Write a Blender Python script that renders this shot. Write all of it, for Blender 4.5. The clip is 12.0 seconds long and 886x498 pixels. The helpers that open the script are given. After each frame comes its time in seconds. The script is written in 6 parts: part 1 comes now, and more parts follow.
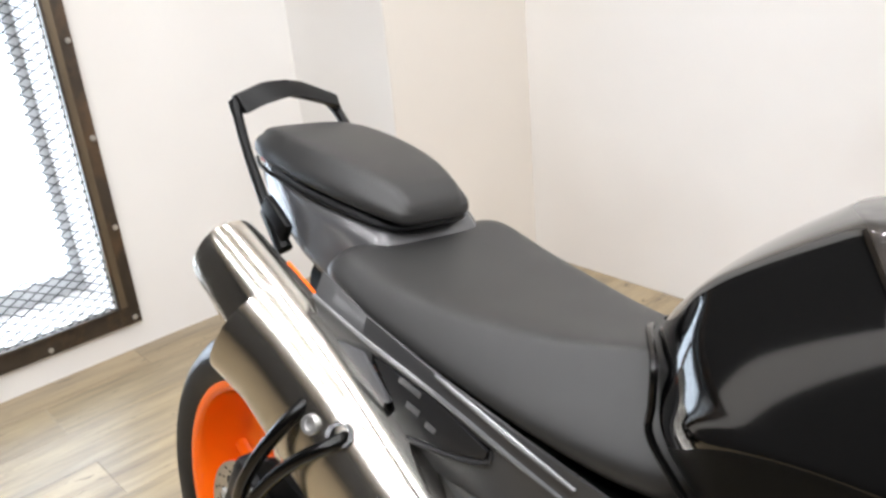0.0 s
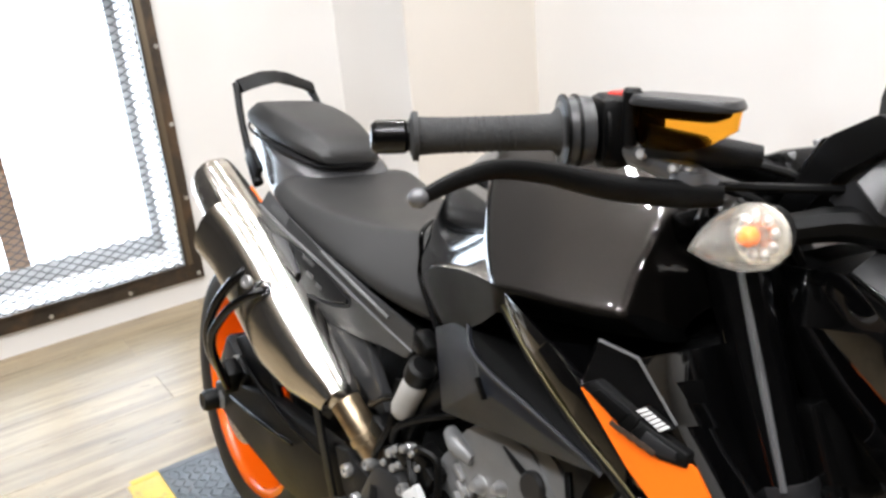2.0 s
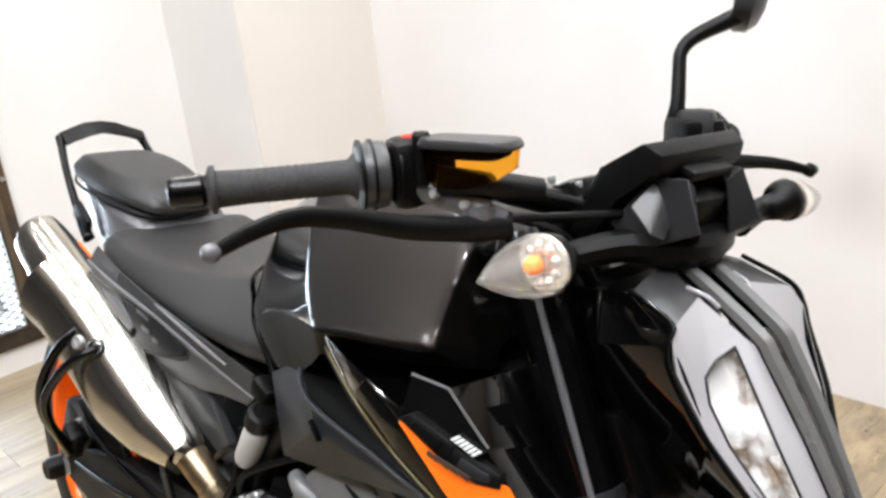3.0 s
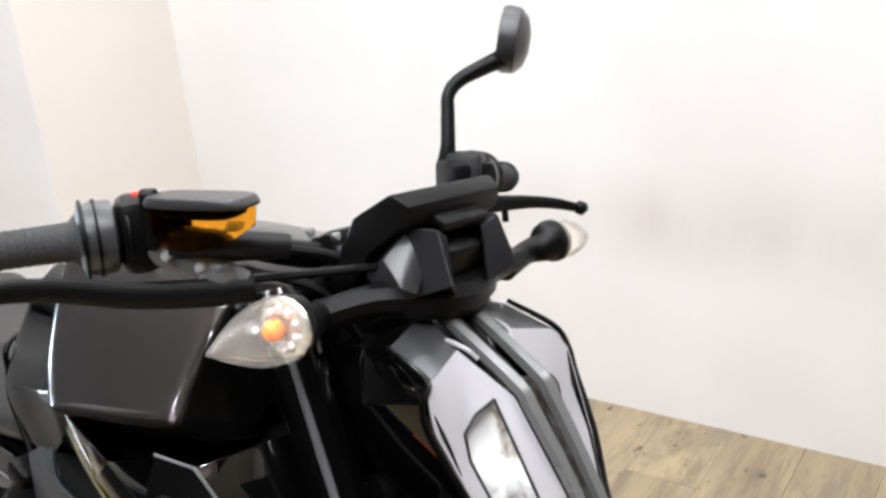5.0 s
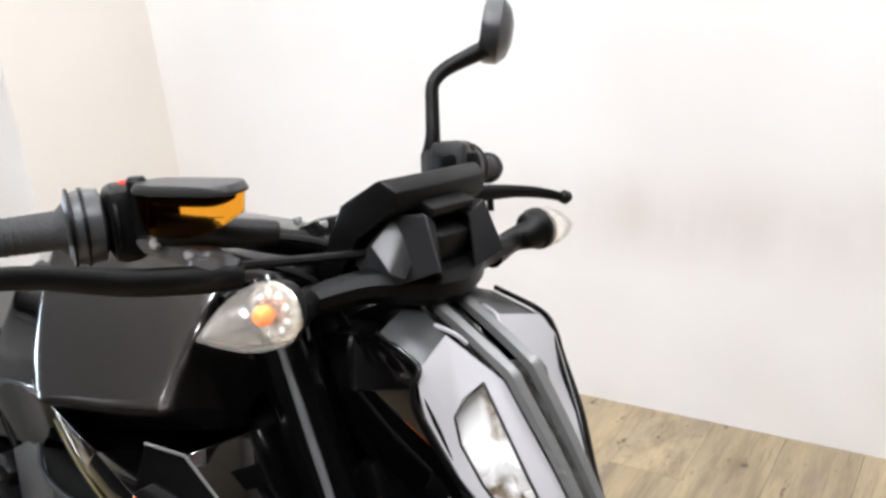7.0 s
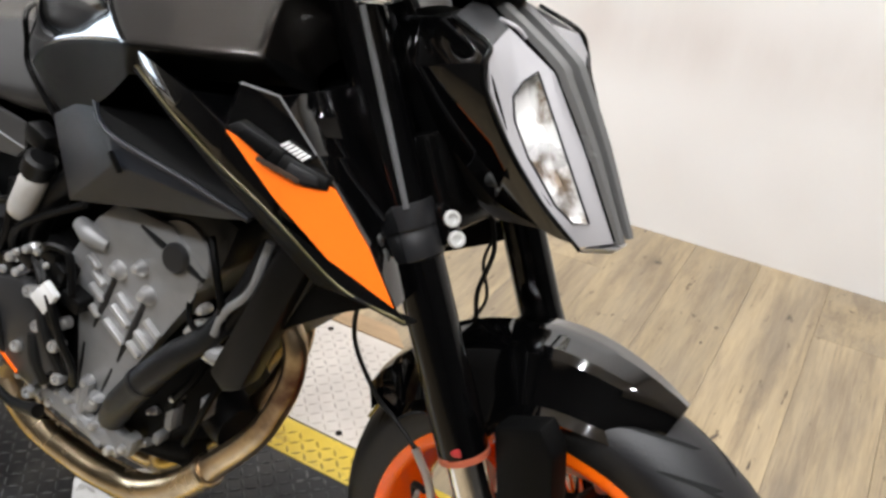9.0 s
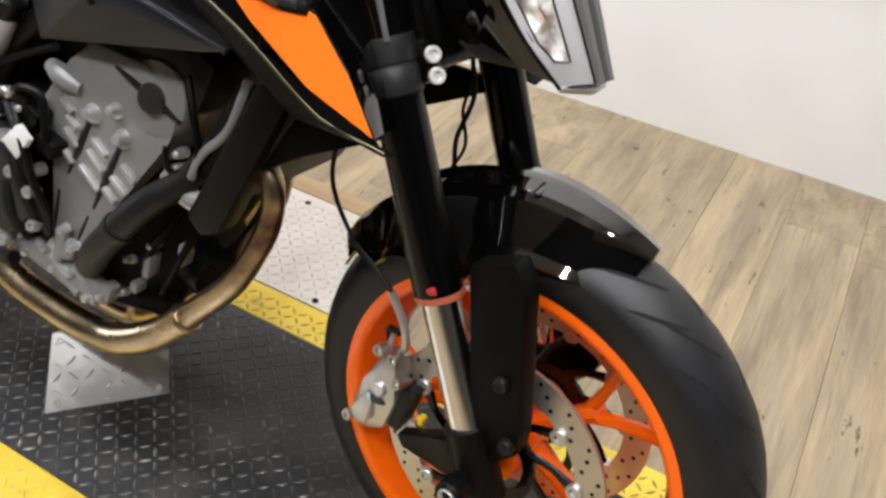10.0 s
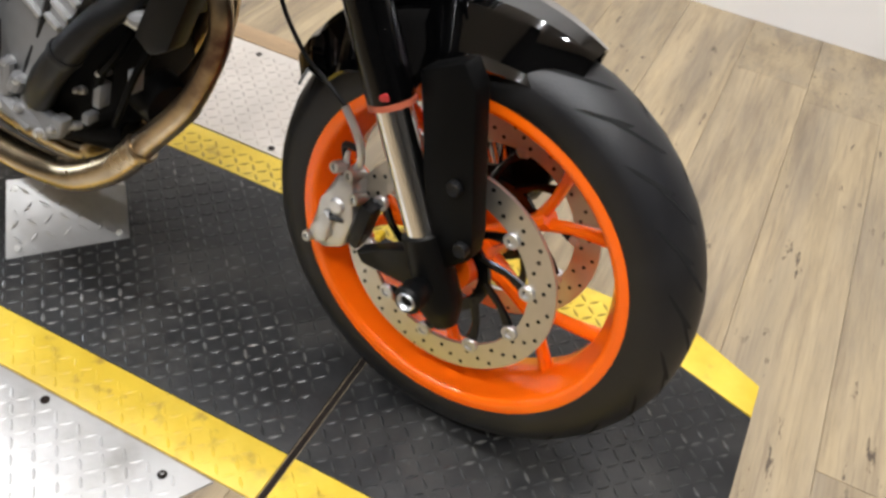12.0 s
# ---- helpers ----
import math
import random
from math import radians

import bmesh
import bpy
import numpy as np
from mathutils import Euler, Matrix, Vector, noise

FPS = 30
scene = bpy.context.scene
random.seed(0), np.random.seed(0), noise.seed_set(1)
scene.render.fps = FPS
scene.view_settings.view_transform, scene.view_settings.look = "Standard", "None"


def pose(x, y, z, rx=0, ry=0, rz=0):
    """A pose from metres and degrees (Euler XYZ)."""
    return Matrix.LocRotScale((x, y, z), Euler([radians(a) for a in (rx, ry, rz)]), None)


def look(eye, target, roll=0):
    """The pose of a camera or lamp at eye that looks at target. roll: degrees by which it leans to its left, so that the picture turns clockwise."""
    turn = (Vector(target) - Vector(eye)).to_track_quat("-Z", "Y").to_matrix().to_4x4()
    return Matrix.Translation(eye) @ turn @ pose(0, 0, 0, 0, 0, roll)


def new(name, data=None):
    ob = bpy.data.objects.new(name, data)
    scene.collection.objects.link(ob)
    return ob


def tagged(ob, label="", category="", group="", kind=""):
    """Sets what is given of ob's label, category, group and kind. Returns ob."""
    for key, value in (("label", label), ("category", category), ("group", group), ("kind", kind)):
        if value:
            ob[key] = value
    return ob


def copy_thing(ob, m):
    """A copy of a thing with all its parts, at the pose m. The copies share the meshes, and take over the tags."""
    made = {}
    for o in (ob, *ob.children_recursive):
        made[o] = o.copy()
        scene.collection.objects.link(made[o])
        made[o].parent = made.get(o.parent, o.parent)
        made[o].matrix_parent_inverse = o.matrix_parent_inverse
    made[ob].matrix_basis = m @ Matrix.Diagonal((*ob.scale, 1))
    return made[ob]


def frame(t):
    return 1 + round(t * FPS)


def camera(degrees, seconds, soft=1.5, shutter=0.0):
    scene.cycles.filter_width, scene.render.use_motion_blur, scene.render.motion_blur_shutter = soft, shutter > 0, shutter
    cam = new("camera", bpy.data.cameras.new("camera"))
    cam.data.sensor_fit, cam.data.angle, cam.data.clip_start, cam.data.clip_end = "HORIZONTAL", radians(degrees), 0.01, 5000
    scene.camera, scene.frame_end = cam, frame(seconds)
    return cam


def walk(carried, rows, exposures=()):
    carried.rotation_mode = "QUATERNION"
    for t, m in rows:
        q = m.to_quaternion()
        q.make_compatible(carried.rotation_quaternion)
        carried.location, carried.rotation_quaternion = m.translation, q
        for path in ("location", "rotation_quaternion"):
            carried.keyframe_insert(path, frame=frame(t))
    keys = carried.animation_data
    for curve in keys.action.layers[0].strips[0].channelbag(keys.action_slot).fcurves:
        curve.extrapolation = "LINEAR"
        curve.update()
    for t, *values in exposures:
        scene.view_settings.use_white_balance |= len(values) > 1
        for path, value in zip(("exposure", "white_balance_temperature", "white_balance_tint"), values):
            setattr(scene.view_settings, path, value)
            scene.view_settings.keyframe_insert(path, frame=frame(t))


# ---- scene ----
cam = camera(55.0, 12.0, soft=2.9)
PATH = [
    (0, (-0.431, -0.477, 1.224), (-1.840, 0.713, 0.449), -5.36),
    (0.5, (-0.280, -0.551, 1.243), (-1.721, 0.640, 0.533), -4.59),
    (1, (-0.099, -0.570, 1.240), (-1.594, 0.549, 0.525), -4.15),
    (1.5, (0.090, -0.552, 1.225), (-1.467, 0.437, 0.452), -3.72),
    (2, (0.147, -0.541, 1.241), (-1.421, 0.478, 0.532), -5.15),
    (2.5, (0.178, -0.520, 1.252), (-1.288, 0.659, 0.573), -6.13),
    (3, (0.196, -0.505, 1.253), (-1.198, 0.761, 0.580), -6.39),
    (3.5, (0.210, -0.486, 1.248), (-1.093, 0.873, 0.575), -5.74),
    (5.5, (0.229, -0.394, 1.254), (-0.881, 1.148, 0.627), -5.78),
    (6, (0.233, -0.377, 1.253), (-0.876, 1.171, 0.644), -6.01),
    (6.5, (0.237, -0.385, 1.250), (-0.887, 1.153, 0.640), -6.66),
    (8.3, (0.176, -0.599, 1.205), (-0.720, 0.972, 0.352), 0.76),
    (8.5, (0.178, -0.613, 1.196), (-0.704, 0.945, 0.306), 1.44),
    (9, (0.185, -0.635, 1.169), (-0.628, 0.889, 0.160), 4.20),
    (9.5, (0.202, -0.648, 1.140), (-0.535, 0.835, 0.019), 5.95),
    (10, (0.207, -0.668, 1.115), (-0.485, 0.784, -0.073), 6.87),
    (10.5, (0.221, -0.685, 1.088), (-0.398, 0.749, -0.161), 7.18),
    (11, (0.226, -0.710, 1.072), (-0.324, 0.695, -0.241), 7.84),
    (11.5, (0.237, -0.738, 1.055), (-0.290, 0.645, -0.290), 8.89),
    (12, (0.251, -0.726, 1.065), (-0.260, 0.627, -0.316), 8.29),
]
EXPOSURES = [
    (0, -0.10, 6450, 10),
    (1.5, -0.02, 6450, 10),
    (3.5, 0.0, 6350, 10),
    (5.5, 0.0, 6270, 10),
    (6.5, 0.0, 6270, 10),
    (8.5, -0.02, 6400, 10),
    (10, -0.09, 6500, 10),
    (12, -0.09, 6500, 10),
]
walk(cam, [(t, look(eye, target, roll)) for t, eye, target, roll in PATH], EXPOSURES)

# ---- world and lights ----
LEAN, STEER = 9.1, -6.4
BACK_Y, LEFT_X, FRONT_Y, RIGHT_X, CEIL_Z = 1.585, -2.86, -4.2, 3.6, 3.0
world = bpy.data.worlds.new("world")
world.use_nodes = True
scene.world = world
sky = world.node_tree.nodes.new("ShaderNodeTexSky")
sky.sky_type, sky.sun_disc, sky.sun_elevation, sky.sun_rotation = "NISHITA", False, radians(40), radians(200)
world.node_tree.links.new(sky.outputs[0], world.node_tree.nodes["Background"].inputs[0])
world.node_tree.nodes["Background"].inputs[1].default_value = 0.15


def area(name, m, size, power, color, shape="SQUARE", size_y=None):
    d = bpy.data.lights.new(name, "AREA")
    d.shape, d.size, d.energy, d.color = shape, size, power, color
    if size_y:
        d.size_y = size_y
    ob = new(name, d)
    ob.matrix_world = m
    return ob


area("window_daylight", pose(LEFT_X - 0.27, -0.18, 0.69, 0, -90, 0), 1.0, 2, (0.90, 0.95, 1.0), "RECTANGLE", 0.8)
for lx in (-2.10, -1.50, -0.90, -0.30, 0.30, 0.90):
    for ly, watts in ((-1.70, 16.4), (-0.50, 13.4), (0.70, 11.6)):
        area("ceiling_spot_light", pose(lx, ly, CEIL_Z - 0.012), 0.10, watts * min(1.22, max(0.78, 1.13 + 0.25 * lx)), (0.965, 0.975, 1.0), "DISK")

# ---- materials ----
def material(name, color, rough=0.5, metal=0.0, vary=0.15, scale=30.0, bump=0.0, bump_scale=200.0, coat=0.0, rough_vary=0.1, spec=0.5, stretch=None, per_object=0.0):
    m = bpy.data.materials.new(name)
    m.use_nodes = True
    nt = m.node_tree
    b = nt.nodes["Principled BSDF"]
    b.inputs["Roughness"].default_value, b.inputs["Metallic"].default_value = rough, metal
    b.inputs["Coat Weight"].default_value, b.inputs["Coat Roughness"].default_value = coat, 0.04
    b.inputs["Specular IOR Level"].default_value = spec
    co = nt.nodes.new("ShaderNodeTexCoord")
    src = co.outputs["Object"]
    if stretch:
        mp = nt.nodes.new("ShaderNodeMapping")
        mp.inputs["Scale"].default_value = stretch
        nt.links.new(src, mp.inputs[0])
        src = mp.outputs[0]
    n1, n2 = nt.nodes.new("ShaderNodeTexNoise"), nt.nodes.new("ShaderNodeTexNoise")
    for n, s in ((n1, scale), (n2, scale / 7)):
        n.inputs["Scale"].default_value, n.inputs["Detail"].default_value = s, 5
        nt.links.new(src, n.inputs["Vector"])
    add = nt.nodes.new("ShaderNodeMath")
    add.operation = "ADD"
    nt.links.new(n1.outputs[0], add.inputs[0])
    nt.links.new(n2.outputs[0], add.inputs[1])
    ramp = nt.nodes.new("ShaderNodeMapRange")
    ramp.inputs["From Min"].default_value, ramp.inputs["From Max"].default_value = 0.6, 1.4
    ramp.inputs["To Min"].default_value, ramp.inputs["To Max"].default_value = 1 - vary, 1 + vary
    nt.links.new(add.outputs[0], ramp.inputs["Value"])
    out = ramp.outputs[0]
    if per_object:
        info, mr, mul = nt.nodes.new("ShaderNodeObjectInfo"), nt.nodes.new("ShaderNodeMapRange"), nt.nodes.new("ShaderNodeMath")
        mr.inputs["To Min"].default_value, mr.inputs["To Max"].default_value = 1 - per_object, 1 + per_object
        mul.operation = "MULTIPLY"
        nt.links.new(info.outputs["Random"], mr.inputs["Value"])
        nt.links.new(mr.outputs[0], mul.inputs[0])
        nt.links.new(out, mul.inputs[1])
        out = mul.outputs[0]
    mix = nt.nodes.new("ShaderNodeVectorMath")
    mix.operation = "SCALE"
    mix.inputs[0].default_value = color[:3]
    nt.links.new(out, mix.inputs["Scale"])
    nt.links.new(mix.outputs[0], b.inputs["Base Color"])
    if rough_vary:
        rr = nt.nodes.new("ShaderNodeMapRange")
        rr.inputs["From Min"].default_value, rr.inputs["From Max"].default_value = 0.3, 0.7
        rr.inputs["To Min"].default_value, rr.inputs["To Max"].default_value = max(0.02, rough * (1 - rough_vary)), min(1, rough * (1 + rough_vary))
        nt.links.new(n2.outputs[0], rr.inputs["Value"])
        nt.links.new(rr.outputs[0], b.inputs["Roughness"])
    if bump:
        n3, bp = nt.nodes.new("ShaderNodeTexNoise"), nt.nodes.new("ShaderNodeBump")
        n3.inputs["Scale"].default_value, n3.inputs["Detail"].default_value = bump_scale, 4
        bp.inputs["Strength"].default_value, bp.inputs["Distance"].default_value = bump, 0.002
        nt.links.new(src, n3.inputs["Vector"])
        nt.links.new(n3.outputs[0], bp.inputs["Height"])
        nt.links.new(bp.outputs[0], b.inputs["Normal"])
    return m


def tint(m, color, scale, lo, hi, stretch=(1, 1, 1), per_piece=False, detail=6, rough=0.6, amount=1.0):
    """Blends a second colour into a material along a noise."""
    nt = m.node_tree
    b = nt.nodes["Principled BSDF"]
    old = b.inputs["Base Color"].links[0].from_socket
    co, mp, n = nt.nodes.new("ShaderNodeTexCoord"), nt.nodes.new("ShaderNodeMapping"), nt.nodes.new("ShaderNodeTexNoise")
    mp.inputs["Scale"].default_value = stretch
    src = co.outputs["Object"]
    if per_piece:
        info, sc, addv = nt.nodes.new("ShaderNodeObjectInfo"), nt.nodes.new("ShaderNodeVectorMath"), nt.nodes.new("ShaderNodeVectorMath")
        sc.operation, addv.operation = "SCALE", "ADD"
        sc.inputs[0].default_value = (31, 17, 5)
        nt.links.new(info.outputs["Random"], sc.inputs["Scale"])
        nt.links.new(src, addv.inputs[0])
        nt.links.new(sc.outputs[0], addv.inputs[1])
        src = addv.outputs[0]
    nt.links.new(src, mp.inputs[0])
    nt.links.new(mp.outputs[0], n.inputs["Vector"])
    n.inputs["Scale"].default_value, n.inputs["Detail"].default_value, n.inputs["Roughness"].default_value = scale, detail, rough
    mr, mix = nt.nodes.new("ShaderNodeMapRange"), nt.nodes.new("ShaderNodeMix")
    mr.inputs["From Min"].default_value, mr.inputs["From Max"].default_value = lo, hi
    mr.inputs["To Max"].default_value = amount
    mix.data_type = "RGBA"
    nt.links.new(n.outputs[0], mr.inputs["Value"])
    nt.links.new(mr.outputs[0], mix.inputs[0])
    nt.links.new(old, mix.inputs[6])
    mix.inputs[7].default_value = (*color, 1)
    nt.links.new(mix.outputs[2], b.inputs["Base Color"])
    return m


def wood_floor(name):
    """Washed oak vinyl: pale straw planks with long grey-brown streaks, fine grain and a few dark flecks."""
    m = material(name, (0.355, 0.276, 0.168), 0.36, vary=0.20, scale=14.0, bump=0.10, bump_scale=60, stretch=(16, 0.9, 1), per_object=0.12, spec=0.4)
    tint(m, (0.155, 0.118, 0.080), 2.0, 0.45, 0.68, (9.0, 0.8, 1), True, 9, 0.68, 0.9)
    tint(m, (0.23, 0.195, 0.150), 2.3, 0.42, 0.70, (4.5, 0.6, 1), True, 5, 0.6, 0.5)
    tint(m, (0.17, 0.13, 0.09), 5.0, 0.55, 0.66, (22.0, 0.7, 1), True, 7, 0.65, 0.55)
    tint(m, (0.075, 0.055, 0.038), 7.0, 0.625, 0.68, (5.0, 1.2, 1), True, 6, 0.7)
    return m


def clear(name, color, rough=0.05, alpha=None):
    m = bpy.data.materials.new(name)
    m.use_nodes = True
    b = m.node_tree.nodes["Principled BSDF"]
    b.inputs["Base Color"].default_value = (*color, 1)
    b.inputs["Roughness"].default_value = rough
    b.inputs["Transmission Weight"].default_value = 1.0 if rough < 0.15 else 0.93
    b.inputs["IOR"].default_value = 1.45
    return m


WALL = material("white_wall_paint", (0.82, 0.805, 0.785), 0.55, vary=0.025, scale=3.0, bump=0.06, bump_scale=90)
BEIGE = material("shaded_column_beige", (0.76, 0.715, 0.655), 0.55, vary=0.025, scale=3.0, bump=0.06, bump_scale=90)
CEILM = material("beige_ceiling_paint", (0.86, 0.80, 0.735), 0.8, vary=0.06, scale=4)
DARKWALL = material("dark_wall_paint", (0.045, 0.043, 0.041), 0.7, vary=0.1, scale=3)
GROOVE = material("tread_groove_black", (0.002, 0.002, 0.002), 0.9)
WOOD = wood_floor("washed_oak_planks")
JOINT = material("plank_joint", (0.16, 0.125, 0.085), 0.8)
STEEL = material("dark_raw_steel", (0.045, 0.034, 0.025), 0.4, 0.3, vary=0.8, scale=9, bump=0.2, bump_scale=40)
BROWNLEG = material("brown_leg_steel", (0.15, 0.115, 0.075), 0.42, 0.35, vary=0.5, scale=9, bump=0.2, bump_scale=40, stretch=(1, 1, 0.3))
MESHM = material("expanded_metal", (0.06, 0.06, 0.062), 0.45, 0.4, vary=0.3, scale=40)
ZINC = material("bright_zinc", (0.74, 0.74, 0.72), 0.34, 0.35)
SCREW = material("bright_screw", (0.6, 0.6, 0.58), 0.3, 1.0)
BROWN = material("brown_window_post", (0.30, 0.19, 0.12), 0.55, vary=0.2, scale=12)
BLACKPL = material("black_checker_paint", (0.017, 0.017, 0.0175), 0.42, 0.1, spec=0.3, vary=0.55, scale=22, bump=0.25, bump_scale=120, rough_vary=0.35)
PALEPLATE = material("pale_dusty_plate", (0.60, 0.555, 0.505), 0.5, 0.25, vary=0.14, scale=16, bump=0.2, bump_scale=90)
GRIMEYEL = material("grimy_yellow_tread", (0.36, 0.235, 0.022), 0.55, vary=0.5, scale=30)
GRIMESIL = material("grimy_pale_tread", (0.46, 0.415, 0.37), 0.5, 0.25, vary=0.4, scale=30)
YELLOW = material("yellow_safety_paint", (0.64, 0.44, 0.030), 0.5, vary=0.16, scale=18, bump=0.2, bump_scale=90)
SILVER = material("bare_checker_plate", (0.54, 0.536, 0.525), 0.45, 0.45, vary=0.18, scale=16, bump=0.2, bump_scale=90, rough_vary=0.3)
RUST = material("rusty_gap", (0.012, 0.008, 0.006), 0.8, spec=0.2, vary=0.6, scale=60)
RUBBER = material("tyre_rubber", (0.0090, 0.0090, 0.0104), 0.47, spec=0.42, vary=0.35, scale=20, bump=0.15, bump_scale=300, rough_vary=0.2)
ORANGE = material("orange_wheel_paint", (1.0, 0.150, 0.004), 0.14, vary=0.05, scale=10, spec=0.36, coat=0.2)
ORANGEP = material("orange_panel", (1.0, 0.17, 0.008), 0.4, vary=0.05, scale=10, spec=0.3)
GLOSS = material("gloss_black_paint", (0.0010, 0.0010, 0.0011), 0.06, coat=0.6, vary=0.1, scale=15, rough_vary=0.3, spec=0.52)
CHARCOAL = material("charcoal_metallic_paint", (0.021, 0.018, 0.016), 0.36, 0.85, vary=0.08, scale=400, coat=0.7, rough_vary=0.1)
SATIN = material("satin_black_plastic", (0.0016, 0.0016, 0.0016), 0.2, vary=0.15, scale=60, bump=0.06, bump_scale=700, spec=0.35)
MATTE = material("black_plastic", (0.0020, 0.0020, 0.0021), 0.42, vary=0.2, scale=60, bump=0.15, bump_scale=600, spec=0.20)
GREYPL = material("dark_grey_plastic", (0.014, 0.014, 0.015), 0.36, vary=0.08, scale=60, bump=0.12, bump_scale=800, spec=0.4)
BLUEGREY = material("slate_grey_plastic", (0.0130, 0.0150, 0.0200), 0.40, vary=0.08, scale=60, bump=0.15, bump_scale=800, spec=0.3)
SEATM = material("seat_vinyl", (0.022, 0.0215, 0.021), 0.42, vary=0.10, scale=50, bump=0.25, bump_scale=900, spec=0.45)
CHROME = material("brushed_steel", (0.68, 0.655, 0.61), 0.185, 1.0, vary=0.06, scale=20, rough_vary=0.3)
FORKBLK = material("black_anodised_tube", (0.0012, 0.0012, 0.0013), 0.14, vary=0.1, scale=30, spec=0.34)
FORKCH = material("fork_chrome", (0.86, 0.845, 0.82), 0.17, 1.0, vary=0.04, scale=10)
GOLD = material("heat_tinted_steel", (0.60, 0.475, 0.31), 0.30, 1.0, vary=0.35, scale=14, rough_vary=0.3)
ALU = material("cast_aluminium", (0.62, 0.62, 0.62), 0.30, 0.8, vary=0.15, scale=40, bump=0.3, bump_scale=500)
CASE = material("grey_engine_casting", (0.24, 0.24, 0.242), 0.42, 0.3, vary=0.15, scale=40, bump=0.3, bump_scale=500)
DARKCASE = material("dark_engine_casting", (0.008, 0.008, 0.0085), 0.42, 0.2, spec=0.35, vary=0.3, scale=40, bump=0.3, bump_scale=500)
DISC = material("brake_disc_steel", (0.60, 0.56, 0.50), 0.36, 0.9, vary=0.08, scale=60, rough_vary=0.25)
GREYGRIP = material("grip_rubber", (0.042, 0.042, 0.042), 0.7, spec=0.25, vary=0.15, scale=80, bump=0.6, bump_scale=500)
RED = material("red_button", (0.55, 0.03, 0.02), 0.5)
AMBER = clear("amber_fluid_reservoir", (1.0, 0.44, 0.035), 0.06)
AMBER.node_tree.nodes["Principled BSDF"].inputs["IOR"].default_value = 1.06
BLACKIN = material("deep_black_plastic", (0.0022, 0.0022, 0.0022), 0.48, vary=0.2, scale=60, bump=0.1, bump_scale=600, spec=0.08)
PALE = material("satin_grey_facet", (0.13, 0.13, 0.135), 0.28, 0.1, vary=0.08, scale=30)
COVERL = material("grey_side_cover_plastic", (0.042, 0.042, 0.043), 0.30, vary=0.06, scale=60, bump=0.08, bump_scale=800, spec=0.5)
COVER = material("dark_grey_satin_plastic", (0.024, 0.024, 0.025), 0.32, vary=0.06, scale=60, bump=0.08, bump_scale=800, spec=0.45)
SPINE = material("translucent_grey_plastic", (0.13, 0.128, 0.125), 0.26, vary=0.06, scale=40, spec=0.5)
TAILM = material("satin_grey_tail_plastic", (0.085, 0.085, 0.088), 0.24, 0.2, vary=0.06, scale=40, spec=0.7)
# lighter than the plastic: the edges' highlights are put into the colour
RIDGE = material("highlight_grey_edge", (0.20, 0.20, 0.205), 0.22, 0.3, vary=0.05, scale=40, spec=0.7)
RAILGREY = material("grey_gloss_plastic", (0.105, 0.105, 0.108), 0.30, vary=0.06, scale=40, spec=0.45)
WORN = material("worn_tread_tops", (0.034, 0.034, 0.034), 0.34, 0.3, vary=0.6, scale=25)
tint(WORN, (0.20, 0.195, 0.185), 16.0, 0.54, 0.70)
POD = material("headlight_silver", (0.40, 0.388, 0.398), 0.30, 0.0, vary=0.04, scale=20)
REFLECTOR = material("headlight_reflector", (0.68, 0.64, 0.57), 0.22, 0.75, vary=0.3, scale=60)
LAMPREF = material("headlamp_reflector", (0.80, 0.79, 0.77), 0.28, 0.4, vary=0.2, scale=60)
LENS = clear("clear_lens", (0.97, 0.97, 0.97), 0.08)
LENSF = clear("ribbed_clear_lens", (0.97, 0.94, 0.89), 0.10)
LENSF.node_tree.nodes["Principled BSDF"].inputs["Transmission Weight"].default_value = 0.965
BULB = material("orange_bulb", (1.0, 0.20, 0.008), 0.25)
WHITEREF = material("white_reflective_sticker", (0.75, 0.75, 0.75), 0.4)
MARK = material("dark_mark", (0.05, 0.03, 0.02), 0.5)
GOLDLINE = material("stripe_reflection_bronze", (0.070, 0.056, 0.012), 0.35, 0.3)
MIRROR = material("mirror_glass", (0.85, 0.85, 0.86), 0.02, 1.0, vary=0.0, rough_vary=0)
GLOW = bpy.data.materials.new("bright_daylight")
GLOW.use_nodes = True
_b = GLOW.node_tree.nodes["Principled BSDF"]
_b.inputs["Base Color"].default_value = (0.9, 0.9, 0.9, 1)
_b.inputs["Emission Color"].default_value = (0.72, 0.85, 1.0, 1)
_b.inputs["Emission Strength"].default_value = 8.0

tint(LAMPREF, (0.20, 0.15, 0.105), 24.0, 0.49, 0.62)
tint(STEEL, (0.11, 0.070, 0.040), 7.0, 0.48, 0.62)
tint(GOLD, (0.10, 0.055, 0.045), 5.0, 0.50, 0.68)
tint(GOLD, (0.58, 0.47, 0.33), 11.0, 0.55, 0.72)
tint(BLACKPL, (0.048, 0.046, 0.043), 5.0, 0.48, 0.66)
tint(BLACKPL, (0.10, 0.095, 0.09), 70.0, 0.66, 0.74)
tint(YELLOW, (0.34, 0.22, 0.03), 30.0, 0.56, 0.70)
tint(YELLOW, (0.80, 0.60, 0.08), 3.0, 0.45, 0.65)
tint(SILVER, (0.36, 0.35, 0.33), 8.0, 0.52, 0.70)
tint(RUBBER, (0.018, 0.0175, 0.017), 6.0, 0.50, 0.68)
tint(WALL, (0.76, 0.735, 0.705), 1.1, 0.45, 0.70, detail=2)


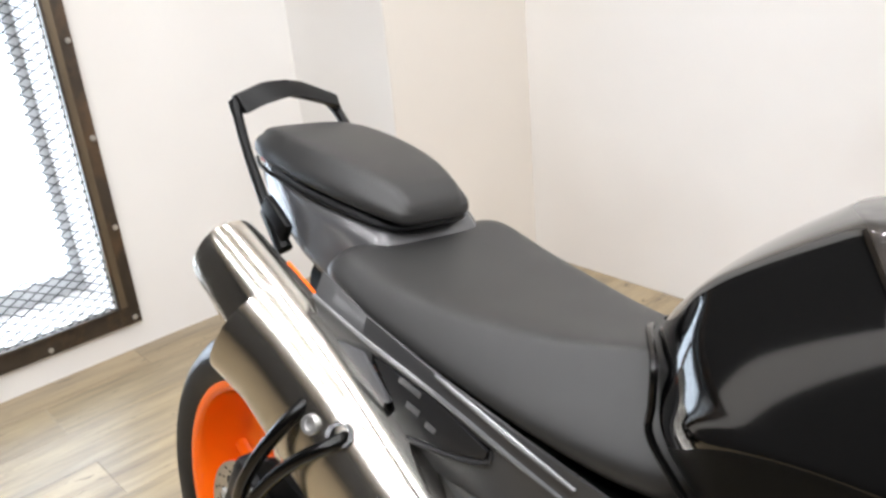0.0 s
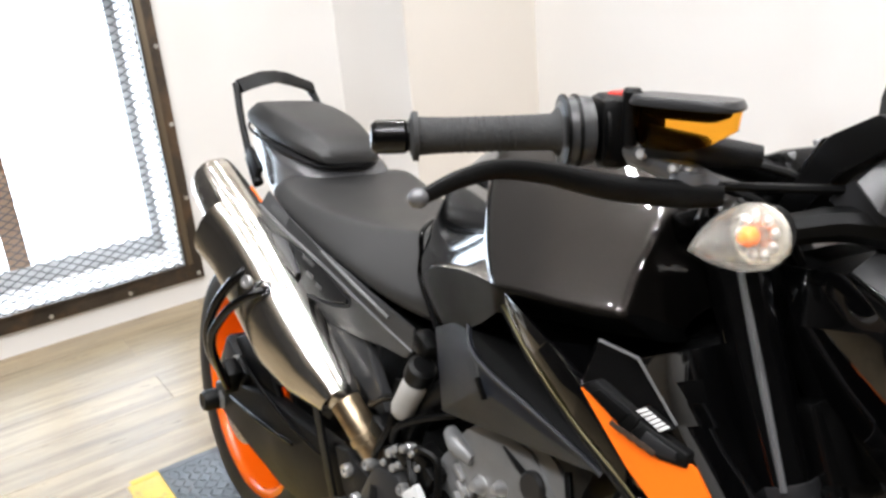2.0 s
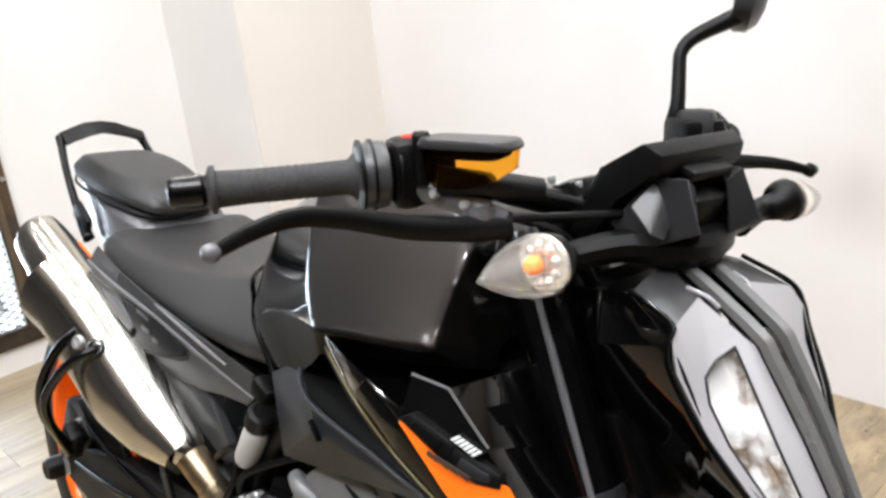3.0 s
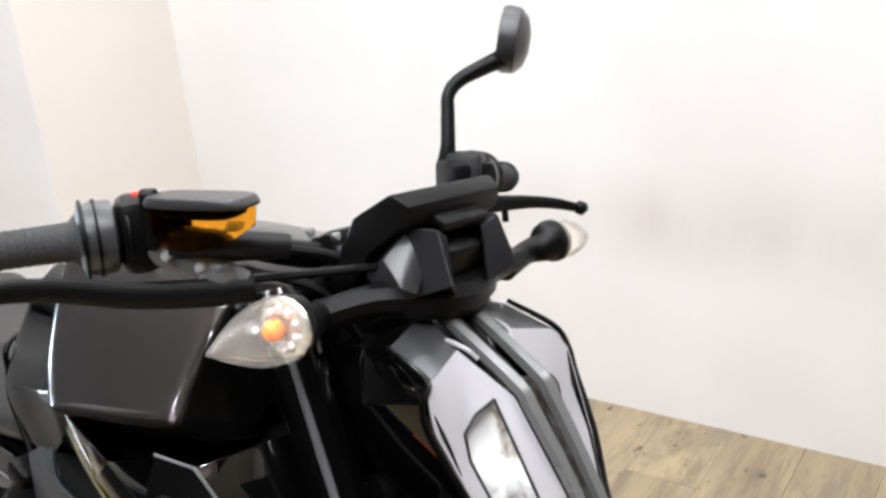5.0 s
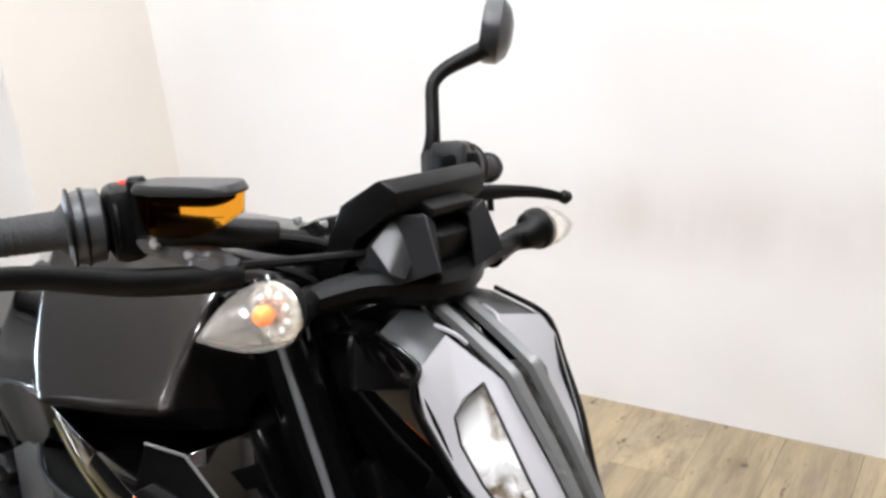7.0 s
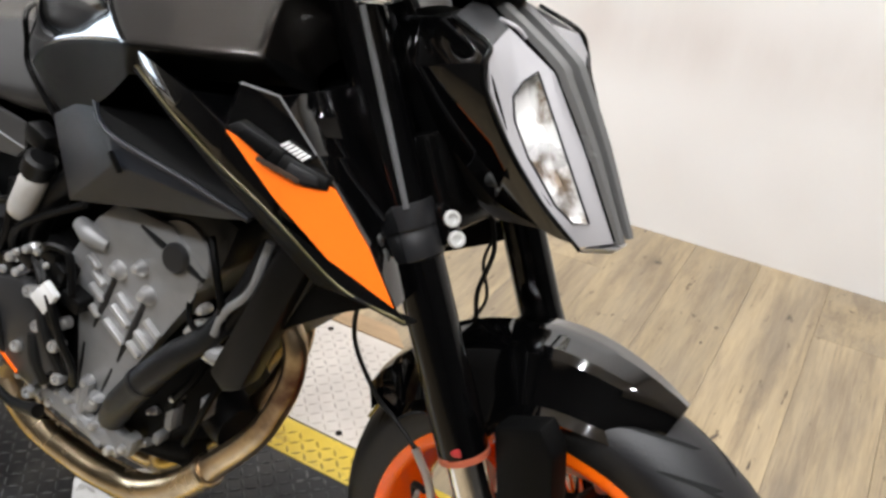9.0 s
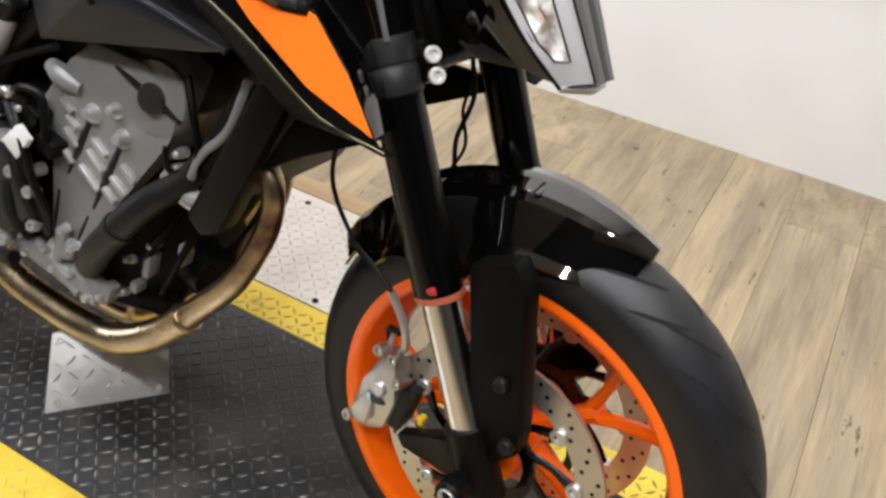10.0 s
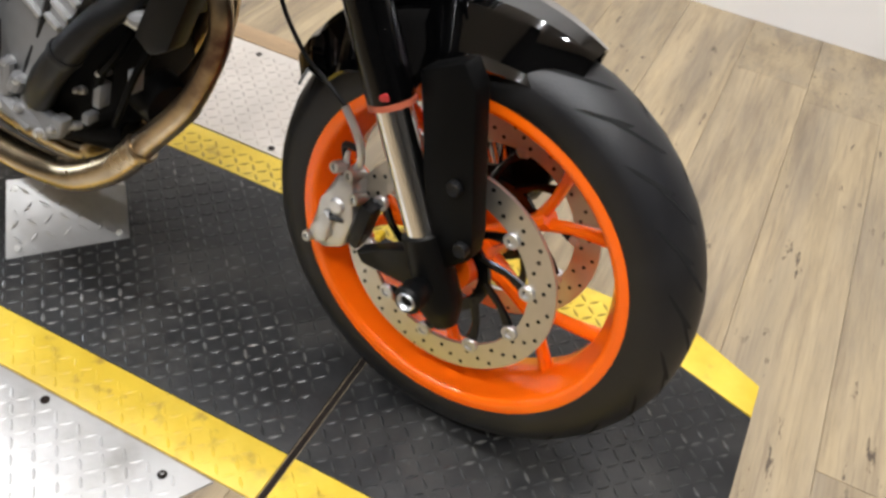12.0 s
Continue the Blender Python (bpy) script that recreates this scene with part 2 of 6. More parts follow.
def dim_light_band(m, color, low, high, amount):
    """Uneven light put into a wall's colour between two heights, broken up by a stretched noise."""
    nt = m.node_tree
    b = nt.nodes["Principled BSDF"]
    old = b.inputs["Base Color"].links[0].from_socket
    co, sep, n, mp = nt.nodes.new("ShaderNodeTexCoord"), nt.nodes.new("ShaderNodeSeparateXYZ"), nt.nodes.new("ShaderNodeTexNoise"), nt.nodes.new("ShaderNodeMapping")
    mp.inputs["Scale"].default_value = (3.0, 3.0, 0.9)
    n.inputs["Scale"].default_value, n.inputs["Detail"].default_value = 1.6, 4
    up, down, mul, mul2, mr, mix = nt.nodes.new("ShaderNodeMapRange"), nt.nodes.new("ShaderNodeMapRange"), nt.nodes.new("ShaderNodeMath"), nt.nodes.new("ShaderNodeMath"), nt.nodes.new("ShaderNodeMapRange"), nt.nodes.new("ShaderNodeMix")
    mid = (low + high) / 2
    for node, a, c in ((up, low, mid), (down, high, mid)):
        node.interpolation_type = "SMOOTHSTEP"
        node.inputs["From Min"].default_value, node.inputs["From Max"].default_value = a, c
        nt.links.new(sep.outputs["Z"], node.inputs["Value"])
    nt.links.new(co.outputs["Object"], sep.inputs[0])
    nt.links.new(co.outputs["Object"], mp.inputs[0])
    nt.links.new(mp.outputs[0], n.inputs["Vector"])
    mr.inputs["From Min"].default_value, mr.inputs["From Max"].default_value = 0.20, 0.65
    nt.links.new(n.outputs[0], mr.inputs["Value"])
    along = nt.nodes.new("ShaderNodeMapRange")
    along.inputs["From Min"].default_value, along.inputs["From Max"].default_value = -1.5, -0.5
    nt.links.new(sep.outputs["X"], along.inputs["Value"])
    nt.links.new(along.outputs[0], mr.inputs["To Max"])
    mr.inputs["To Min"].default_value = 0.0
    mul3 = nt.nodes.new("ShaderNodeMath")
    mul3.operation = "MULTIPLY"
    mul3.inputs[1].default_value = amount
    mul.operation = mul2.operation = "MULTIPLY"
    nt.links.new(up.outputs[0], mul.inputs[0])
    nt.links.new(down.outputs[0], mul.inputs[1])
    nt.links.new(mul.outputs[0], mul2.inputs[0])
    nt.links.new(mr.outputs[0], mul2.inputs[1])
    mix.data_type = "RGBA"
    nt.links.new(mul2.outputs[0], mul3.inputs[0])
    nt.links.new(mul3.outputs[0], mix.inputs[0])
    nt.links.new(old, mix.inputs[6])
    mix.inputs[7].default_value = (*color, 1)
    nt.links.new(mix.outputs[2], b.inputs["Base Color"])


# dimmer light low on the back wall, put into its paint colour
dim_light_band(WALL, (0.52, 0.44, 0.39), 0.38, 0.74, 0.5)
# ---- mesh helpers ----
STEER_M = Matrix.Translation((0.098, 0, 0)) @ Matrix.Rotation(radians(STEER), 4, Vector((-math.sin(radians(24)), 0, math.cos(radians(24))))) @ Matrix.Translation((-0.098, 0, 0))


def V(*a):
    return Vector(a)


def part(name, bm, mat, parent=None, label="", steer=False, sharp=32, smooth=True, subsurf=0):
    if steer:
        bm.transform(STEER_M)
    bmesh.ops.recalc_face_normals(bm, faces=bm.faces)
    me = bpy.data.meshes.new(name)
    bm.to_mesh(me)
    bm.free()
    me.materials.append(mat)
    if smooth:
        me.polygons.foreach_set("use_smooth", [True] * len(me.polygons))
        me.set_sharp_from_angle(angle=radians(sharp))
    ob = new(name, me)
    if parent:
        ob.parent = parent
    if label:
        ob["label"] = label
    if subsurf:
        md = ob.modifiers.new("round", "SUBSURF")
        md.levels = md.render_levels = subsurf
    return ob


def catmull(pts, per=6):
    p = [Vector(q) for q in pts]
    p = [p[0] * 2 - p[1]] + p + [p[-1] * 2 - p[-2]]
    out = []
    for i in range(1, len(p) - 2):
        for k in range(per):
            t = k / per
            a, b, c, d = p[i - 1], p[i], p[i + 1], p[i + 2]
            out.append(0.5 * ((2 * b) + (c - a) * t + (2 * a - 5 * b + 4 * c - d) * t * t + (3 * b - a - 3 * c + d) * t**3))
    out.append(p[-2])
    return out


def skin(bm, rings, caps=True, loop=False):
    vs = [[bm.verts.new(v) for v in r] for r in rings]
    n = len(vs[0])
    pairs = list(zip(vs, vs[1:])) + ([(vs[-1], vs[0])] if loop else [])
    for a, b in pairs:
        for i in range(n):
            bm.faces.new((a[i], a[(i + 1) % n], b[(i + 1) % n], b[i]))
    if caps and not loop:
        bm.faces.new(vs[0][::-1])
        bm.faces.new(vs[-1])
    return bm


def tube(pts, r, n=12, smooth=6, flat=1.0, bm=None, up=None):
    """A round bar along pts; r one radius or one per given point; flat squeezes it along its second axis."""
    rs = r if isinstance(r, (list, tuple)) else [r] * len(pts)
    path = catmull(pts, smooth) if smooth > 1 and len(pts) > 2 else [Vector(q) for q in pts]
    k = (len(path) - 1) / (len(pts) - 1)
    bm = bm or bmesh.new()
    rings, ref = [], Vector(up) if up else None
    for i, q in enumerate(path):
        d = (path[min(i + 1, len(path) - 1)] - path[max(i - 1, 0)]).normalized()
        if ref is None:
            ref = Vector((0, 0, 1)) if abs(d.z) < 0.9 else Vector((1, 0, 0))
        u = (ref - d * ref.dot(d)).normalized()
        if not up:
            ref = u
        w = d.cross(u)
        f = min(i / k, len(pts) - 1)
        j = min(int(f), len(pts) - 2)
        rad = rs[j] + (rs[j + 1] - rs[j]) * (f - j)
        rings.append([q + (u * math.cos(a) + w * math.sin(a) * flat) * rad for a in (2 * math.pi * m / n for m in range(n))])
    return skin(bm, rings)


def lathe(profile, centre, axis, n=48, loop=False, bm=None, caps=True):
    """Profile of (radius, along) round an axis."""
    d = Vector(axis).normalized()
    u = (Vector((0, 0, 1)) if abs(d.z) < 0.9 else Vector((1, 0, 0)))
    u = (u - d * u.dot(d)).normalized()
    w = d.cross(u)
    c = Vector(centre)
    rings = [[c + d * a + (u * math.cos(t) + w * math.sin(t)) * max(r, 1e-4) for t in (2 * math.pi * k / n for k in range(n))] for r, a in profile]
    return skin(bm or bmesh.new(), rings, caps=caps, loop=loop)


def box(c, s, m=None, bevel=0.0, bm=None, seg=2):
    b = bmesh.new()
    bmesh.ops.create_cube(b, size=1.0)
    bmesh.ops.scale(b, vec=s, verts=b.verts)
    if bevel:
        bmesh.ops.bevel(b, geom=b.edges[:], offset=bevel, segments=seg, affect="EDGES", profile=0.5)
    if m:
        b.transform(m)
    bmesh.ops.translate(b, vec=c, verts=b.verts)
    if bm is None:
        return b
    return merge(bm, b)


def merge(bm, b):
    me = bpy.data.meshes.new("tmp")
    b.to_mesh(me)
    b.free()
    bm.from_mesh(me)
    bpy.data.meshes.remove(me)
    return bm


def plate(pts, depth, bevel=0.002, bm=None):
    """A flat or gently folded polygon given depth (a vector), with rounded rims."""
    b = bmesh.new()
    a = [b.verts.new(p) for p in pts]
    z = [b.verts.new(Vector(p) + Vector(depth)) for p in pts]
    n = len(a)
    fa, fz = b.faces.new(a), b.faces.new(z[::-1])
    for i in range(n):
        b.faces.new((a[i], z[i], z[(i + 1) % n], a[(i + 1) % n]))
    if bevel:
        bmesh.ops.bevel(b, geom=list(b.edges), offset=bevel, segments=2, affect="EDGES", profile=0.5, clamp_overlap=True)
    bmesh.ops.triangulate(b, faces=[f for f in b.faces if len(f.verts) > 4])
    return b if bm is None else merge(bm, b)


def shell(verts, faces, thick=0.004, bevel=0.0015, even=True):
    """A folded skin of panels with thickness and softened folds."""
    b = bmesh.new()
    vs = [b.verts.new(v) for v in verts]
    for f in faces:
        b.faces.new([vs[i] for i in f])
    bmesh.ops.delete(b, geom=[v for v in b.verts if not v.link_faces], context="VERTS")
    bmesh.ops.recalc_face_normals(b, faces=b.faces)
    if even:
        bmesh.ops.solidify(b, geom=b.faces[:], thickness=thick)
    else:
        b.normal_update()
        outer, rim = b.faces[:], [e for e in b.edges if len(e.link_faces) == 1]
        back = {v: b.verts.new(v.co - v.normal * thick) for v in b.verts[:]}
        for f in outer:
            b.faces.new([back[v] for v in f.verts][::-1])
        for e in rim:
            p, q = e.verts
            b.faces.new((p, q, back[q], back[p]))
        bmesh.ops.recalc_face_normals(b, faces=b.faces)
    if bevel:
        bmesh.ops.bevel(b, geom=[e for e in b.edges if len(e.link_faces) == 2 and e.calc_face_angle(0) > 0.15], offset=bevel, segments=2, affect="EDGES", profile=0.5, clamp_overlap=True)
    bmesh.ops.triangulate(b, faces=[f for f in b.faces if len(f.verts) > 4])
    return b


def sect(x, z, hw, hh, e=2.5, y=0.0, tilt=0.0, n=28, low=None):
    """One rounded cross-section across the bike; e: squareness; low: squareness of the underside."""
    out = []
    for k in range(n):
        a = 2 * math.pi * k / n
        c, s = math.cos(a), math.sin(a)
        q = e if s >= 0 or low is None else low
        yy = hw * math.copysign(abs(c) ** (2 / q), c)
        zz = hh * math.copysign(abs(s) ** (2 / q), s)
        out.append(V(x - zz * math.tan(radians(tilt)), y + yy, z + zz))
    return out


def loft(rings):
    return skin(bmesh.new(), rings)


def bolt(c, axis, r=0.006, h=0.005, n=10, bm=None):
    b = bm or bmesh.new()
    return lathe([(r * 0.5, h * 0.55), (r * 0.55, h), (r * 0.9, h), (r, h * 0.8), (r, 0), (r * 0.6, -h)], c, axis, n=n, bm=b)


def empty(name, label="", category="", m=None, **kw):
    ob = new(name)
    if m:
        ob.matrix_world = m
    return tagged(ob, label, category, **kw)

# ---- room ----
def slab(name, lo, hi, mat, label="", bevel=0.0, kind="structure", category=""):
    c = [(a + b) / 2 for a, b in zip(lo, hi)]
    ob = part(name, box(c, [b - a for a, b in zip(lo, hi)], bevel=bevel), mat, smooth=bool(bevel))
    return tagged(ob, label, category, kind=kind)


floor_base = slab("floor", (LEFT_X, FRONT_Y, -0.12), (RIGHT_X, BACK_Y, -0.006), JOINT, "washed oak vinyl plank floor", category="floor")
slab("ceiling", (LEFT_X - 0.2, FRONT_Y - 0.2, CEIL_Z), (RIGHT_X + 0.2, BACK_Y + 0.2, CEIL_Z + 0.12), CEILM, "plain beige ceiling with round spot lights", category="ceiling")
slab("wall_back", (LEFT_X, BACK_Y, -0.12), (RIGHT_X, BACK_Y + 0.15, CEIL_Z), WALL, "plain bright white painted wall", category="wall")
slab("wall_right", (RIGHT_X, FRONT_Y - 0.15, -0.12), (RIGHT_X + 0.15, BACK_Y + 0.15, CEIL_Z), DARKWALL, "plain unseen dark wall", category="wall")
slab("wall_front", (LEFT_X - 0.15, FRONT_Y - 0.15, -0.12), (RIGHT_X, FRONT_Y, CEIL_Z), DARKWALL, "plain unseen dark wall", category="wall")
# the wall with the window opening
WY0, WY1, WZ0, WZ1, WD = -0.62, 0.262, 0.155, 1.20, 0.30
bmw = bmesh.new()
for lo, hi in (((LEFT_X - WD, -0.78, -0.12), (LEFT_X, WY0, CEIL_Z)), ((LEFT_X - WD, WY1, -0.12), (LEFT_X, BACK_Y, CEIL_Z)), ((LEFT_X - WD, WY0, -0.12), (LEFT_X, WY1, WZ0))):
    box([(p + q) / 2 for p, q in zip(lo, hi)], [q - p for p, q in zip(lo, hi)], bm=bmw)
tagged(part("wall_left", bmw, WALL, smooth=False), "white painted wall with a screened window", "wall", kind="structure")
# unseen wall past the window, made dark for the tank's reflections
slab("wall_left_dark", (LEFT_X - WD, FRONT_Y, -0.12), (LEFT_X, -0.78, CEIL_Z), DARKWALL, "plain unseen dark wall", category="wall")
# unseen panel, added so the gloss tank reflects black above the window
slab("wall_over_window", (LEFT_X - WD, WY0, WZ1), (LEFT_X, WY1, CEIL_Z), DARKWALL, "unseen dark panel added above the screened window", category="wall")
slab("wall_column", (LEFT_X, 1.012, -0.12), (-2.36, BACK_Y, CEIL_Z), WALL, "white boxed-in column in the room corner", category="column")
# the column is white; this side's shade is put into a beige sheet
slab("trim", (-2.36, 1.014, -0.006), (-2.355, BACK_Y, CEIL_Z), BEIGE, "boxed-in column's side with its shade put into beige", category="trim")

# window with reveal, post and daylight
win = empty("window_1", "bright window behind a black steel mesh screen", "window", kind="structure")
PWHITE = material("grey_white_window_frame", (0.50, 0.50, 0.50), 0.4)
for nm, lo, hi in (("sill", (WY0, WZ0), (WY1, 0.222)), ("window_head", (WY0, WZ1 - 0.06), (WY1, WZ1)), ("window_jamb", (WY0, 0.222), (WY0 + 0.04, WZ1 - 0.06)), ("window_jamb", (0.232, 0.222), (WY1, WZ1 - 0.06))):
    part(nm, box((LEFT_X - 0.245, (lo[0] + hi[0]) / 2, (lo[1] + hi[1]) / 2), (0.05, hi[0] - lo[0], hi[1] - lo[1]), bevel=0.003), PWHITE, win)
part("post", box((LEFT_X - 0.245, -0.243, (WZ1 + 0.162) / 2), (0.05, 0.072, WZ1 - 0.282), bevel=0.004), BROWN, win, "brown wooden window post")
daylight = part("backdrop", box((LEFT_X - 0.62, (WY0 + WY1) / 2, 1.2), (0.02, 3.2, 3.2)), GLOW, smooth=False)
tagged(daylight, "overexposed daylight outside the window", "backdrop", kind="structure")

# steel frame with expanded metal
FY0, FY1, FZ0, FZ1 = -0.70, 0.330, 0.088, 1.262
screen = empty("window_screen", "black steel window screen with diamond expanded-metal mesh", "window screen")
FW = 0.062
for nm, lo, hi in (("frame_bar", (FY1 - FW, FZ0), (FY1, FZ1)), ("frame_bar", (FY0, FZ0), (FY0 + FW, FZ1)), ("frame_bar", (FY0 + FW, FZ0), (FY1 - FW, FZ0 + FW)), ("frame_bar", (FY0 + FW, FZ1 - FW), (FY1 - FW, FZ1))):
    b = box((LEFT_X + 0.013, (lo[0] + hi[0]) / 2, (lo[1] + hi[1]) / 2), (0.006, hi[0] - lo[0], hi[1] - lo[1]), bevel=0.001)
    part(nm, b, STEEL, screen, "dark raw steel bar")
# inner angle lip of the frame, its face brown
part("frame_leg", plate([(LEFT_X + 0.019, FY1 - FW + 0.002, FZ0 + FW), (LEFT_X + 0.019, FY1 - FW + 0.026, FZ0 + FW), (LEFT_X + 0.019, FY1 - FW + 0.026, FZ1 - FW), (LEFT_X + 0.019, FY1 - FW + 0.002, FZ1 - FW)], (0.003, 0, 0), 0.0008), BROWNLEG, screen, "brown inner leg of the frame")
for nm, lo, hi in (("frame_lip", (FY1 - FW - 0.004, FZ0 + FW), (FY1 - FW + 0.004, FZ1 - FW)), ("frame_lip", (FY0 + FW, FZ0 + FW - 0.004), (FY1 - FW, FZ0 + FW + 0.004))):
    part(nm, box((LEFT_X + 0.020, (lo[0] + hi[0]) / 2, (lo[1] + hi[1]) / 2), (0.02, hi[0] - lo[0], hi[1] - lo[1]), bevel=0.001), STEEL, screen)
bm = bmesh.new()
cw, ch = 0.050, 0.0135
for row in range(int((FZ1 - FZ0 - 2 * FW) / ch)):
    z0 = FZ0 + FW + row * ch
    for col in range(int((FY1 - FY0 - 2 * FW) / (cw / 2))):
        y0 = FY0 + FW + col * cw / 2
        up = (row + col) % 2 == 0
        a, c = V(LEFT_X + 0.014, y0, z0 + (0 if up else ch)), V(LEFT_X + 0.014, y0 + cw / 2, z0 + (ch if up else 0))
        d = (c - a).normalized()
        w = V(0, -d.z, d.y) * 0.0017
        q = V(0.0010, 0, 0)
        vs = [bm.verts.new(p) for p in (a - w - q, a + w - q, a + w + q, a - w + q, c - w - q, c + w - q, c + w + q, c - w + q)]
        for f in ((0, 1, 5, 4), (1, 2, 6, 5), (2, 3, 7, 6), (3, 0, 4, 7)):
            bm.faces.new([vs[k] for k in f])
tagged(part("expanded_mesh", bm, MESHM, screen, smooth=False), kind="stuff")
for y, z in [(FY1 - 0.012, 0.40 + 0.27 * k) for k in range(4)] + [(FY1 - 0.02, FZ0 + 0.02)] + [(0.055 - 0.27 * k, FZ0 + 0.016) for k in range(3)]:
    part("screw", bolt((LEFT_X + 0.016, y, z), (1, 0, 0), 0.008, 0.004), SCREW, screen)

# ---- lift platform ----
PY = (-0.262, -0.180, 0.283, 0.366)
PX0, PX1, GAP = -1.815, 0.440, -0.136
lift = empty("lift_platform", "black motorcycle lift deck of checker plate with yellow edge stripes", "lift platform")
TOP = 0.004


def deck(name, x0, x1, y0, y1, mat, label=""):
    return part(name, box(((x0 + x1) / 2, (y0 + y1) / 2, TOP - 0.006), (x1 - x0, y1 - y0, 0.012), bevel=0.0015), mat, lift, label)


for x0, x1 in ((PX0, GAP - 0.0062), (GAP + 0.0062, PX1)):
    if x1 < 0:
        deck("deck_plate", x0, x1, PY[1] + 0.0005, PY[2] - 0.0005, BLACKPL, "black painted checker plate")
    else:
        part("deck_plate", plate([(x0, PY[1] + 0.0005, TOP), (x1, PY[1] + 0.0005, TOP), (x1, 0.235, TOP), (0.304, PY[2] - 0.0005, TOP), (x0, PY[2] - 0.0005, TOP)], (0, 0, -0.012), 0.0015), BLACKPL, lift, "black painted checker plate")
    deck("edge_stripe", x0, x1, PY[0], PY[1] - 0.0005, YELLOW, "yellow painted edge stripe")
    if x1 < 0:
        deck("edge_stripe", x0, x1, PY[2] + 0.0005, PY[3], YELLOW, "yellow painted edge stripe")
    else:
        part("edge_stripe", plate([(x0, PY[2] + 0.0005, TOP), (0.305, PY[2] + 0.0005, TOP), (x1, 0.236, TOP), (x1, 0.306, TOP), (0.318, PY[3], TOP), (x0, PY[3], TOP)], (0, 0, -0.012), 0.0015), YELLOW, lift, "yellow painted edge stripe")
part("deck_gap", box((GAP, (PY[0] + PY[3]) / 2, 0.001), (0.0085, PY[3] - PY[0], 0.002)), RUST, lift, "rusty gap between the deck plates")
# sloping lip at the tail end
part("end_lip", plate([(PX0, PY[1], TOP), (PX0, PY[2], TOP), (PX0 - 0.04, PY[2], -0.002), (PX0 - 0.04, PY[1], -0.002)], (0, 0, -0.006), 0.001), material("worn_lip", (0.10, 0.10, 0.10), 0.5, 0.4, vary=0.4), lift)
part("end_lip", plate([(PX0, PY[0] + 0.01, TOP), (PX0, PY[1], TOP), (PX0 - 0.04, PY[1], -0.002), (PX0 - 0.04, PY[0] + 0.01, -0.002)], (0, 0, -0.006), 0.001), YELLOW, lift)
for nm, pts in (("side_plate", [(-1.75, 0.370, 0), (-0.50, 0.370, 0), (-0.60, 0.685, 0), (-1.75, 0.685, 0)]), ("side_plate", [(-1.15, -0.60, 0), (-0.40, -0.60, 0), (-0.205, -0.266, 0), (-1.15, -0.266, 0)])):
    part(nm, plate([V(*p) + V(0, 0, TOP) for p in pts], (0, 0, -0.010), 0.001), PALEPLATE if pts[0][1] > 0 else SILVER, lift, "bare pale checker plate wing")
part("wood_strip", plate([(-1.75, 0.689, 0.004), (-0.60, 0.689, 0.004), (-0.66, 0.745, 0.004), (-1.75, 0.745, 0.004)], (0, 0, -0.009), 0.001), material("strip_wood", (0.33, 0.22, 0.12), 0.5, vary=0.3, stretch=(1, 12, 1)), lift, "wooden trim strip along the plate")


def treads(x0, x1, y0, y1, z, pitch=0.0205, inside=None):
    """Raised lens-shaped bars, turned alternately."""
    bm = bmesh.new()
    nx, ny = int((x1 - x0) / pitch), int((y1 - y0) / pitch)
    for i in range(nx):
        for j in range(ny):
            c = V(x0 + (i + 0.5) * pitch, y0 + (j + 0.5) * pitch, z)
            if inside and not inside(c.x, c.y):
                continue
            a = radians(45 if (i + j) % 2 else -45)
            d, w = V(math.cos(a), math.sin(a), 0), V(-math.sin(a), math.cos(a), 0)
            q = [c - d * 0.0108, c - d * 0.003 + w * 0.0026, c + d * 0.003 + w * 0.0026, c + d * 0.0108, c + d * 0.003 - w * 0.0026, c - d * 0.003 - w * 0.0026]
            lo = [bm.verts.new(p) for p in q]
            hi = [bm.verts.new(c - d * 0.006 + V(0, 0, 0.0014)), bm.verts.new(c + d * 0.006 + V(0, 0, 0.0014))]
            bm.faces.new((lo[0], hi[0], lo[1]))
            bm.faces.new((lo[1], hi[0], hi[1], lo[2]))
            bm.faces.new((lo[2], hi[1], lo[3]))
            bm.faces.new((lo[3], hi[1], lo[4]))
            bm.faces.new((lo[4], hi[1], hi[0], lo[5]))
            bm.faces.new((lo[5], hi[0], lo[0]))
    return bm


def wing_r(x, y):
    return x < -0.205 - (-0.266 - y) * 0.584 - 0.012


def front_in(x, y):
    return y < PY[2] - 0.01 - max(0.0, x - 0.304) * 0.36


def wing_l(x, y):
    return x < -0.50 - (y - 0.370) * 0.32 - 0.012


for nm, rng, mat, ins in (("treads", (PX0 + 0.01, GAP - 0.0085, PY[1] + 0.004, PY[2] - 0.004), WORN, None), ("treads", (GAP + 0.0085, PX1 - 0.004, PY[1] + 0.004, PY[2] - 0.004), WORN, front_in), ("treads", (-1.7, GAP - 0.0085, PY[0] + 0.003, PY[1] - 0.003), YELLOW, None), ("treads", (GAP + 0.0085, PX1 - 0.004, PY[0] + 0.003, PY[1] - 0.003), YELLOW, None), ("treads", (-1.2, 0.30, PY[2] + 0.003, PY[3] - 0.003), GRIMEYEL, None), ("treads", (-1.0, -0.2, -0.59, -0.27), SILVER, wing_r), ("treads", (-1.3, -0.5, 0.375, 0.68), GRIMESIL, wing_l)):
    tagged(part(nm, treads(rng[0], rng[1], rng[2], rng[3], TOP, inside=ins), mat, lift, smooth=False), kind="stuff")
for x, y in ((-0.49, -0.279), (-0.27, -0.292), (-0.80, -0.279), (-0.78, 0.655), (-0.56, 0.385)):
    part("plate_screw", bolt((x, y, TOP), (0, 0, 1), 0.007, 0.002), RUST, lift)

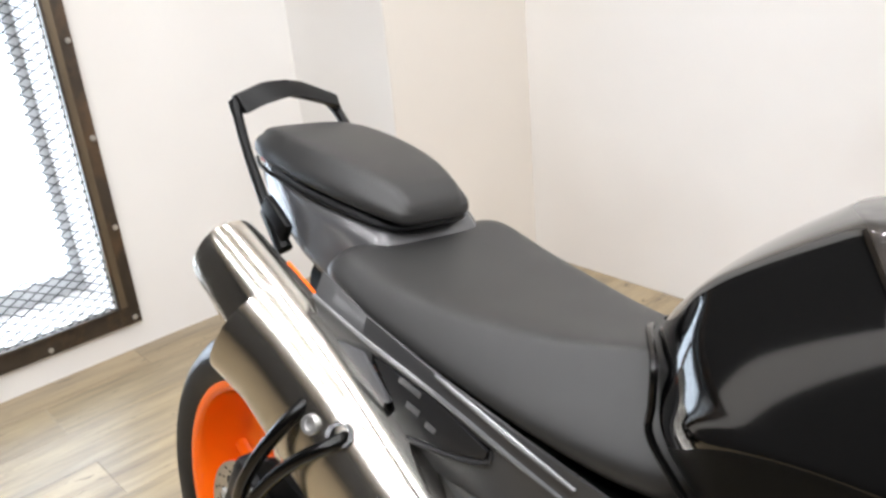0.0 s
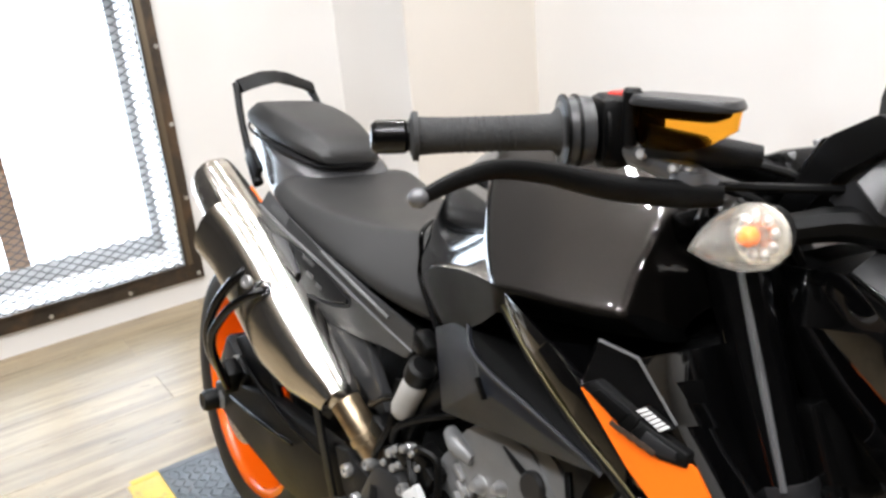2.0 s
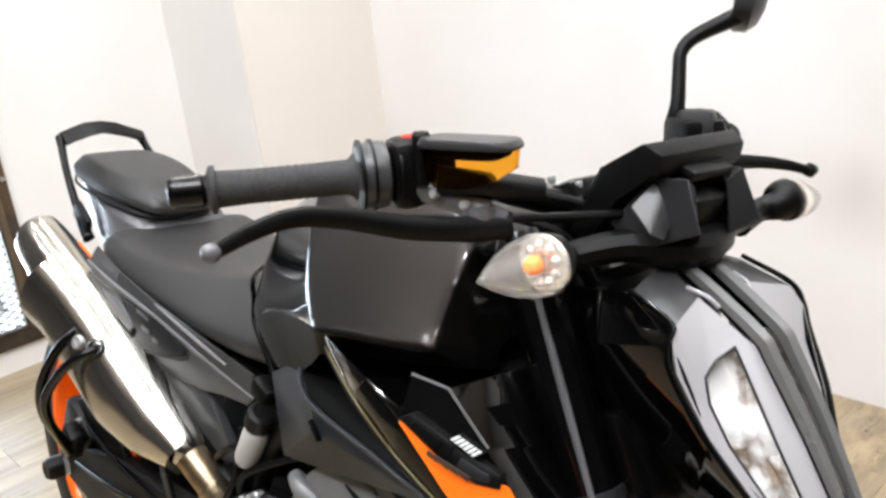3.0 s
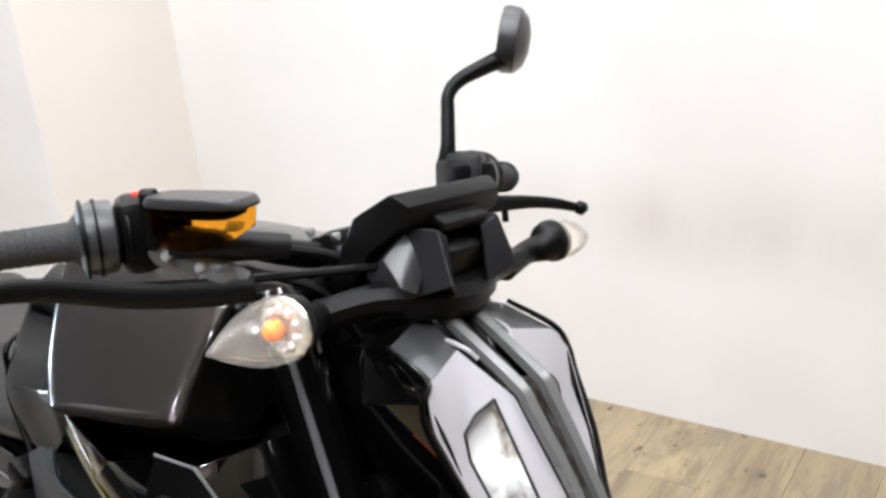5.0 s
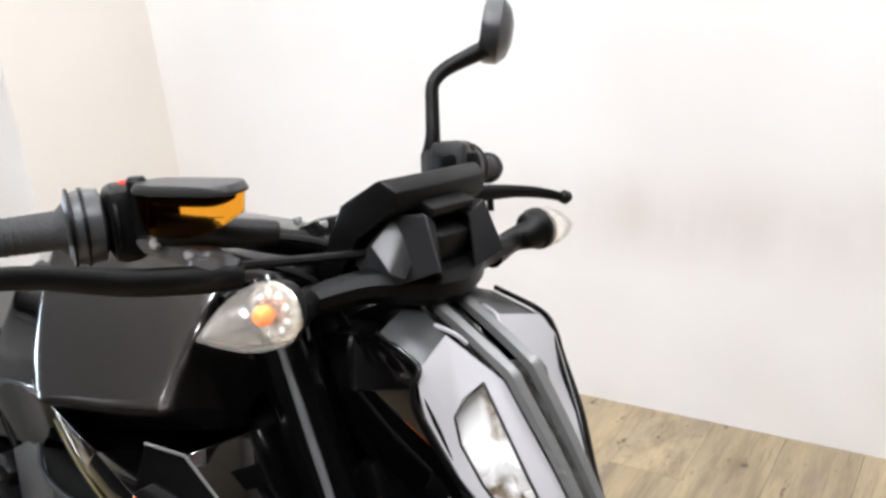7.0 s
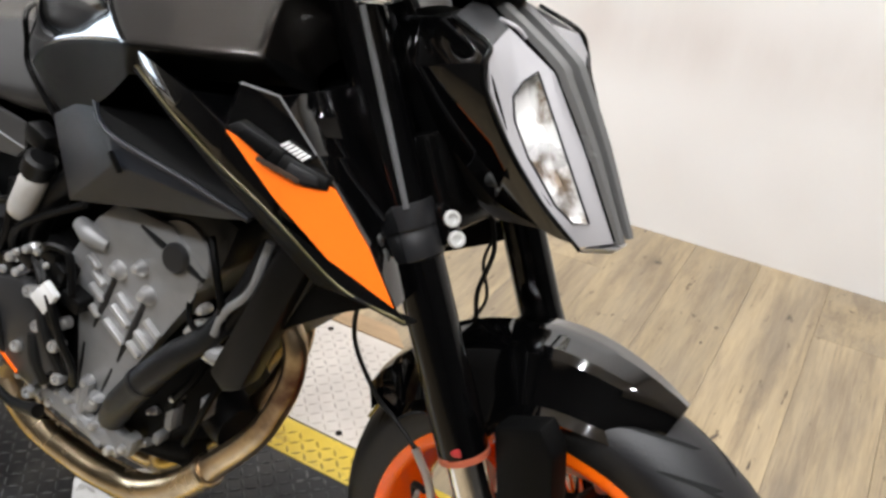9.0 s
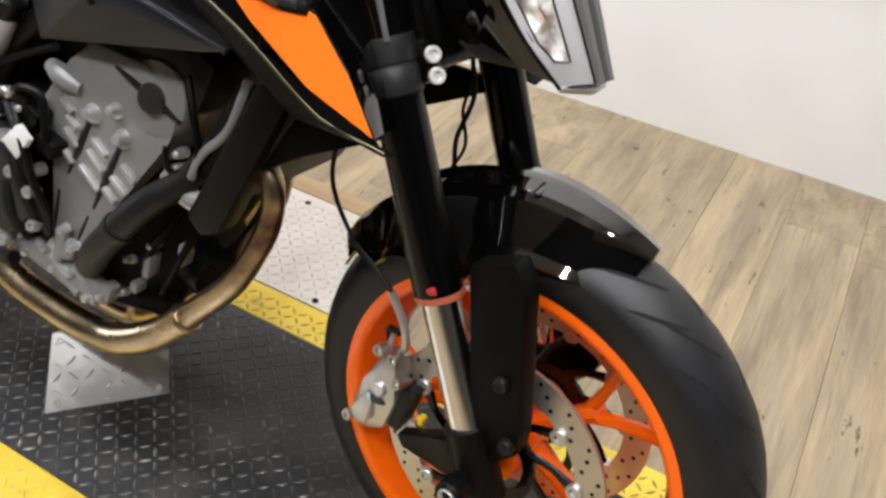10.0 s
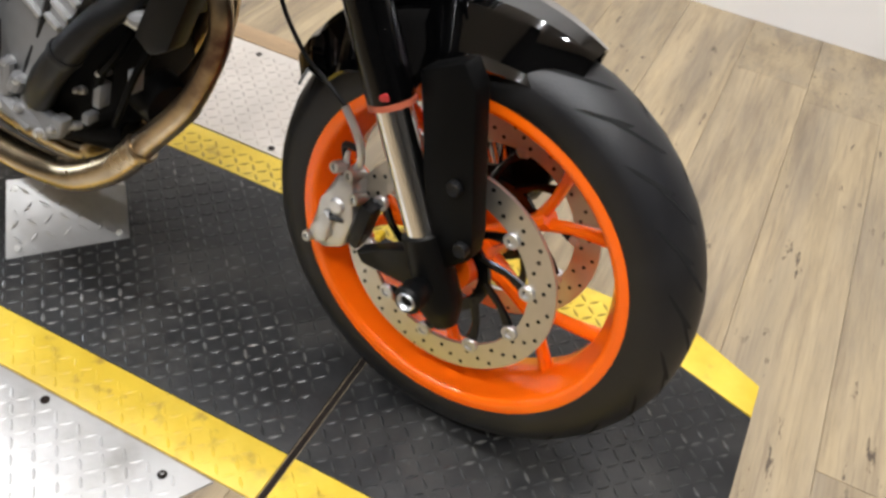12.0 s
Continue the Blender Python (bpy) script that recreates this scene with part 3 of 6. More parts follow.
# folded checker-plate wedge below the engine
wedge = empty("plate_wedge", "folded silver checker-plate wedge standing on the lift deck", "wheel chock")
WP = [V(-0.747, -0.104, TOP), V(-0.616, 0.043, TOP), V(-0.637, 0.075, 0.090), V(-0.745, 0.020, 0.100), V(-0.792, -0.029, 0.102), V(-0.885, 0.045, TOP), V(-0.735, 0.160, TOP)]
part("plate", shell(WP, [(0, 1, 3, 4), (1, 2, 3), (1, 6, 2), (0, 4, 5), (4, 3, 2, 6, 5)], 0.003, 0.0008), SILVER, wedge)
nrm = (WP[1] - WP[0]).cross(WP[3] - WP[0]).normalized()
ux = (WP[1] - WP[0]).normalized()
uy = nrm.cross(ux)
tb = treads(-0.12, 0.12, -0.10, 0.10, 0.0, pitch=0.026)
tb.transform(Matrix.Translation((WP[0] + WP[1] + WP[3] + WP[4]) / 4 + nrm * 0.0012) @ Matrix((ux, uy, nrm)).transposed().to_4x4())
rim = [WP[0], WP[1], WP[3], WP[4]]


def on_face(p):
    return all((b - a).cross(p - a).dot(nrm) > 0.0006 for a, b in zip(rim, rim[1:] + rim[:1]))


bmesh.ops.delete(tb, geom=[v for v in tb.verts if not on_face(v.co)], context="VERTS")
tagged(part("treads", tb, SILVER, wedge, smooth=False), kind="stuff")
for p in (WP[0].lerp(WP[3], 0.12) + (WP[1] - WP[0]) * 0.05, WP[1].lerp(WP[4], 0.09), WP[4].lerp(WP[1], 0.06) - uy * 0.006):
    part("plate_screw", bolt(p + nrm * 0.001, nrm, 0.006, 0.002), SCREW, wedge)

# ---- motorcycle: built upright, x ahead, y to its left, then leaned on its side stand ----
bike = empty("motorcycle", "black naked motorcycle with orange wheels leaning on its side stand", "motorcycle", pose(0, 0, TOP, -LEAN))
FA = V(0, 0, 0.312)
RAKE = radians(24)
FD = V(-math.sin(RAKE), 0, math.cos(RAKE))
RA = V(-1.475, 0, 0.315)


def wheel(name, c, rim_r, half, tyre_r, tyre_half, steer, label, discs, spokes=5):
    ax = V(0, 1, 0)
    outer = [(rim_r, 0.0), (rim_r, -0.004), (rim_r - 0.008, -0.010), (rim_r - 0.012, -0.022)]
    inner = [(rim_r - 0.009, 0.001), (rim_r - 0.015, 0.0), (rim_r - 0.019, -0.006), (rim_r - 0.021, -0.022)]
    prof = [(r, -half - d) for r, d in outer] + [(rim_r - 0.022, -0.012), (rim_r - 0.022, 0.012)] + [(r, half + d) for r, d in outer[::-1]]
    prof += [(r, half + d) for r, d in inner] + [(rim_r - 0.034, 0.014), (rim_r - 0.034, -0.014)] + [(r, -half - d) for r, d in inner[::-1]]
    w = part(name, lathe(prof, c, ax, 96, loop=True), ORANGE, bike, label, steer, sharp=50)
    # tyre: rounded crown with tread grooves
    hw = tyre_half
    rb = rim_r - 0.004
    tp = []
    for k in range(25):
        a = -1 + 2 * k / 24
        s = a * 1.28
        yy = hw * math.sin(s) / 1.0
        rr = tyre_r - (tyre_r - rb) * (1 - math.cos(s)) * 0.72
        tp.append((rr, yy))
    tp = [(rb - 0.002, -half + 0.006), (rb + 0.006, -half - 0.001)] + tp + [(rb + 0.006, half + 0.001), (rb - 0.002, half - 0.006)]
    part("tyre", lathe(tp, c, ax, 120, loop=True), RUBBER, w, "black road tyre with slanted grooves", steer, sharp=60)
    bm = bmesh.new()
    for k in range(22):
        for side in (-1, 1):
            t0 = 2 * math.pi * (k + (0.5 if side > 0 else 0)) / 22
            for (off, s0, s1, sw) in ((0.0, 0.10, 0.80, 0.26), (0.15, 0.40, 1.05, 0.20)):
                pts = []
                for q in range(6):
                    s = (s0 + (s1 - s0) * q / 5)
                    rr = tyre_r - (tyre_r - rb) * (1 - math.cos(s)) * 0.72 + 0.0007
                    t = t0 + off + sw * (q / 5) ** 1.3
                    pts.append((V(c[0] + rr * math.cos(t), side * hw * math.sin(s), c[2] + rr * math.sin(t)), V(-math.sin(t), 0, math.cos(t))))
                vs = []
                for q, (p, tg) in enumerate(pts):
                    wd = 0.0046 if 0 < q < 5 else 0.0004
                    vs.append((bm.verts.new(p - tg * wd), bm.verts.new(p + tg * wd)))
                for (a, b), (d, e) in zip(vs, vs[1:]):
                    bm.faces.new((a, b, e, d))
    tagged(part("tread_groove", bm, GROOVE, w, steer=steer), kind="stuff")
    part("hub", lathe([(0.018, -0.075), (0.034, -0.07), (0.040, -0.03), (0.034, 0.0), (0.040, 0.03), (0.034, 0.07), (0.018, 0.075)], c, ax, 32), ORANGE, w, steer=steer)
    for k in range(spokes):
        t = radians(43 + 72 * k)
        pol = lambda r, q: V(c[0] + r * math.cos(q), 0, c[2] + r * math.sin(q))  # noqa: E731
        part("spoke", tube([pol(0.030, t), pol(0.075, t), pol(0.125, t)], [0.020, 0.015, 0.017], 10, 4, flat=0.75, up=(0, 1, 0)), ORANGE, w, steer=steer)
        for sgn in (-1, 1):
            part("spoke_branch", tube([pol(0.108, t + sgn * 0.03), pol(0.150, t + sgn * 0.15), pol(rim_r - 0.028, t + sgn * 0.275)], [0.0115, 0.0095, 0.0125], 10, 4, flat=0.75, up=(0, 1, 0)), ORANGE, w, steer=steer)
    for y, r in discs:
        sg = math.copysign(1, y)
        bm = lathe([(r, y - 0.0025), (r, y + 0.0025), (r - 0.036, y + 0.0025), (r - 0.036, y - 0.0025)], c, ax, 96, loop=True)
        d = part("brake_disc", bm, DISC, w, "drilled steel brake disc", steer)
        bm = bmesh.new()
        nh = 30
        for k in range(nh * 2):
            t = 2 * math.pi * k / (nh * 2) + 0.03
            rr = r - (0.008, 0.026, 0.016)[k % 3]
            lathe([(0.0028, y - 0.0031), (0.0028, y + 0.0031)], (c[0] + rr * math.cos(t), 0, c[2] + rr * math.sin(t)), ax, 8, bm=bm)
        tagged(part("drill_hole", bm, MATTE, w, steer=steer), kind="stuff")
        part("disc_carrier", lathe([(0.062, y - 0.003), (0.062, y + 0.003), (0.046, y + 0.003), (0.046, y - 0.003)], c, ax, 48, loop=True), SATIN, w, "black star-shaped disc carrier", steer)
        for k in range(10):
            t = 2 * math.pi * k / 10 + 0.2
            u = V(math.cos(t), 0, math.sin(t))
            t2 = t + 0.5
            u2 = V(math.cos(t2), 0, math.sin(t2))
            part("carrier_arm", tube([V(c[0], y, c[2]) + u2 * 0.054, V(c[0], y, c[2]) + (u * 0.6 + u2 * 0.4).normalized() * 0.085, V(c[0], y, c[2]) + u * (r - 0.040)], [0.007, 0.0055, 0.008], 8, 3, flat=0.6), SATIN, w, steer=steer)
            p = V(c[0], y, c[2]) + u * (r - 0.037)
            part("disc_bolt", bolt(p + ax * sg * 0.001, ax * sg, 0.0105, 0.006, 16), ALU, w, "bright disc button", steer)
    return w


wheel("front_wheel", FA, 0.232, 0.056, 0.300, 0.0575, True, "orange cast front wheel with double spokes", ((-0.068, 0.150), (0.068, 0.150)))
wheel("rear_wheel", RA, 0.232, 0.078, 0.315, 0.092, False, "orange cast rear wheel", ((-0.098, 0.108),))

# ---- fork ----
fork = part("fork", box(FA + FD * 0.512 + V(0.004, 0, 0), (0.088, 0.190, 0.106), Matrix.Rotation(-RAKE, 4, "Y"), 0.010), SATIN, bike, "black upside-down front fork with chrome sliders", True)
part("top_clamp", box(FA + FD * 0.715 + V(-0.03, 0, 0), (0.080, 0.245, 0.030), Matrix.Rotation(-RAKE, 4, "Y"), 0.008), SATIN, fork, steer=True)
for sy, ox in ((-0.110, 0.012), (0.103, 0.003)):
    o = FA + V(ox, sy, 0)
    part("outer_tube", lathe([(0.024, 0.235), (0.0275, 0.238), (0.0275, 0.30), (0.0265, 0.32), (0.0265, 0.45), (0.0265, 0.54), (0.0265, 0.735), (0.020, 0.745)], o, FD, 32), FORKBLK, fork, "gloss black outer fork tube", True)
    part("slider", lathe([(0.0215, 0.03), (0.0215, 0.245)], o, FD, 32), FORKCH, fork, "chrome fork slider", True)
    part("seal_ring", lathe([(0.0280, 0.230), (0.0280, 0.236), (0.022, 0.238), (0.022, 0.229)], o, FD, 32), material("seal_orange", (0.42, 0.10, 0.05), 0.5), fork, "orange fork seal ring", True)
    part("tube_sticker", box(o + FD * 0.249 + V(0.008, -0.0245 if sy < 0 else 0.0245, 0), (0.018, 0.005, 0.010), Matrix.Rotation(-RAKE, 4, "Y"), 0.003), material("red_sticker", (0.40, 0.03, 0.03), 0.4), fork, "red sticker", True)
    part("axle_clamp", tube([o + FD * 0.075, o + FD * 0.03, o + FD * -0.02, o + FD * -0.05], [0.0265, 0.027, 0.028, 0.016], 20, 4), MATTE, fork, steer=True)
    sg = -1 if sy < 0 else 1
    for sz in (0.477, 0.498):
        part("clamp_bolt", bolt(o + FD * sz + V(0.046, sg * -0.012, 0.002), V(0.75, sg * 0.55, 0.35), 0.0085, 0.006, 14), ZINC, fork, "bright clamp bolt", True)
    part("clamp_lug", box(o + FD * 0.486 + V(0.026, sg * -0.020, 0), (0.030, 0.024, 0.044), Matrix.Rotation(-RAKE, 4, "Y"), 0.006), SATIN, fork, steer=True)
for sy, ox in ((-0.110, 0.012), (0.103, 0.003)):
    o = FA + V(ox, sy, 0)
    sg = -1 if sy < 0 else 1
    part("clamp_collar", lathe([(0.0264, 0.448), (0.0284, 0.450), (0.0288, 0.454), (0.0288, 0.474), (0.0276, 0.476), (0.0276, 0.479), (0.0290, 0.481), (0.0290, 0.500), (0.0282, 0.505), (0.0264, 0.506)], o, FD, 32), GREYPL, fork, "grey fork clamp collar", True)
    # bright window reflection on the tube, modelled as a thin grey rod
    part("reflection_rod", tube([V(-0.252, sg * 0.128, 0.955), V(-0.214, sg * 0.130, 0.868), V(-0.175, sg * 0.132, 0.778)], [0.0030, 0.0040, 0.0030], 8, 3), RAILGREY, fork, "window's reflection along the fork tube, put in as a grey rod", True)
part("axle", lathe([(0.010, -0.165), (0.010, 0.165)], FA, V(0, 1, 0), 16), ALU, fork, steer=True)
for sg in (-1, 1):
    part("bobbin", lathe([(0.009, 0.166), (0.014, 0.170), (0.018, 0.166), (0.0185, 0.148), (0.015, 0.140), (0.015, 0.12)], FA + V(0.004, 0, 0.012), V(0, sg, 0), 28), MATTE, fork, "black axle crash bobbin", True)
    part("bobbin_core", lathe([(0.0075, 0.1675), (0.0105, 0.1715), (0.0120, 0.1700), (0.0110, 0.164), (0.0075, 0.164)], FA + V(0.004, 0, 0.012), V(0, sg, 0), 24, loop=True), ALU, fork, steer=True)
    # long plastic guard in front of the slider
    y0 = sg * 0.118
    top = 0.004 if sg < 0 else 0.04
    g = [(-0.052, 0.583 - top), (0.004, 0.616 - top), (0.022, 0.592 - top), (0.052, 0.412), (0.050, 0.379), (0.012, 0.338), (-0.006, 0.372), (-0.026, 0.460)]
    pts = [V(x, y0 + sg * (0.012 if 0 < k < 4 else 0.0), z) for k, (x, z) in enumerate(g)]
    gd = part("fork_guard", plate(pts, (0, -sg * 0.034, 0), 0.006), BLACKIN, fork, "matt black fork guard", True)
    for x, z in ((0.018, 0.468), (0.040, 0.395)):
        part("guard_bolt", lathe([(0.004, 0.001), (0.008, 0.003), (0.0095, 0.0), (0.0095, -0.006)], V(x, y0 + sg * 0.011, z), V(0, sg, 0), 14), DARKCASE, fork, steer=True)
    # caliper bracket and radial caliper
    part("caliper_arm", plate([(0.000, sg * 0.100, 0.372), (-0.060, sg * 0.095, 0.335), (-0.112, sg * 0.085, 0.300), (-0.100, sg * 0.085, 0.285), (-0.020, sg * 0.1, 0.300)], (0, sg * 0.022, 0), 0.005), MATTE, fork, "black caliper bracket", True)

for sg in (-1, 1):
    cal = part("brake_caliper", plate([(-0.190, sg * 0.060, 0.290), (-0.168, sg * 0.060, 0.268), (-0.134, sg * 0.060, 0.286), (-0.122, sg * 0.060, 0.335), (-0.128, sg * 0.060, 0.390), (-0.152, sg * 0.060, 0.398), (-0.172, sg * 0.060, 0.350)], (0, sg * 0.042, 0), 0.010), ALU, bike, "cast aluminium radial brake caliper", True)
    for x, z, r in ((-0.160, 0.305, 0.011), (-0.146, 0.350, 0.011)):
        part("piston_cover", lathe([(0.004, 0.006), (r * 0.8, 0.006), (r, 0.002), (r, -0.004)], V(x, sg * 0.102, z), V(0, sg, 0), 24), ALU, cal, steer=True)
    for x, z in ((-0.184, 0.283), (-0.128, 0.402), (-0.118, 0.372), (-0.150, 0.405)):
        part("caliper_bolt", bolt(V(x, sg * 0.098, z), V(-0.2, sg, 0.2), 0.008, 0.012, 12), SCREW, cal, steer=True)
    part("caliper_bridge", plate([(-0.182, sg * 0.102, 0.302), (-0.170, sg * 0.102, 0.284), (-0.154, sg * 0.102, 0.292), (-0.148, sg * 0.102, 0.330), (-0.160, sg * 0.102, 0.340)], (0, sg * 0.010, 0), 0.004), ALU, cal, "machined caliper face", True)
    part("caliper_gap", tube([V(-0.176, sg * 0.085, 0.335), V(-0.150, sg * 0.108, 0.332), V(-0.122, sg * 0.085, 0.328)], 0.0035, 6, 3), MATTE, cal, steer=True)
    part("bleed_nipple", tube([V(-0.150, sg * 0.09, 0.398), V(-0.146, sg * 0.092, 0.418), V(-0.144, sg * 0.094, 0.426)], [0.005, 0.0035, 0.003], 8, 2), ALU, cal, steer=True)
    part("pad_spring", box(V(-0.118, sg * 0.08, 0.325), (0.02, 0.03, 0.07), Matrix.Rotation(0.25, 4, "Y"), 0.004), DARKCASE, cal, steer=True)
    part("sensor_tag", box(V(-0.09, sg * 0.085, 0.322), (0.010, 0.014, 0.012), None, 0.003), material("yellow_tag", (0.75, 0.5, 0.03), 0.4), cal, "yellow sensor tag", True)

# ---- front fender ----
def fender_ring(t, r, hw, drop):
    out = []
    for k in range(17):
        a = -1 + 2 * k / 16
        b = abs(a)
        side = 1.22 * b if b <= 0.45 else (0.549 + (b - 0.45) * 0.86 if b <= 0.88 else 0.919 + (b - 0.88) * 1.5)
        fall = 0.25 * b if b <= 0.45 else (0.112 + (b - 0.45) * 1.72 if b <= 0.88 else 0.852 + (b - 0.88) * 0.9)
        yy = hw * math.copysign(side, a)
        rr = r - drop * fall
        out.append((rr, yy))
    return [V(FA[0] + rr * math.cos(t), yy, FA[2] + rr * math.sin(t)) for rr, yy in out]


bm = bmesh.new()
grid = []
for k in range(33):
    f = k / 32
    t = radians(147 - f * 75)
    end = max(0.0, f - 0.62) / 0.38
    start = max(0.0, 0.16 - f) / 0.16
    hw = 0.074 * (1 - 0.55 * end**1.6) * (1 - 0.12 * start)
    r = 0.328 + 0.012 * math.sin(math.pi * f) - 0.004 * end
    drop = (0.068 - 0.004 * end) * (1 if f > 0.1 else 0.6) + 0.05 * math.exp(-((f - 0.45) / 0.13) ** 2)
    grid.append([bm.verts.new(v) for v in fender_ring(t, r, hw, drop)])
for a, b in zip(grid, grid[1:]):
    for i in range(16):
        bm.faces.new((a[i], a[i + 1], b[i + 1], b[i]))
bmesh.ops.recalc_face_normals(bm, faces=bm.faces)
bmesh.ops.solidify(bm, geom=bm.faces[:], thickness=0.004)
fender = part("front_fender", bm, GLOSS, bike, "gloss black front mudguard", True, sharp=24)

# brake hose, sensor wire
for pts, r, mat in (([(-0.20, -0.07, 0.70), (-0.238, -0.10, 0.655), (-0.250, -0.10, 0.590), (-0.215, -0.10, 0.533), (-0.185, -0.098, 0.51), (-0.150, -0.10, 0.488)], 0.0028, MATTE), ([(-0.150, -0.10, 0.488), (-0.128, -0.10, 0.455), (-0.122, -0.098, 0.425), (-0.135, -0.09, 0.40)], 0.0048, ALU), ([(-0.13, -0.10, 0.44), (-0.152, -0.09, 0.43), (-0.150, -0.085, 0.40)], 0.004, DARKCASE), ([(-0.13, -0.04, 0.775), (-0.145, 0.0, 0.765), (-0.158, 0.005, 0.745), (-0.148, 0.005, 0.70), (-0.158, 0.0, 0.65), (-0.155, 0.0, 0.615)], 0.003, MATTE), ([(-0.150, 0.005, 0.72), (-0.162, 0.010, 0.68), (-0.15, 0.008, 0.64), (-0.165, 0.005, 0.60)], 0.0022, MATTE)):
    part("hose", tube([V(*p) for p in pts], r, 8, 6), mat, bike, steer=True)

# ---- headlight ----
hl = part("headlight", loft([sect(-0.265, 0.905, 0.060, 0.040, 3), sect(-0.235, 0.89, 0.078, 0.055, 3), sect(-0.190, 0.845, 0.070, 0.064, 3), sect(-0.140, 0.800, 0.046, 0.042, 3), sect(-0.095, 0.778, 0.026, 0.018, 3)]), MATTE, bike, "tall split headlight with silver side pods and black cowl", True)
for sg in (-1, 1):
    far = sg > 0
    A, C = V(-0.184, sg * 0.080, 0.954), V(-0.031, sg * 0.040, 0.761)
    B1, B, B2 = V(-0.138, sg * 0.078, 0.936), V(-0.134, sg * 0.086, 0.922), V(-0.128, sg * 0.086, 0.898)
    N, N2 = V(-0.102, sg * 0.076, 0.848), V(-0.067, sg * 0.060, 0.800)
    if far:
        B1, B, B2, N, N2 = B1 + V(0.004, 0.010, 0), B + V(0.010, 0.012, -0.006), B2 + V(0.011, 0.013, -0.004), N + V(0.011, 0.010, 0), N2 + V(0.004, 0.005, 0)
    G, D, E_ = V(-0.190, sg * 0.026, 0.972), V(-0.100, sg * 0.020, 0.914), V(-0.008, sg * 0.014, 0.766)
    D2 = V(-0.054, sg * 0.018, 0.846)
    Hq = V(-0.148, sg * 0.034, 0.948)
    part("headlight_brow", shell([G, Hq, B1, A], [(0, 1, 3), (1, 2, 3)], 0.005), COVERL, hl, "grey upper facet", True)
    # lens opening inside the silver pod
    ls = [V(-0.110, sg * 0.034, 0.914), V(-0.114, sg * 0.054, 0.906), V(-0.115, sg * 0.066, 0.894), V(-0.109, sg * 0.0665, 0.872), V(-0.091, sg * 0.062, 0.840), V(-0.059, sg * 0.051, 0.798), V(-0.041, sg * 0.044, 0.784), V(-0.028, sg * 0.036, 0.786), V(-0.064, sg * 0.039, 0.846)]
    part("headlight_pod", shell([D, Hq, B1, B, B2, N, N2, C, E_, D2] + ls, [(0, 1, 11, 10), (1, 2, 12, 11), (2, 3, 12), (3, 4, 13, 12), (4, 5, 14, 13), (5, 6, 15, 14), (6, 7, 16, 15), (7, 8, 17, 16), (8, 9, 18, 17), (9, 0, 10, 18)], 0.004, 0), POD, hl, "silver headlight pod", True, sharp=75)
    part("pod_rim", tube(ls + [ls[0]], 0.0013, 6, 1), GREYPL, hl, steer=True)
    inn = V(-0.016, -sg * 0.004, -0.004)
    part("reflector_wall", skin(bmesh.new(), [ls, [p + inn * 1.6 for p in ls]], caps=False), LAMPREF, hl, "bright reflector wall", True, smooth=False)
    bm = bmesh.new()
    rows = []
    for k in range(11):
        f = k / 10
        i = catmull([ls[0], ls[8], ls[7]], 5)[k]
        o = catmull([ls[1], ls[3], ls[4], ls[5], ls[6]], 5)[2 * k]
        d = inn * (0.95, 1.20, 1.35, 1.05)[k % 4]
        rows.append([bm.verts.new(i + d), bm.verts.new((i * 0.55 + o * 0.45) + d * (0.7 if k % 3 else 1.2)), bm.verts.new(o + d)])
    for p, q in zip(rows, rows[1:]):
        for j in (0, 1):
            bm.faces.new((p[j], p[j + 1], q[j + 1], q[j]))
    part("reflector", bm, LAMPREF, hl, "bright stepped reflector", True, sharp=50)
    glass = part("headlight_lens", shell(ls, [(0, 1, 2), (0, 2, 3), (0, 3, 4, 8), (8, 4, 5), (8, 5, 6, 7)], 0.0015, 0), LENS, hl, "clear headlight glass", True)
    glass.visible_shadow = False
    # black gloss cowl outside the pod
    K = V(-0.212, sg * 0.100, 0.905)
    part("headlight_cowl", shell([A, B, N, C, V(-0.250, sg * 0.082, 0.945), K, V(-0.178, sg * 0.088, 0.845), V(-0.118, sg * 0.064, 0.785), V(-0.060, sg * 0.040, 0.762)], [(0, 1, 5, 4), (1, 6, 5), (1, 2, 7, 6), (2, 3, 8, 7)], 0.004), GLOSS, hl, "gloss black side cowl", True)
    part("cowl_edge", tube([A + V(0.002, sg * 0.002, 0.002), B1 + V(-0.002, sg * 0.003, 0.002), B + V(-0.003, sg * 0.004, 0), B2 + V(-0.003, sg * 0.004, 0), N + V(0, sg * 0.004, 0), N2 + V(0, sg * 0.004, 0), C + V(0.002, sg * 0.003, -0.002)], [0.0025, 0.003, 0.003, 0.003, 0.003, 0.0025, 0.002], 8, 5), SATIN, hl, steer=True)
    part("spine_rail", tube([V(-0.190, sg * 0.016, 0.974), V(-0.145, sg * 0.016, 0.950), V(-0.098, sg * 0.015, 0.921), V(-0.086, sg * 0.015, 0.906), V(-0.048, sg * 0.013, 0.848), V(-0.002, sg * 0.010, 0.766)], [0.0065, 0.0075, 0.0080, 0.0080, 0.0070, 0.005], 6, 3, flat=0.85), SPINE, hl, "grey centre rail", True)
    part("brow_light", tube([Hq + V(-0.012, 0, 0.006), Hq + V(0.006, -sg * 0.004, 0.001), Hq + V(0.014, -sg * 0.010, -0.008)], 0.0022, 6, 3), POD, hl, "thin silver daytime light strip", True)
part("spine", tube([V(-0.20, 0, 0.966), V(-0.112, 0, 0.914), V(-0.064, 0, 0.848), V(-0.012, 0, 0.763)], 0.008, 10, 5), MATTE, hl, steer=True)
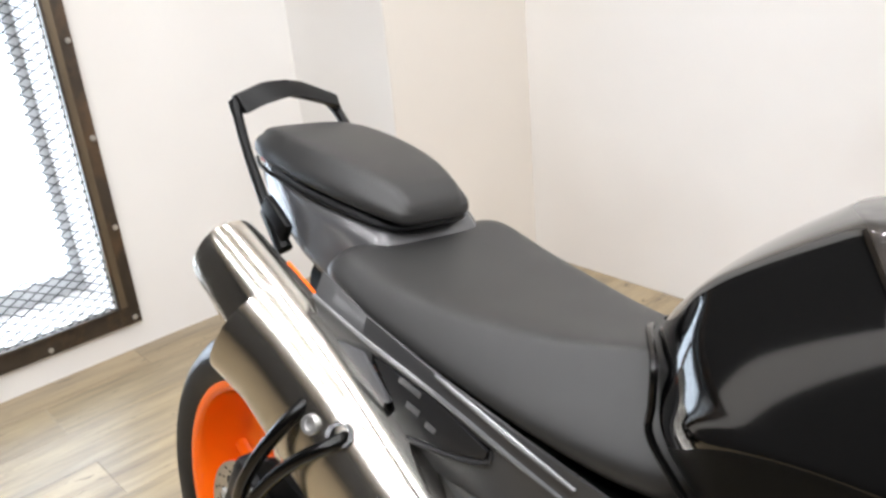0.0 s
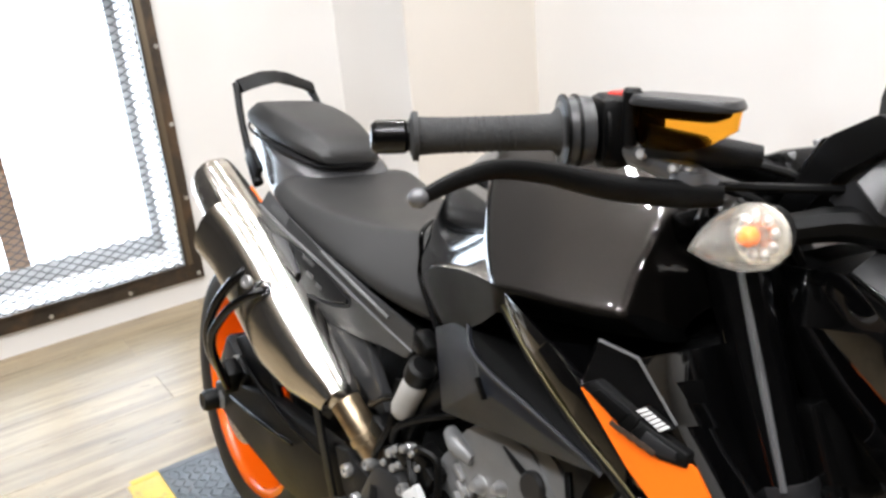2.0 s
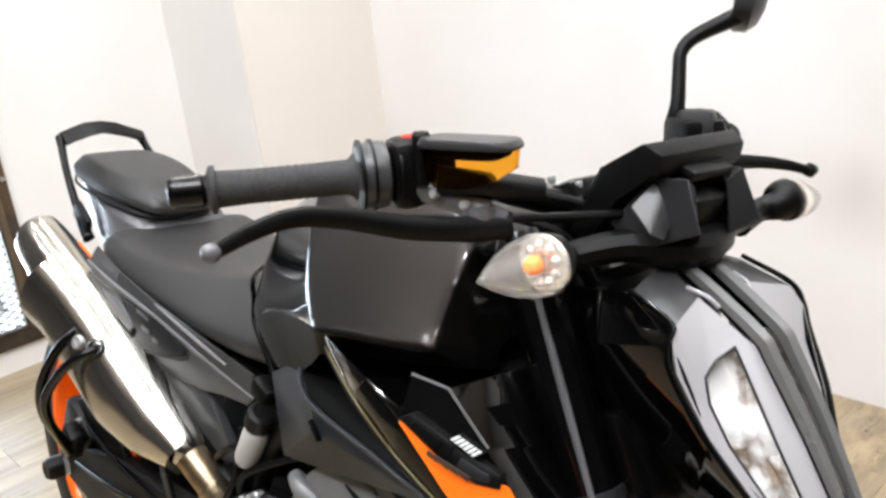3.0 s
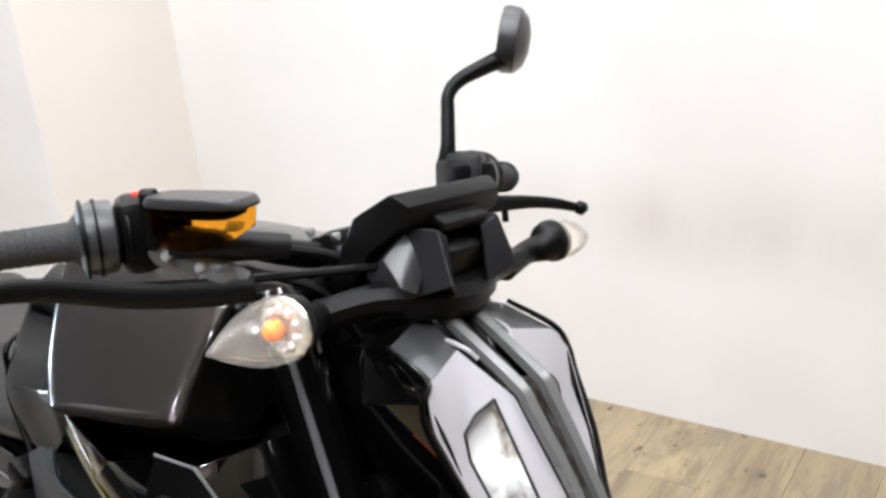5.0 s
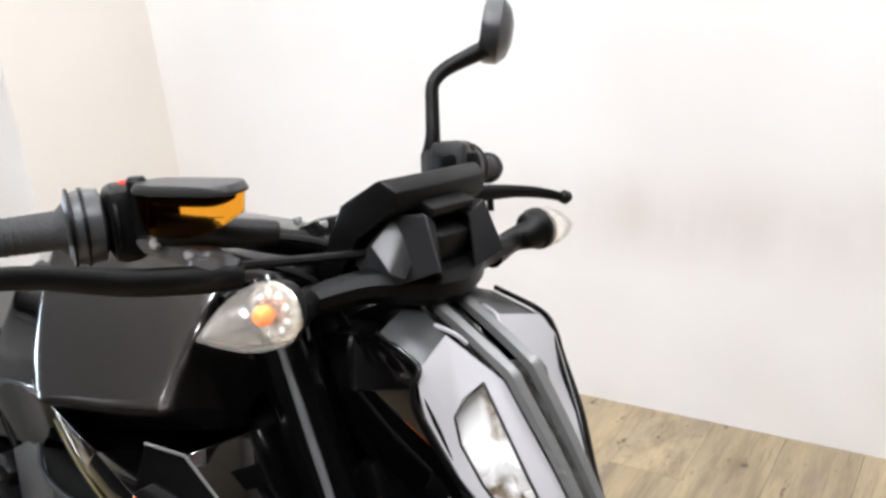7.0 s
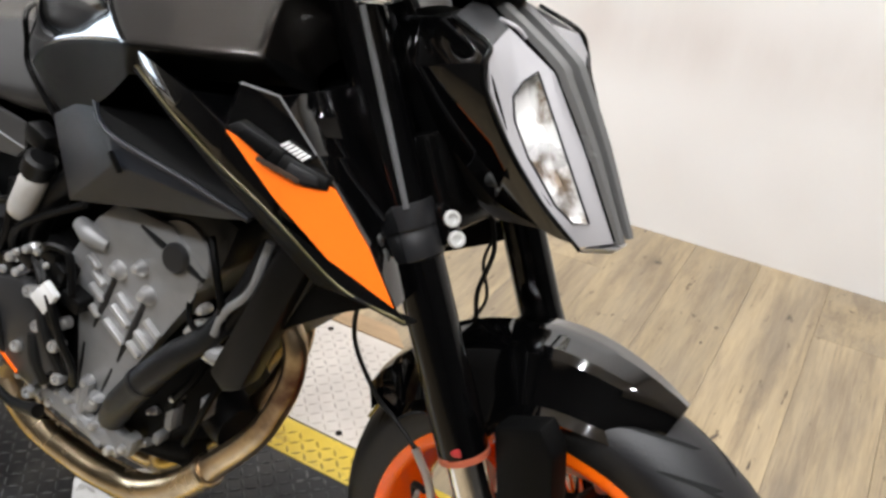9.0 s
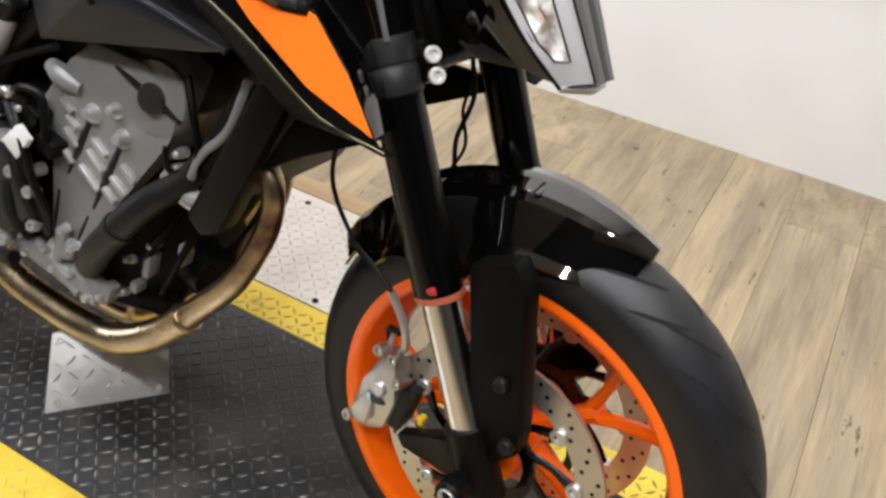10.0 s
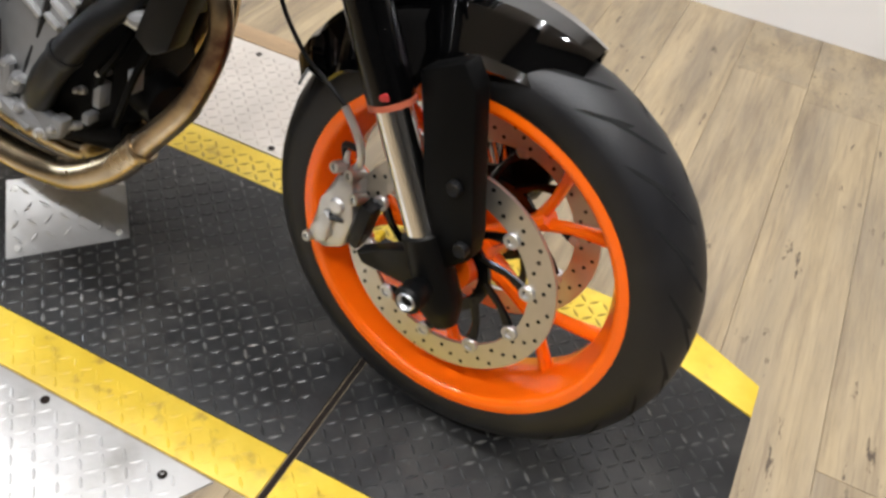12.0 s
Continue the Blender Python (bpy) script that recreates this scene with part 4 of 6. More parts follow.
part("chin", plate([(-0.029, -0.034, 0.759), (-0.002, -0.012, 0.760), (-0.002, 0.012, 0.760), (-0.029, 0.034, 0.759)], (-0.008, 0, -0.008), 0.003), ALU, hl, "silver lower lip", True)
for sg in (-1, 1):
    part("lamp_bracket", plate([(-0.195, sg * 0.04, 0.785), (-0.176, sg * 0.04, 0.812), (-0.158, sg * 0.04, 0.788), (-0.110, sg * 0.04, 0.778), (-0.060, sg * 0.03, 0.762), (-0.130, sg * 0.04, 0.757)], (0, -sg * 0.018, 0), 0.004), COVERL, hl, "cast lamp bracket", True)
    part("bracket_bolt", bolt(V(-0.172, sg * 0.041, 0.795), V(0.2, sg, 0), 0.008, 0.005, 12), SATIN, hl, steer=True)

# ---- dashboard and bracket ----
DP = [(-0.285, 0.985), (-0.232, 1.056), (-0.188, 1.080), (-0.172, 1.070), (-0.176, 1.052), (-0.215, 1.032), (-0.262, 0.968)]
bm = bmesh.new()
dw = (0.052, 0.066, 0.066, 0.060, 0.060, 0.066, 0.052)
skin(bm, [[V(x, -w, z) for (x, z), w in zip(DP, dw)], [V(x, w, z) for (x, z), w in zip(DP, dw)]])
bmesh.ops.bevel(bm, geom=bm.edges[:], offset=0.004, segments=2, affect="EDGES", profile=0.5, clamp_overlap=True)
dash = part("dashboard", bm, MATTE, bike, "black slab-shaped instrument display", True)
part("display", plate([(-0.2795, -0.046, 0.996), (-0.2385, -0.056, 1.051), (-0.2385, 0.056, 1.051), (-0.2795, 0.046, 0.996)], (-0.003, 0, 0.002), 0.0005), GLOSS, dash, "dark glossy screen", steer=True)
for sg in (-1, 1):
    P = [V(-0.226, sg * 0.060, 1.004), V(-0.190, sg * 0.050, 1.049), V(-0.160, sg * 0.040, 1.050), V(-0.142, sg * 0.044, 1.006), V(-0.196, sg * 0.062, 0.984), V(-0.190, sg * 0.020, 1.044), V(-0.165, sg * 0.022, 1.040), V(-0.158, sg * 0.022, 0.992), V(-0.222, sg * 0.022, 0.990)]
    part("dash_bracket", shell(P, [(0, 1, 4), (1, 2, 3, 4), (1, 5, 6, 2), (2, 6, 7, 3), (0, 8, 5, 1), (3, 7, 8, 4), (0, 4, 8)], 0.004), GREYPL, dash, "grey faceted lamp bracket", True, sharp=18)
    # lighter than its bracket: the reflected wall is put into the colour
    part("bracket_facet", plate([(-0.187, sg * 0.052, 1.046), (-0.178, sg * 0.047, 1.033), (-0.168, sg * 0.078, 1.007), (-0.199, sg * 0.067, 1.024)], (0.004, -sg * 0.016, -0.008), 0.002), COVERL, dash, "bracket facet with the wall's reflection put into lighter grey", True)
part("dash_neck", box(V(-0.195, 0, 1.010), (0.05, 0.044, 0.06), Matrix.Rotation(0.4, 4, "Y"), 0.006), MATTE, dash, steer=True)
part("neck_clip", box(V(-0.172, 0, 1.052), (0.020, 0.058, 0.010), Matrix.Rotation(0.4, 4, "Y"), 0.003), MATTE, dash, steer=True)
part("lamp_beam", tube([V(-0.240, -0.118, 0.978), V(-0.210, -0.065, 0.987), V(-0.178, -0.03, 0.985), V(-0.172, 0, 0.983), V(-0.178, 0.03, 0.985), V(-0.195, 0.065, 0.987), V(-0.198, 0.118, 0.987)], [0.013, 0.0155, 0.018, 0.019, 0.018, 0.0155, 0.012], 10, 4), MATTE, dash, steer=True)

for sg in (-1, 1):
    x0 = -0.240 if sg < 0 else -0.199
    y0, L, R, xt, zt = (0.168, 0.066, 0.0278, -0.005, -0.003) if sg < 0 else (0.182, 0.088, 0.0240, -0.010, -0.012)
    ts = part("turn_signal", tube([V(x0, sg * 0.10, 0.980), V(-0.210, sg * (y0 - 0.031), 0.985), V(-0.200, sg * (y0 - 0.016), 0.989), V(-0.199, sg * (y0 - 0.008), 0.992), V(-0.199, sg * y0, 0.993)], [0.012, 0.012, 0.015, R * 0.89, R * 0.94], 20, 3), MATTE, bike, "clear turn signal with an orange bulb on a black stalk", True)

    def signal_ring(f, s, inset=0.0):
        cx, cz = -0.199 + xt * f, 0.994 + zt * f
        return [V(cx + math.cos(a) * (R * s - inset), sg * (y0 + L * f), cz + math.sin(a) * (R * 0.89 * s - inset)) for a in (2 * math.pi * k / 20 for k in range(20))]

    prof = ((0.0, 1.0), (0.14, 1.03), (0.34, 0.95), (0.56, 0.74), (0.76, 0.46), (0.92, 0.19), (1.0, 0.05))
    lens = part("signal_lens", loft([signal_ring(f, s) for f, s in prof] + [signal_ring(max(0.02, f - 0.03), max(0.02, s - 0.02), 0.0012) for f, s in prof[::-1]]), LENSF, ts, "clear faceted signal lens", True, sharp=14)
    lens.visible_shadow = False
    part("signal_base", loft([signal_ring(-0.03, 0.97), signal_ring(0.03, 0.95), signal_ring(0.06, 0.6), signal_ring(0.02, 0.3)]), REFLECTOR, ts, "bright reflector", True)
    part("signal_bulb", lathe([(0.0005, 0.015), (0.005, 0.0135), (0.0078, 0.009), (0.0075, 0.003), (0.005, 0.0)], V(-0.201, sg * (y0 + 0.004 + 0.006 * (sg > 0)), 0.994), V(0, sg, 0), 16), BULB, ts, "orange bulb", True)
    for k in range(9):
        a = 2 * math.pi * k / 9 + 0.4
        part("lens_facet", lathe([(0.0005, 0.003), (0.003, 0.002), (0.0045, 0.0)], V(-0.199 + math.cos(a) * R * 0.58, sg * (y0 + 0.004), 0.994 + math.sin(a) * R * 0.51), V(0.2, sg, 0.2), 8), ALU, ts, steer=True)

# ---- handlebar and controls ----
GR = [V(-0.300, 0.0, 1.012), V(-0.300, -0.055, 1.012), V(-0.322, -0.130, 1.036), V(-0.345, -0.215, 1.055), V(-0.412, -0.370, 1.051)]
GL = [V(-0.392, 0.365, 1.021), V(-0.330, 0.215, 1.045), V(-0.315, 0.130, 1.030), V(-0.300, 0.055, 1.012)]
bar = part("handlebar", tube(GL + GR, 0.0125, 14, 5), MATTE, bike, "black tapered handlebar with rubber grips", True)
for sg in (-1, 1):
    a, b = V(-0.352, sg * 0.232, 1.054), V(-0.404, sg * 0.352, 1.051)
    if sg > 0:
        a, b = V(-0.338, 0.232, 1.042), V(-0.384, 0.345, 1.024)
    d = (b - a).normalized()
    bm = lathe([(0.013, 0), (0.020, 0.002), (0.021, 0.010), (0.0155, 0.016), (0.0146, 0.05), (0.0146, 0.100), (0.0158, (b - a).length - 0.004), (0.0205, (b - a).length - 0.003), (0.0205, (b - a).length + 0.001), (0.013, (b - a).length + 0.004)], a, d, 28)
    g = part("grip", bm, GREYGRIP, bar, "ribbed grey-black rubber grip", True, sharp=50)
    for k in range(15):
        part("grip_rib", lathe([(0.0142, 0), (0.0152, 0.0010), (0.0152, 0.0024), (0.0142, 0.0034)], a + d * (0.020 + 0.0064 * k), d, 24), GREYGRIP, bar, steer=True)
    part("bar_end", lathe([(0.012, 0.0), (0.0140, 0.003), (0.0140, 0.026), (0.011, 0.030), (0.006, 0.031), (0.005, 0.026)], b + d * 0.005, d, 24), SATIN, bar, "gloss black bar end", True)
    # throttle or switch housing
    h = a - d * 0.004
    part("throttle_collar", lathe([(0.016, 0.016), (0.027, 0.012), (0.030, 0.0), (0.029, -0.012), (0.018, -0.016)], h, d, 28), COVERL, bar, "grey worn throttle collar", True)
    for q in (0.016, 0.006, -0.016):
        part("housing_ring", lathe([(0.0265, 0), (0.0312, 0.001), (0.0312, 0.0035), (0.0265, 0.0045)], h + d * (q - 0.008), d, 28), MATTE, bar, steer=True)
    part("housing_screw", bolt(h - d * 0.030 + V(0.022, 0, 0.012), V(1, 0, 0.3), 0.004, 0.004), CASE, bar, steer=True)
    part("switch_housing", box(h - d * 0.030, (0.052, 0.030, 0.060), d.to_track_quat("Y", "Z").to_matrix().to_4x4(), 0.010), MATTE, bar, steer=True)
    part("switch_cube", box(h - d * 0.055 + V(0.006, 0, 0.002), (0.040, 0.030, 0.052), d.to_track_quat("Y", "Z").to_matrix().to_4x4(), 0.006), DARKCASE, bar, steer=True)
part("stop_switch", box(V(-0.338, -0.192, 1.084), (0.013, 0.020, 0.007), Matrix.Rotation(0.1, 4, "Z"), 0.003), RED, bar, "red stop switch", True)
part("bar_clamp", box(V(-0.300, 0, 1.005), (0.055, 0.10, 0.045), Matrix.Rotation(-0.4, 4, "Y"), 0.008), SATIN, bar, steer=True)
for x, y in ((-0.318, -0.04), (-0.318, 0.04), (-0.283, -0.04), (-0.283, 0.04)):
    part("clamp_bolt", bolt(V(x, y, 1.028), V(-0.4, 0, 1), 0.0045, 0.004), CASE, bar, steer=True)

mc = part("brake_cylinder", tube([V(-0.300, -0.195, 1.052), V(-0.268, -0.155, 1.045), V(-0.250, -0.120, 1.040)], [0.014, 0.013, 0.010], 14, 4), DARKCASE, bike, "front brake master cylinder with amber fluid reservoir", True)
rc = V(-0.268, -0.185, 1.058)
rm = Matrix.Translation(rc) @ Matrix.Rotation(radians(24), 4, "Z")


def reservoir_ring(z, s, sh=0.0):
    return [rm @ V(math.copysign(abs(math.cos(a)) ** 0.45, math.cos(a)) * 0.043 * s + sh, math.copysign(abs(math.sin(a)) ** 0.6, math.sin(a)) * 0.0215 * s, z) for a in (2 * math.pi * k / 28 for k in range(28))]


part("reservoir", loft([reservoir_ring(-0.010, 0.45, -0.014), reservoir_ring(-0.004, 0.68, -0.008), reservoir_ring(0.008, 0.92), reservoir_ring(0.026, 0.96)]), AMBER, mc, "amber brake fluid reservoir", True)
part("reservoir_bellows", loft([reservoir_ring(0.015, 0.60), reservoir_ring(0.018, 0.74), reservoir_ring(0.0245, 0.80)]), BLACKIN, mc, "dark bellows inside the reservoir", True)
part("reservoir_cap", loft([reservoir_ring(0.0235, 0.97), reservoir_ring(0.0245, 1.02), reservoir_ring(0.0265, 1.03), reservoir_ring(0.0305, 0.98), reservoir_ring(0.0318, 0.95), reservoir_ring(0.0318, 0.4)]), COVER, mc, "dark grey reservoir cap", True, sharp=28)
part("reservoir_nub", lathe([(0.007, 0), (0.008, 0.042), (0.006, 0.045)], rm @ V(-0.046, 0.0, -0.010), V(0, 0, 1), 14), MATTE, mc, steer=True)
part("lever_perch", tube([V(-0.318, -0.200, 1.044), V(-0.292, -0.182, 1.034), V(-0.268, -0.168, 1.024), V(-0.256, -0.158, 1.018)], [0.012, 0.0125, 0.011, 0.008], 12, 4, flat=0.8), PALE, mc, "grey aluminium lever perch", True)
part("lever_pivot", lathe([(0.004, 0.012), (0.008, 0.011), (0.0095, 0.008), (0.0145, 0.007), (0.0155, 0.0), (0.0145, -0.006)], V(-0.272, -0.172, 1.024), V(0.1, 0, 1), 24), PALE, mc, "round lever pivot", True)
for f in (0.25, 0.6):
    part("lever_screw", lathe([(0.003, 0.004), (0.0045, 0.002), (0.0045, -0.003)], V(-0.318, -0.200, 1.044).lerp(V(-0.256, -0.158, 1.018), f) + V(0.006, -0.012, 0.004), V(0.5, -0.8, 0.2), 10), ALU, mc, steer=True)
part("brake_lever", tube([V(-0.252, -0.155, 1.012), V(-0.268, -0.185, 1.013), V(-0.290, -0.235, 1.019), V(-0.306, -0.285, 1.032), V(-0.313, -0.325, 1.038), V(-0.312, -0.360, 1.034), V(-0.309, -0.392, 1.025)], [0.010, 0.0118, 0.0110, 0.0092, 0.0085, 0.0075, 0.006], 12, 5, flat=0.75), MATTE, mc, "black brake lever", True)
part("lever_ball", lathe([(0.0005, -0.0078), (0.004, -0.0068), (0.0066, -0.004), (0.0078, 0), (0.0066, 0.004), (0.004, 0.0068), (0.0005, 0.0078)], V(-0.309, -0.397, 1.024), V(0, -0.9, 0), 18), PALE, mc, "worn metal ball end", True)
part("banjo", tube([V(-0.318, -0.146, 1.036), V(-0.308, -0.146, 1.025), V(-0.294, -0.146, 1.020), V(-0.270, -0.145, 1.015)], [0.0055, 0.0050, 0.0040, 0.0036], 10, 4), GOLD, mc, "brass-tinted hose fitting", True)
for pts in ([(-0.270, -0.145, 1.015), (-0.236, -0.09, 1.014), (-0.210, -0.04, 1.012), (-0.215, 0.0, 1.000), (-0.235, 0.03, 0.96)], [(-0.335, -0.17, 1.045), (-0.300, -0.10, 1.028), (-0.262, -0.05, 1.012), (-0.240, -0.03, 0.97)], [(-0.352, -0.20, 1.040), (-0.310, -0.12, 1.010), (-0.270, -0.07, 0.985), (-0.250, -0.05, 0.94)], [(-0.33, 0.19, 1.045), (-0.28, 0.10, 1.02), (-0.25, 0.04, 0.98)]):
    part("control_cable", tube([V(*p) for p in pts], 0.0042, 8, 6), MATTE, bike, "black control cable", True)

cp = part("clutch_perch", box(V(-0.318, 0.185, 1.050), (0.055, 0.05, 0.038), Matrix.Rotation(-0.4, 4, "Z"), 0.007), MATTE, bike, "black clutch lever perch", True)
part("clutch_lever", tube([V(-0.300, 0.175, 1.025), V(-0.292, 0.20, 1.020), V(-0.276, 0.25, 1.016), V(-0.262, 0.285, 1.010), V(-0.250, 0.305, 1.004)], [0.011, 0.0105, 0.0075, 0.0065, 0.0055], 12, 5, flat=0.8), MATTE, cp, "black clutch lever", True)
part("lever_ball", lathe([(0.0005, -0.009), (0.006, -0.0068), (0.009, 0), (0.006, 0.0068), (0.0005, 0.009)], V(-0.246, 0.313, 1.002), V(0.3, 0.9, 0), 14), MATTE, cp, steer=True)
part("perch_screw", tube([V(-0.285, 0.215, 1.020), V(-0.285, 0.217, 0.998)], 0.004, 8, 1), MATTE, cp, steer=True)

mir = part("mirror", tube([V(-0.345, 0.186, 1.062), V(-0.344, 0.189, 1.085), V(-0.350, 0.197, 1.118), V(-0.353, 0.203, 1.140), V(-0.347, 0.218, 1.156), V(-0.328, 0.248, 1.172), V(-0.321, 0.264, 1.178)], [0.011, 0.0085, 0.008, 0.0078, 0.0085, 0.010, 0.011], 12, 5), MATTE, bike, "black bar mirror on an angled stalk", True)
mm = Matrix.Translation((-0.322, 0.286, 1.197)) @ Matrix.Rotation(radians(38), 4, "Z") @ Matrix.Rotation(radians(-20), 4, "X") @ Matrix.Rotation(radians(10), 4, "Y")
rings = []
for q, s in ((-0.016, 0.94), (-0.010, 1.0), (0.004, 0.97), (0.014, 0.72), (0.019, 0.30)):
    rings.append([mm @ V(q, math.copysign(abs(math.cos(a)) ** 0.8, math.cos(a)) * 0.046 * s, math.copysign(abs(math.sin(a)) ** 0.8, math.sin(a)) * 0.036 * s) for a in (2 * math.pi * k / 28 for k in range(28))])
part("mirror_shell", loft(rings), COVERL, mir, "grey-edged black mirror shell", True)
part("mirror_glass", loft([[mm @ V(-0.0165, math.cos(a) * 0.0415, math.sin(a) * 0.0315) for a in (2 * math.pi * k / 28 for k in range(28))], [mm @ V(-0.0175, math.cos(a) * 0.0415, math.sin(a) * 0.0315) for a in (2 * math.pi * k / 28 for k in range(28))]]), MIRROR, mir, "mirror glass", True)

# ---- tank ----
def half_ring(pts):
    """Mirrored section from the crown down to the lower edge on the left half."""
    h = [V(*p) for p in pts]
    return h + [V(p.x, -p.y, p.z) for p in h[:0:-1]]


# control rings from the seat seam to the nose: crown, shoulder, ridge, flare and lower edge
TANK = [
    [(-0.845, 0, 0.832), (-0.815, 0.055, 0.848), (-0.777, 0.100, 0.842), (-0.775, 0.102, 0.812), (-0.770, 0.105, 0.780), (-0.704, 0.112, 0.738)],
    [(-0.814, 0, 0.880), (-0.793, 0.075, 0.890), (-0.752, 0.108, 0.860), (-0.755, 0.125, 0.8255), (-0.754, 0.136, 0.805), (-0.684, 0.133, 0.742)],
    [(-0.765, 0, 0.940), (-0.733, 0.077, 0.938), (-0.691, 0.1145, 0.901), (-0.638, 0.156, 0.866), (-0.621, 0.170, 0.855), (-0.585, 0.160, 0.780)],
    [(-0.702, 0, 0.986), (-0.645, 0.085, 0.992), (-0.592, 0.141, 0.944), (-0.518, 0.199, 0.898), (-0.466, 0.227, 0.880), (-0.480, 0.213, 0.846)],
    [(-0.610, 0, 1.012), (-0.580, 0.074, 1.002), (-0.530, 0.135, 0.957), (-0.475, 0.181, 0.921), (-0.420, 0.227, 0.884), (-0.430, 0.185, 0.850)],
    [(-0.480, 0, 1.018), (-0.465, 0.075, 1.006), (-0.440, 0.137, 0.960), (-0.405, 0.180, 0.925), (-0.370, 0.226, 0.888), (-0.370, 0.175, 0.856)],
    [(-0.390, 0, 1.000), (-0.372, 0.075, 0.996), (-0.352, 0.130, 0.966), (-0.335, 0.168, 0.938), (-0.312, 0.218, 0.896), (-0.315, 0.170, 0.866)],
    [(-0.325, 0, 0.960), (-0.335, 0.066, 0.946), (-0.335, 0.110, 0.926), (-0.328, 0.140, 0.908), (-0.314, 0.180, 0.884), (-0.315, 0.150, 0.860)],
    [(-0.290, 0, 0.900), (-0.305, 0.050, 0.894), (-0.315, 0.085, 0.886), (-0.318, 0.110, 0.878), (-0.316, 0.130, 0.866), (-0.318, 0.110, 0.850)],
]
bm = bmesh.new()
vs = [[bm.verts.new(p) for p in half_ring(r)] for r in TANK]
crease = bm.edges.layers.float.new("crease_edge")
for a, b in zip(vs, vs[1:]):
    for i in list(range(5)) + list(range(6, 11)):
        bm.faces.new((a[i], a[(i + 1) % 11], b[(i + 1) % 11], b[i])).material_index = 1 if i in (4, 6) else 2 * int(a is not vs[0] and a is not vs[1] and a is not vs[2])
# firm folds: the seat seam, the ridge behind the knee, the flare above the shroud and the nose
for ring, firm in ((0, 1.0), (3, 1.0), (6, 0.8)):
    for i in list(range(5)) + list(range(6, 11)):
        bm.edges.get((vs[ring][i], vs[ring][(i + 1) % 11]))[crease] = firm
for col, lo, hi, firm in ((4, 3, 6, 0.62), (4, 1, 3, 0.75), (1, 1, 3, 0.85), (1, 3, 6, 0.5)):
    for i in (col, 11 - col):
        for k in range(lo, hi):
            bm.edges.get((vs[k][i], vs[k + 1][i]))[crease] = firm
tank = part("fuel_tank", bm, GLOSS, bike, "gloss black faceted fuel tank with charcoal metallic top and matt lower flanks", sharp=180, subsurf=3)
tank.data.materials.append(BLACKIN)
tank.data.materials.append(CHARCOAL)
part("filler_cap", lathe([(0.004, 0.012), (0.030, 0.012), (0.040, 0.008), (0.043, 0.0), (0.043, -0.03)], V(-0.53, 0, 1.002), V(-0.08, 0, 1), 40), GREYPL, tank, "dark round filler cap")
for sg in (-1, 1):
    part("tank_trim", tube([V(-0.846, sg * 0.012, 0.836), V(-0.818, sg * 0.058, 0.850), V(-0.782, sg * 0.103, 0.845), V(-0.778, sg * 0.106, 0.812), V(-0.772, sg * 0.109, 0.780), V(-0.704, sg * 0.126, 0.735)], 0.0038, 8, 5), SATIN, tank, "satin black seam trim")


# ---- shrouds with orange panels ----
for sg in (-1, 1):
    pv = {"a": V(-0.462, sg * 0.222, 0.876), "b": V(-0.378, sg * 0.236, 0.856), "c": V(-0.331, sg * 0.236, 0.830), "d": V(-0.275, sg * 0.2305, 0.780), "e": V(-0.216, sg * 0.2205, 0.735), "f": V(-0.150, sg * 0.2020, 0.702), "g": V(-0.186, sg * 0.2025, 0.751), "h": V(-0.225, sg * 0.2065, 0.796), "i": V(-0.470, sg * 0.214, 0.857), "j": V(-0.405, sg * 0.231, 0.829), "k": V(-0.335, sg * 0.238, 0.796), "l": V(-0.274, sg * 0.232, 0.762), "m": V(-0.203, sg * 0.218, 0.710), "n": V(-0.137, sg * 0.205, 0.693), "o": V(-0.325, sg * 0.226, 0.873), "p": V(-0.288, sg * 0.217, 0.868), "q": V(-0.250, sg * 0.2065, 0.822), "r": V(-0.268, sg * 0.130, 0.872), "s": V(-0.232, sg * 0.130, 0.805), "t": V(-0.205, sg * 0.130, 0.770), "u": V(-0.168, sg * 0.130, 0.690), "v": V(-0.500, sg * 0.178, 0.843), "w": V(-0.448, sg * 0.186, 0.812), "x": V(-0.369, sg * 0.190, 0.762), "y": V(-0.249, sg * 0.188, 0.690), "z": V(-0.142, sg * 0.172, 0.682), "A": V(-0.360, sg * 0.196, 0.850)}
    k = list(pv)
    vs = [pv[x] for x in k]
    F = lambda s: tuple(k.index(x) for x in s)  # noqa: E731
    sh = part("tank_shroud", shell(vs[:], [F("abji"), F("bckj"), F("cdlk"), F("delm"), F("efnm"), F("chd"), F("hgd"), F("gfe"), F("ged"), F("bAc"), F("Aoc"), F("opqc"), F("qhc"), F("prsq"), F("qsth"), F("htg"), F("tufg")], 0.004, 0.0016, even=False), GLOSS, bike, "gloss black tank shroud with an orange side panel", sharp=24)
    part("shroud_underside", shell(vs[:], [F("ijwv"), F("jkxw"), F("klyx"), F("lmy"), F("mnzy")], 0.004, 0.0015), BLACKIN, sh, "matt black lower edge")
    op = [pv["c"] + V(0.002, 0, 0), pv["h"], pv["g"], pv["f"] + V(-0.002, 0, 0), pv["e"], pv["d"]]
    op = [p + V(0.001, sg * 0.0035, 0.001) for p in op]
    part("orange_panel", shell(op, [(0, 1, 5), (1, 2, 5), (2, 4, 5), (2, 3, 4)], 0.004, 0.0), ORANGEP, sh, "flat orange panel with dark unreadable lettering", sharp=40)
    for t in (0.34, 0.46, 0.58, 0.70):
        c = op[0].lerp(op[1], t).lerp(op[5], 0.24) + V(0.001, sg * 0.0052, 0.001)
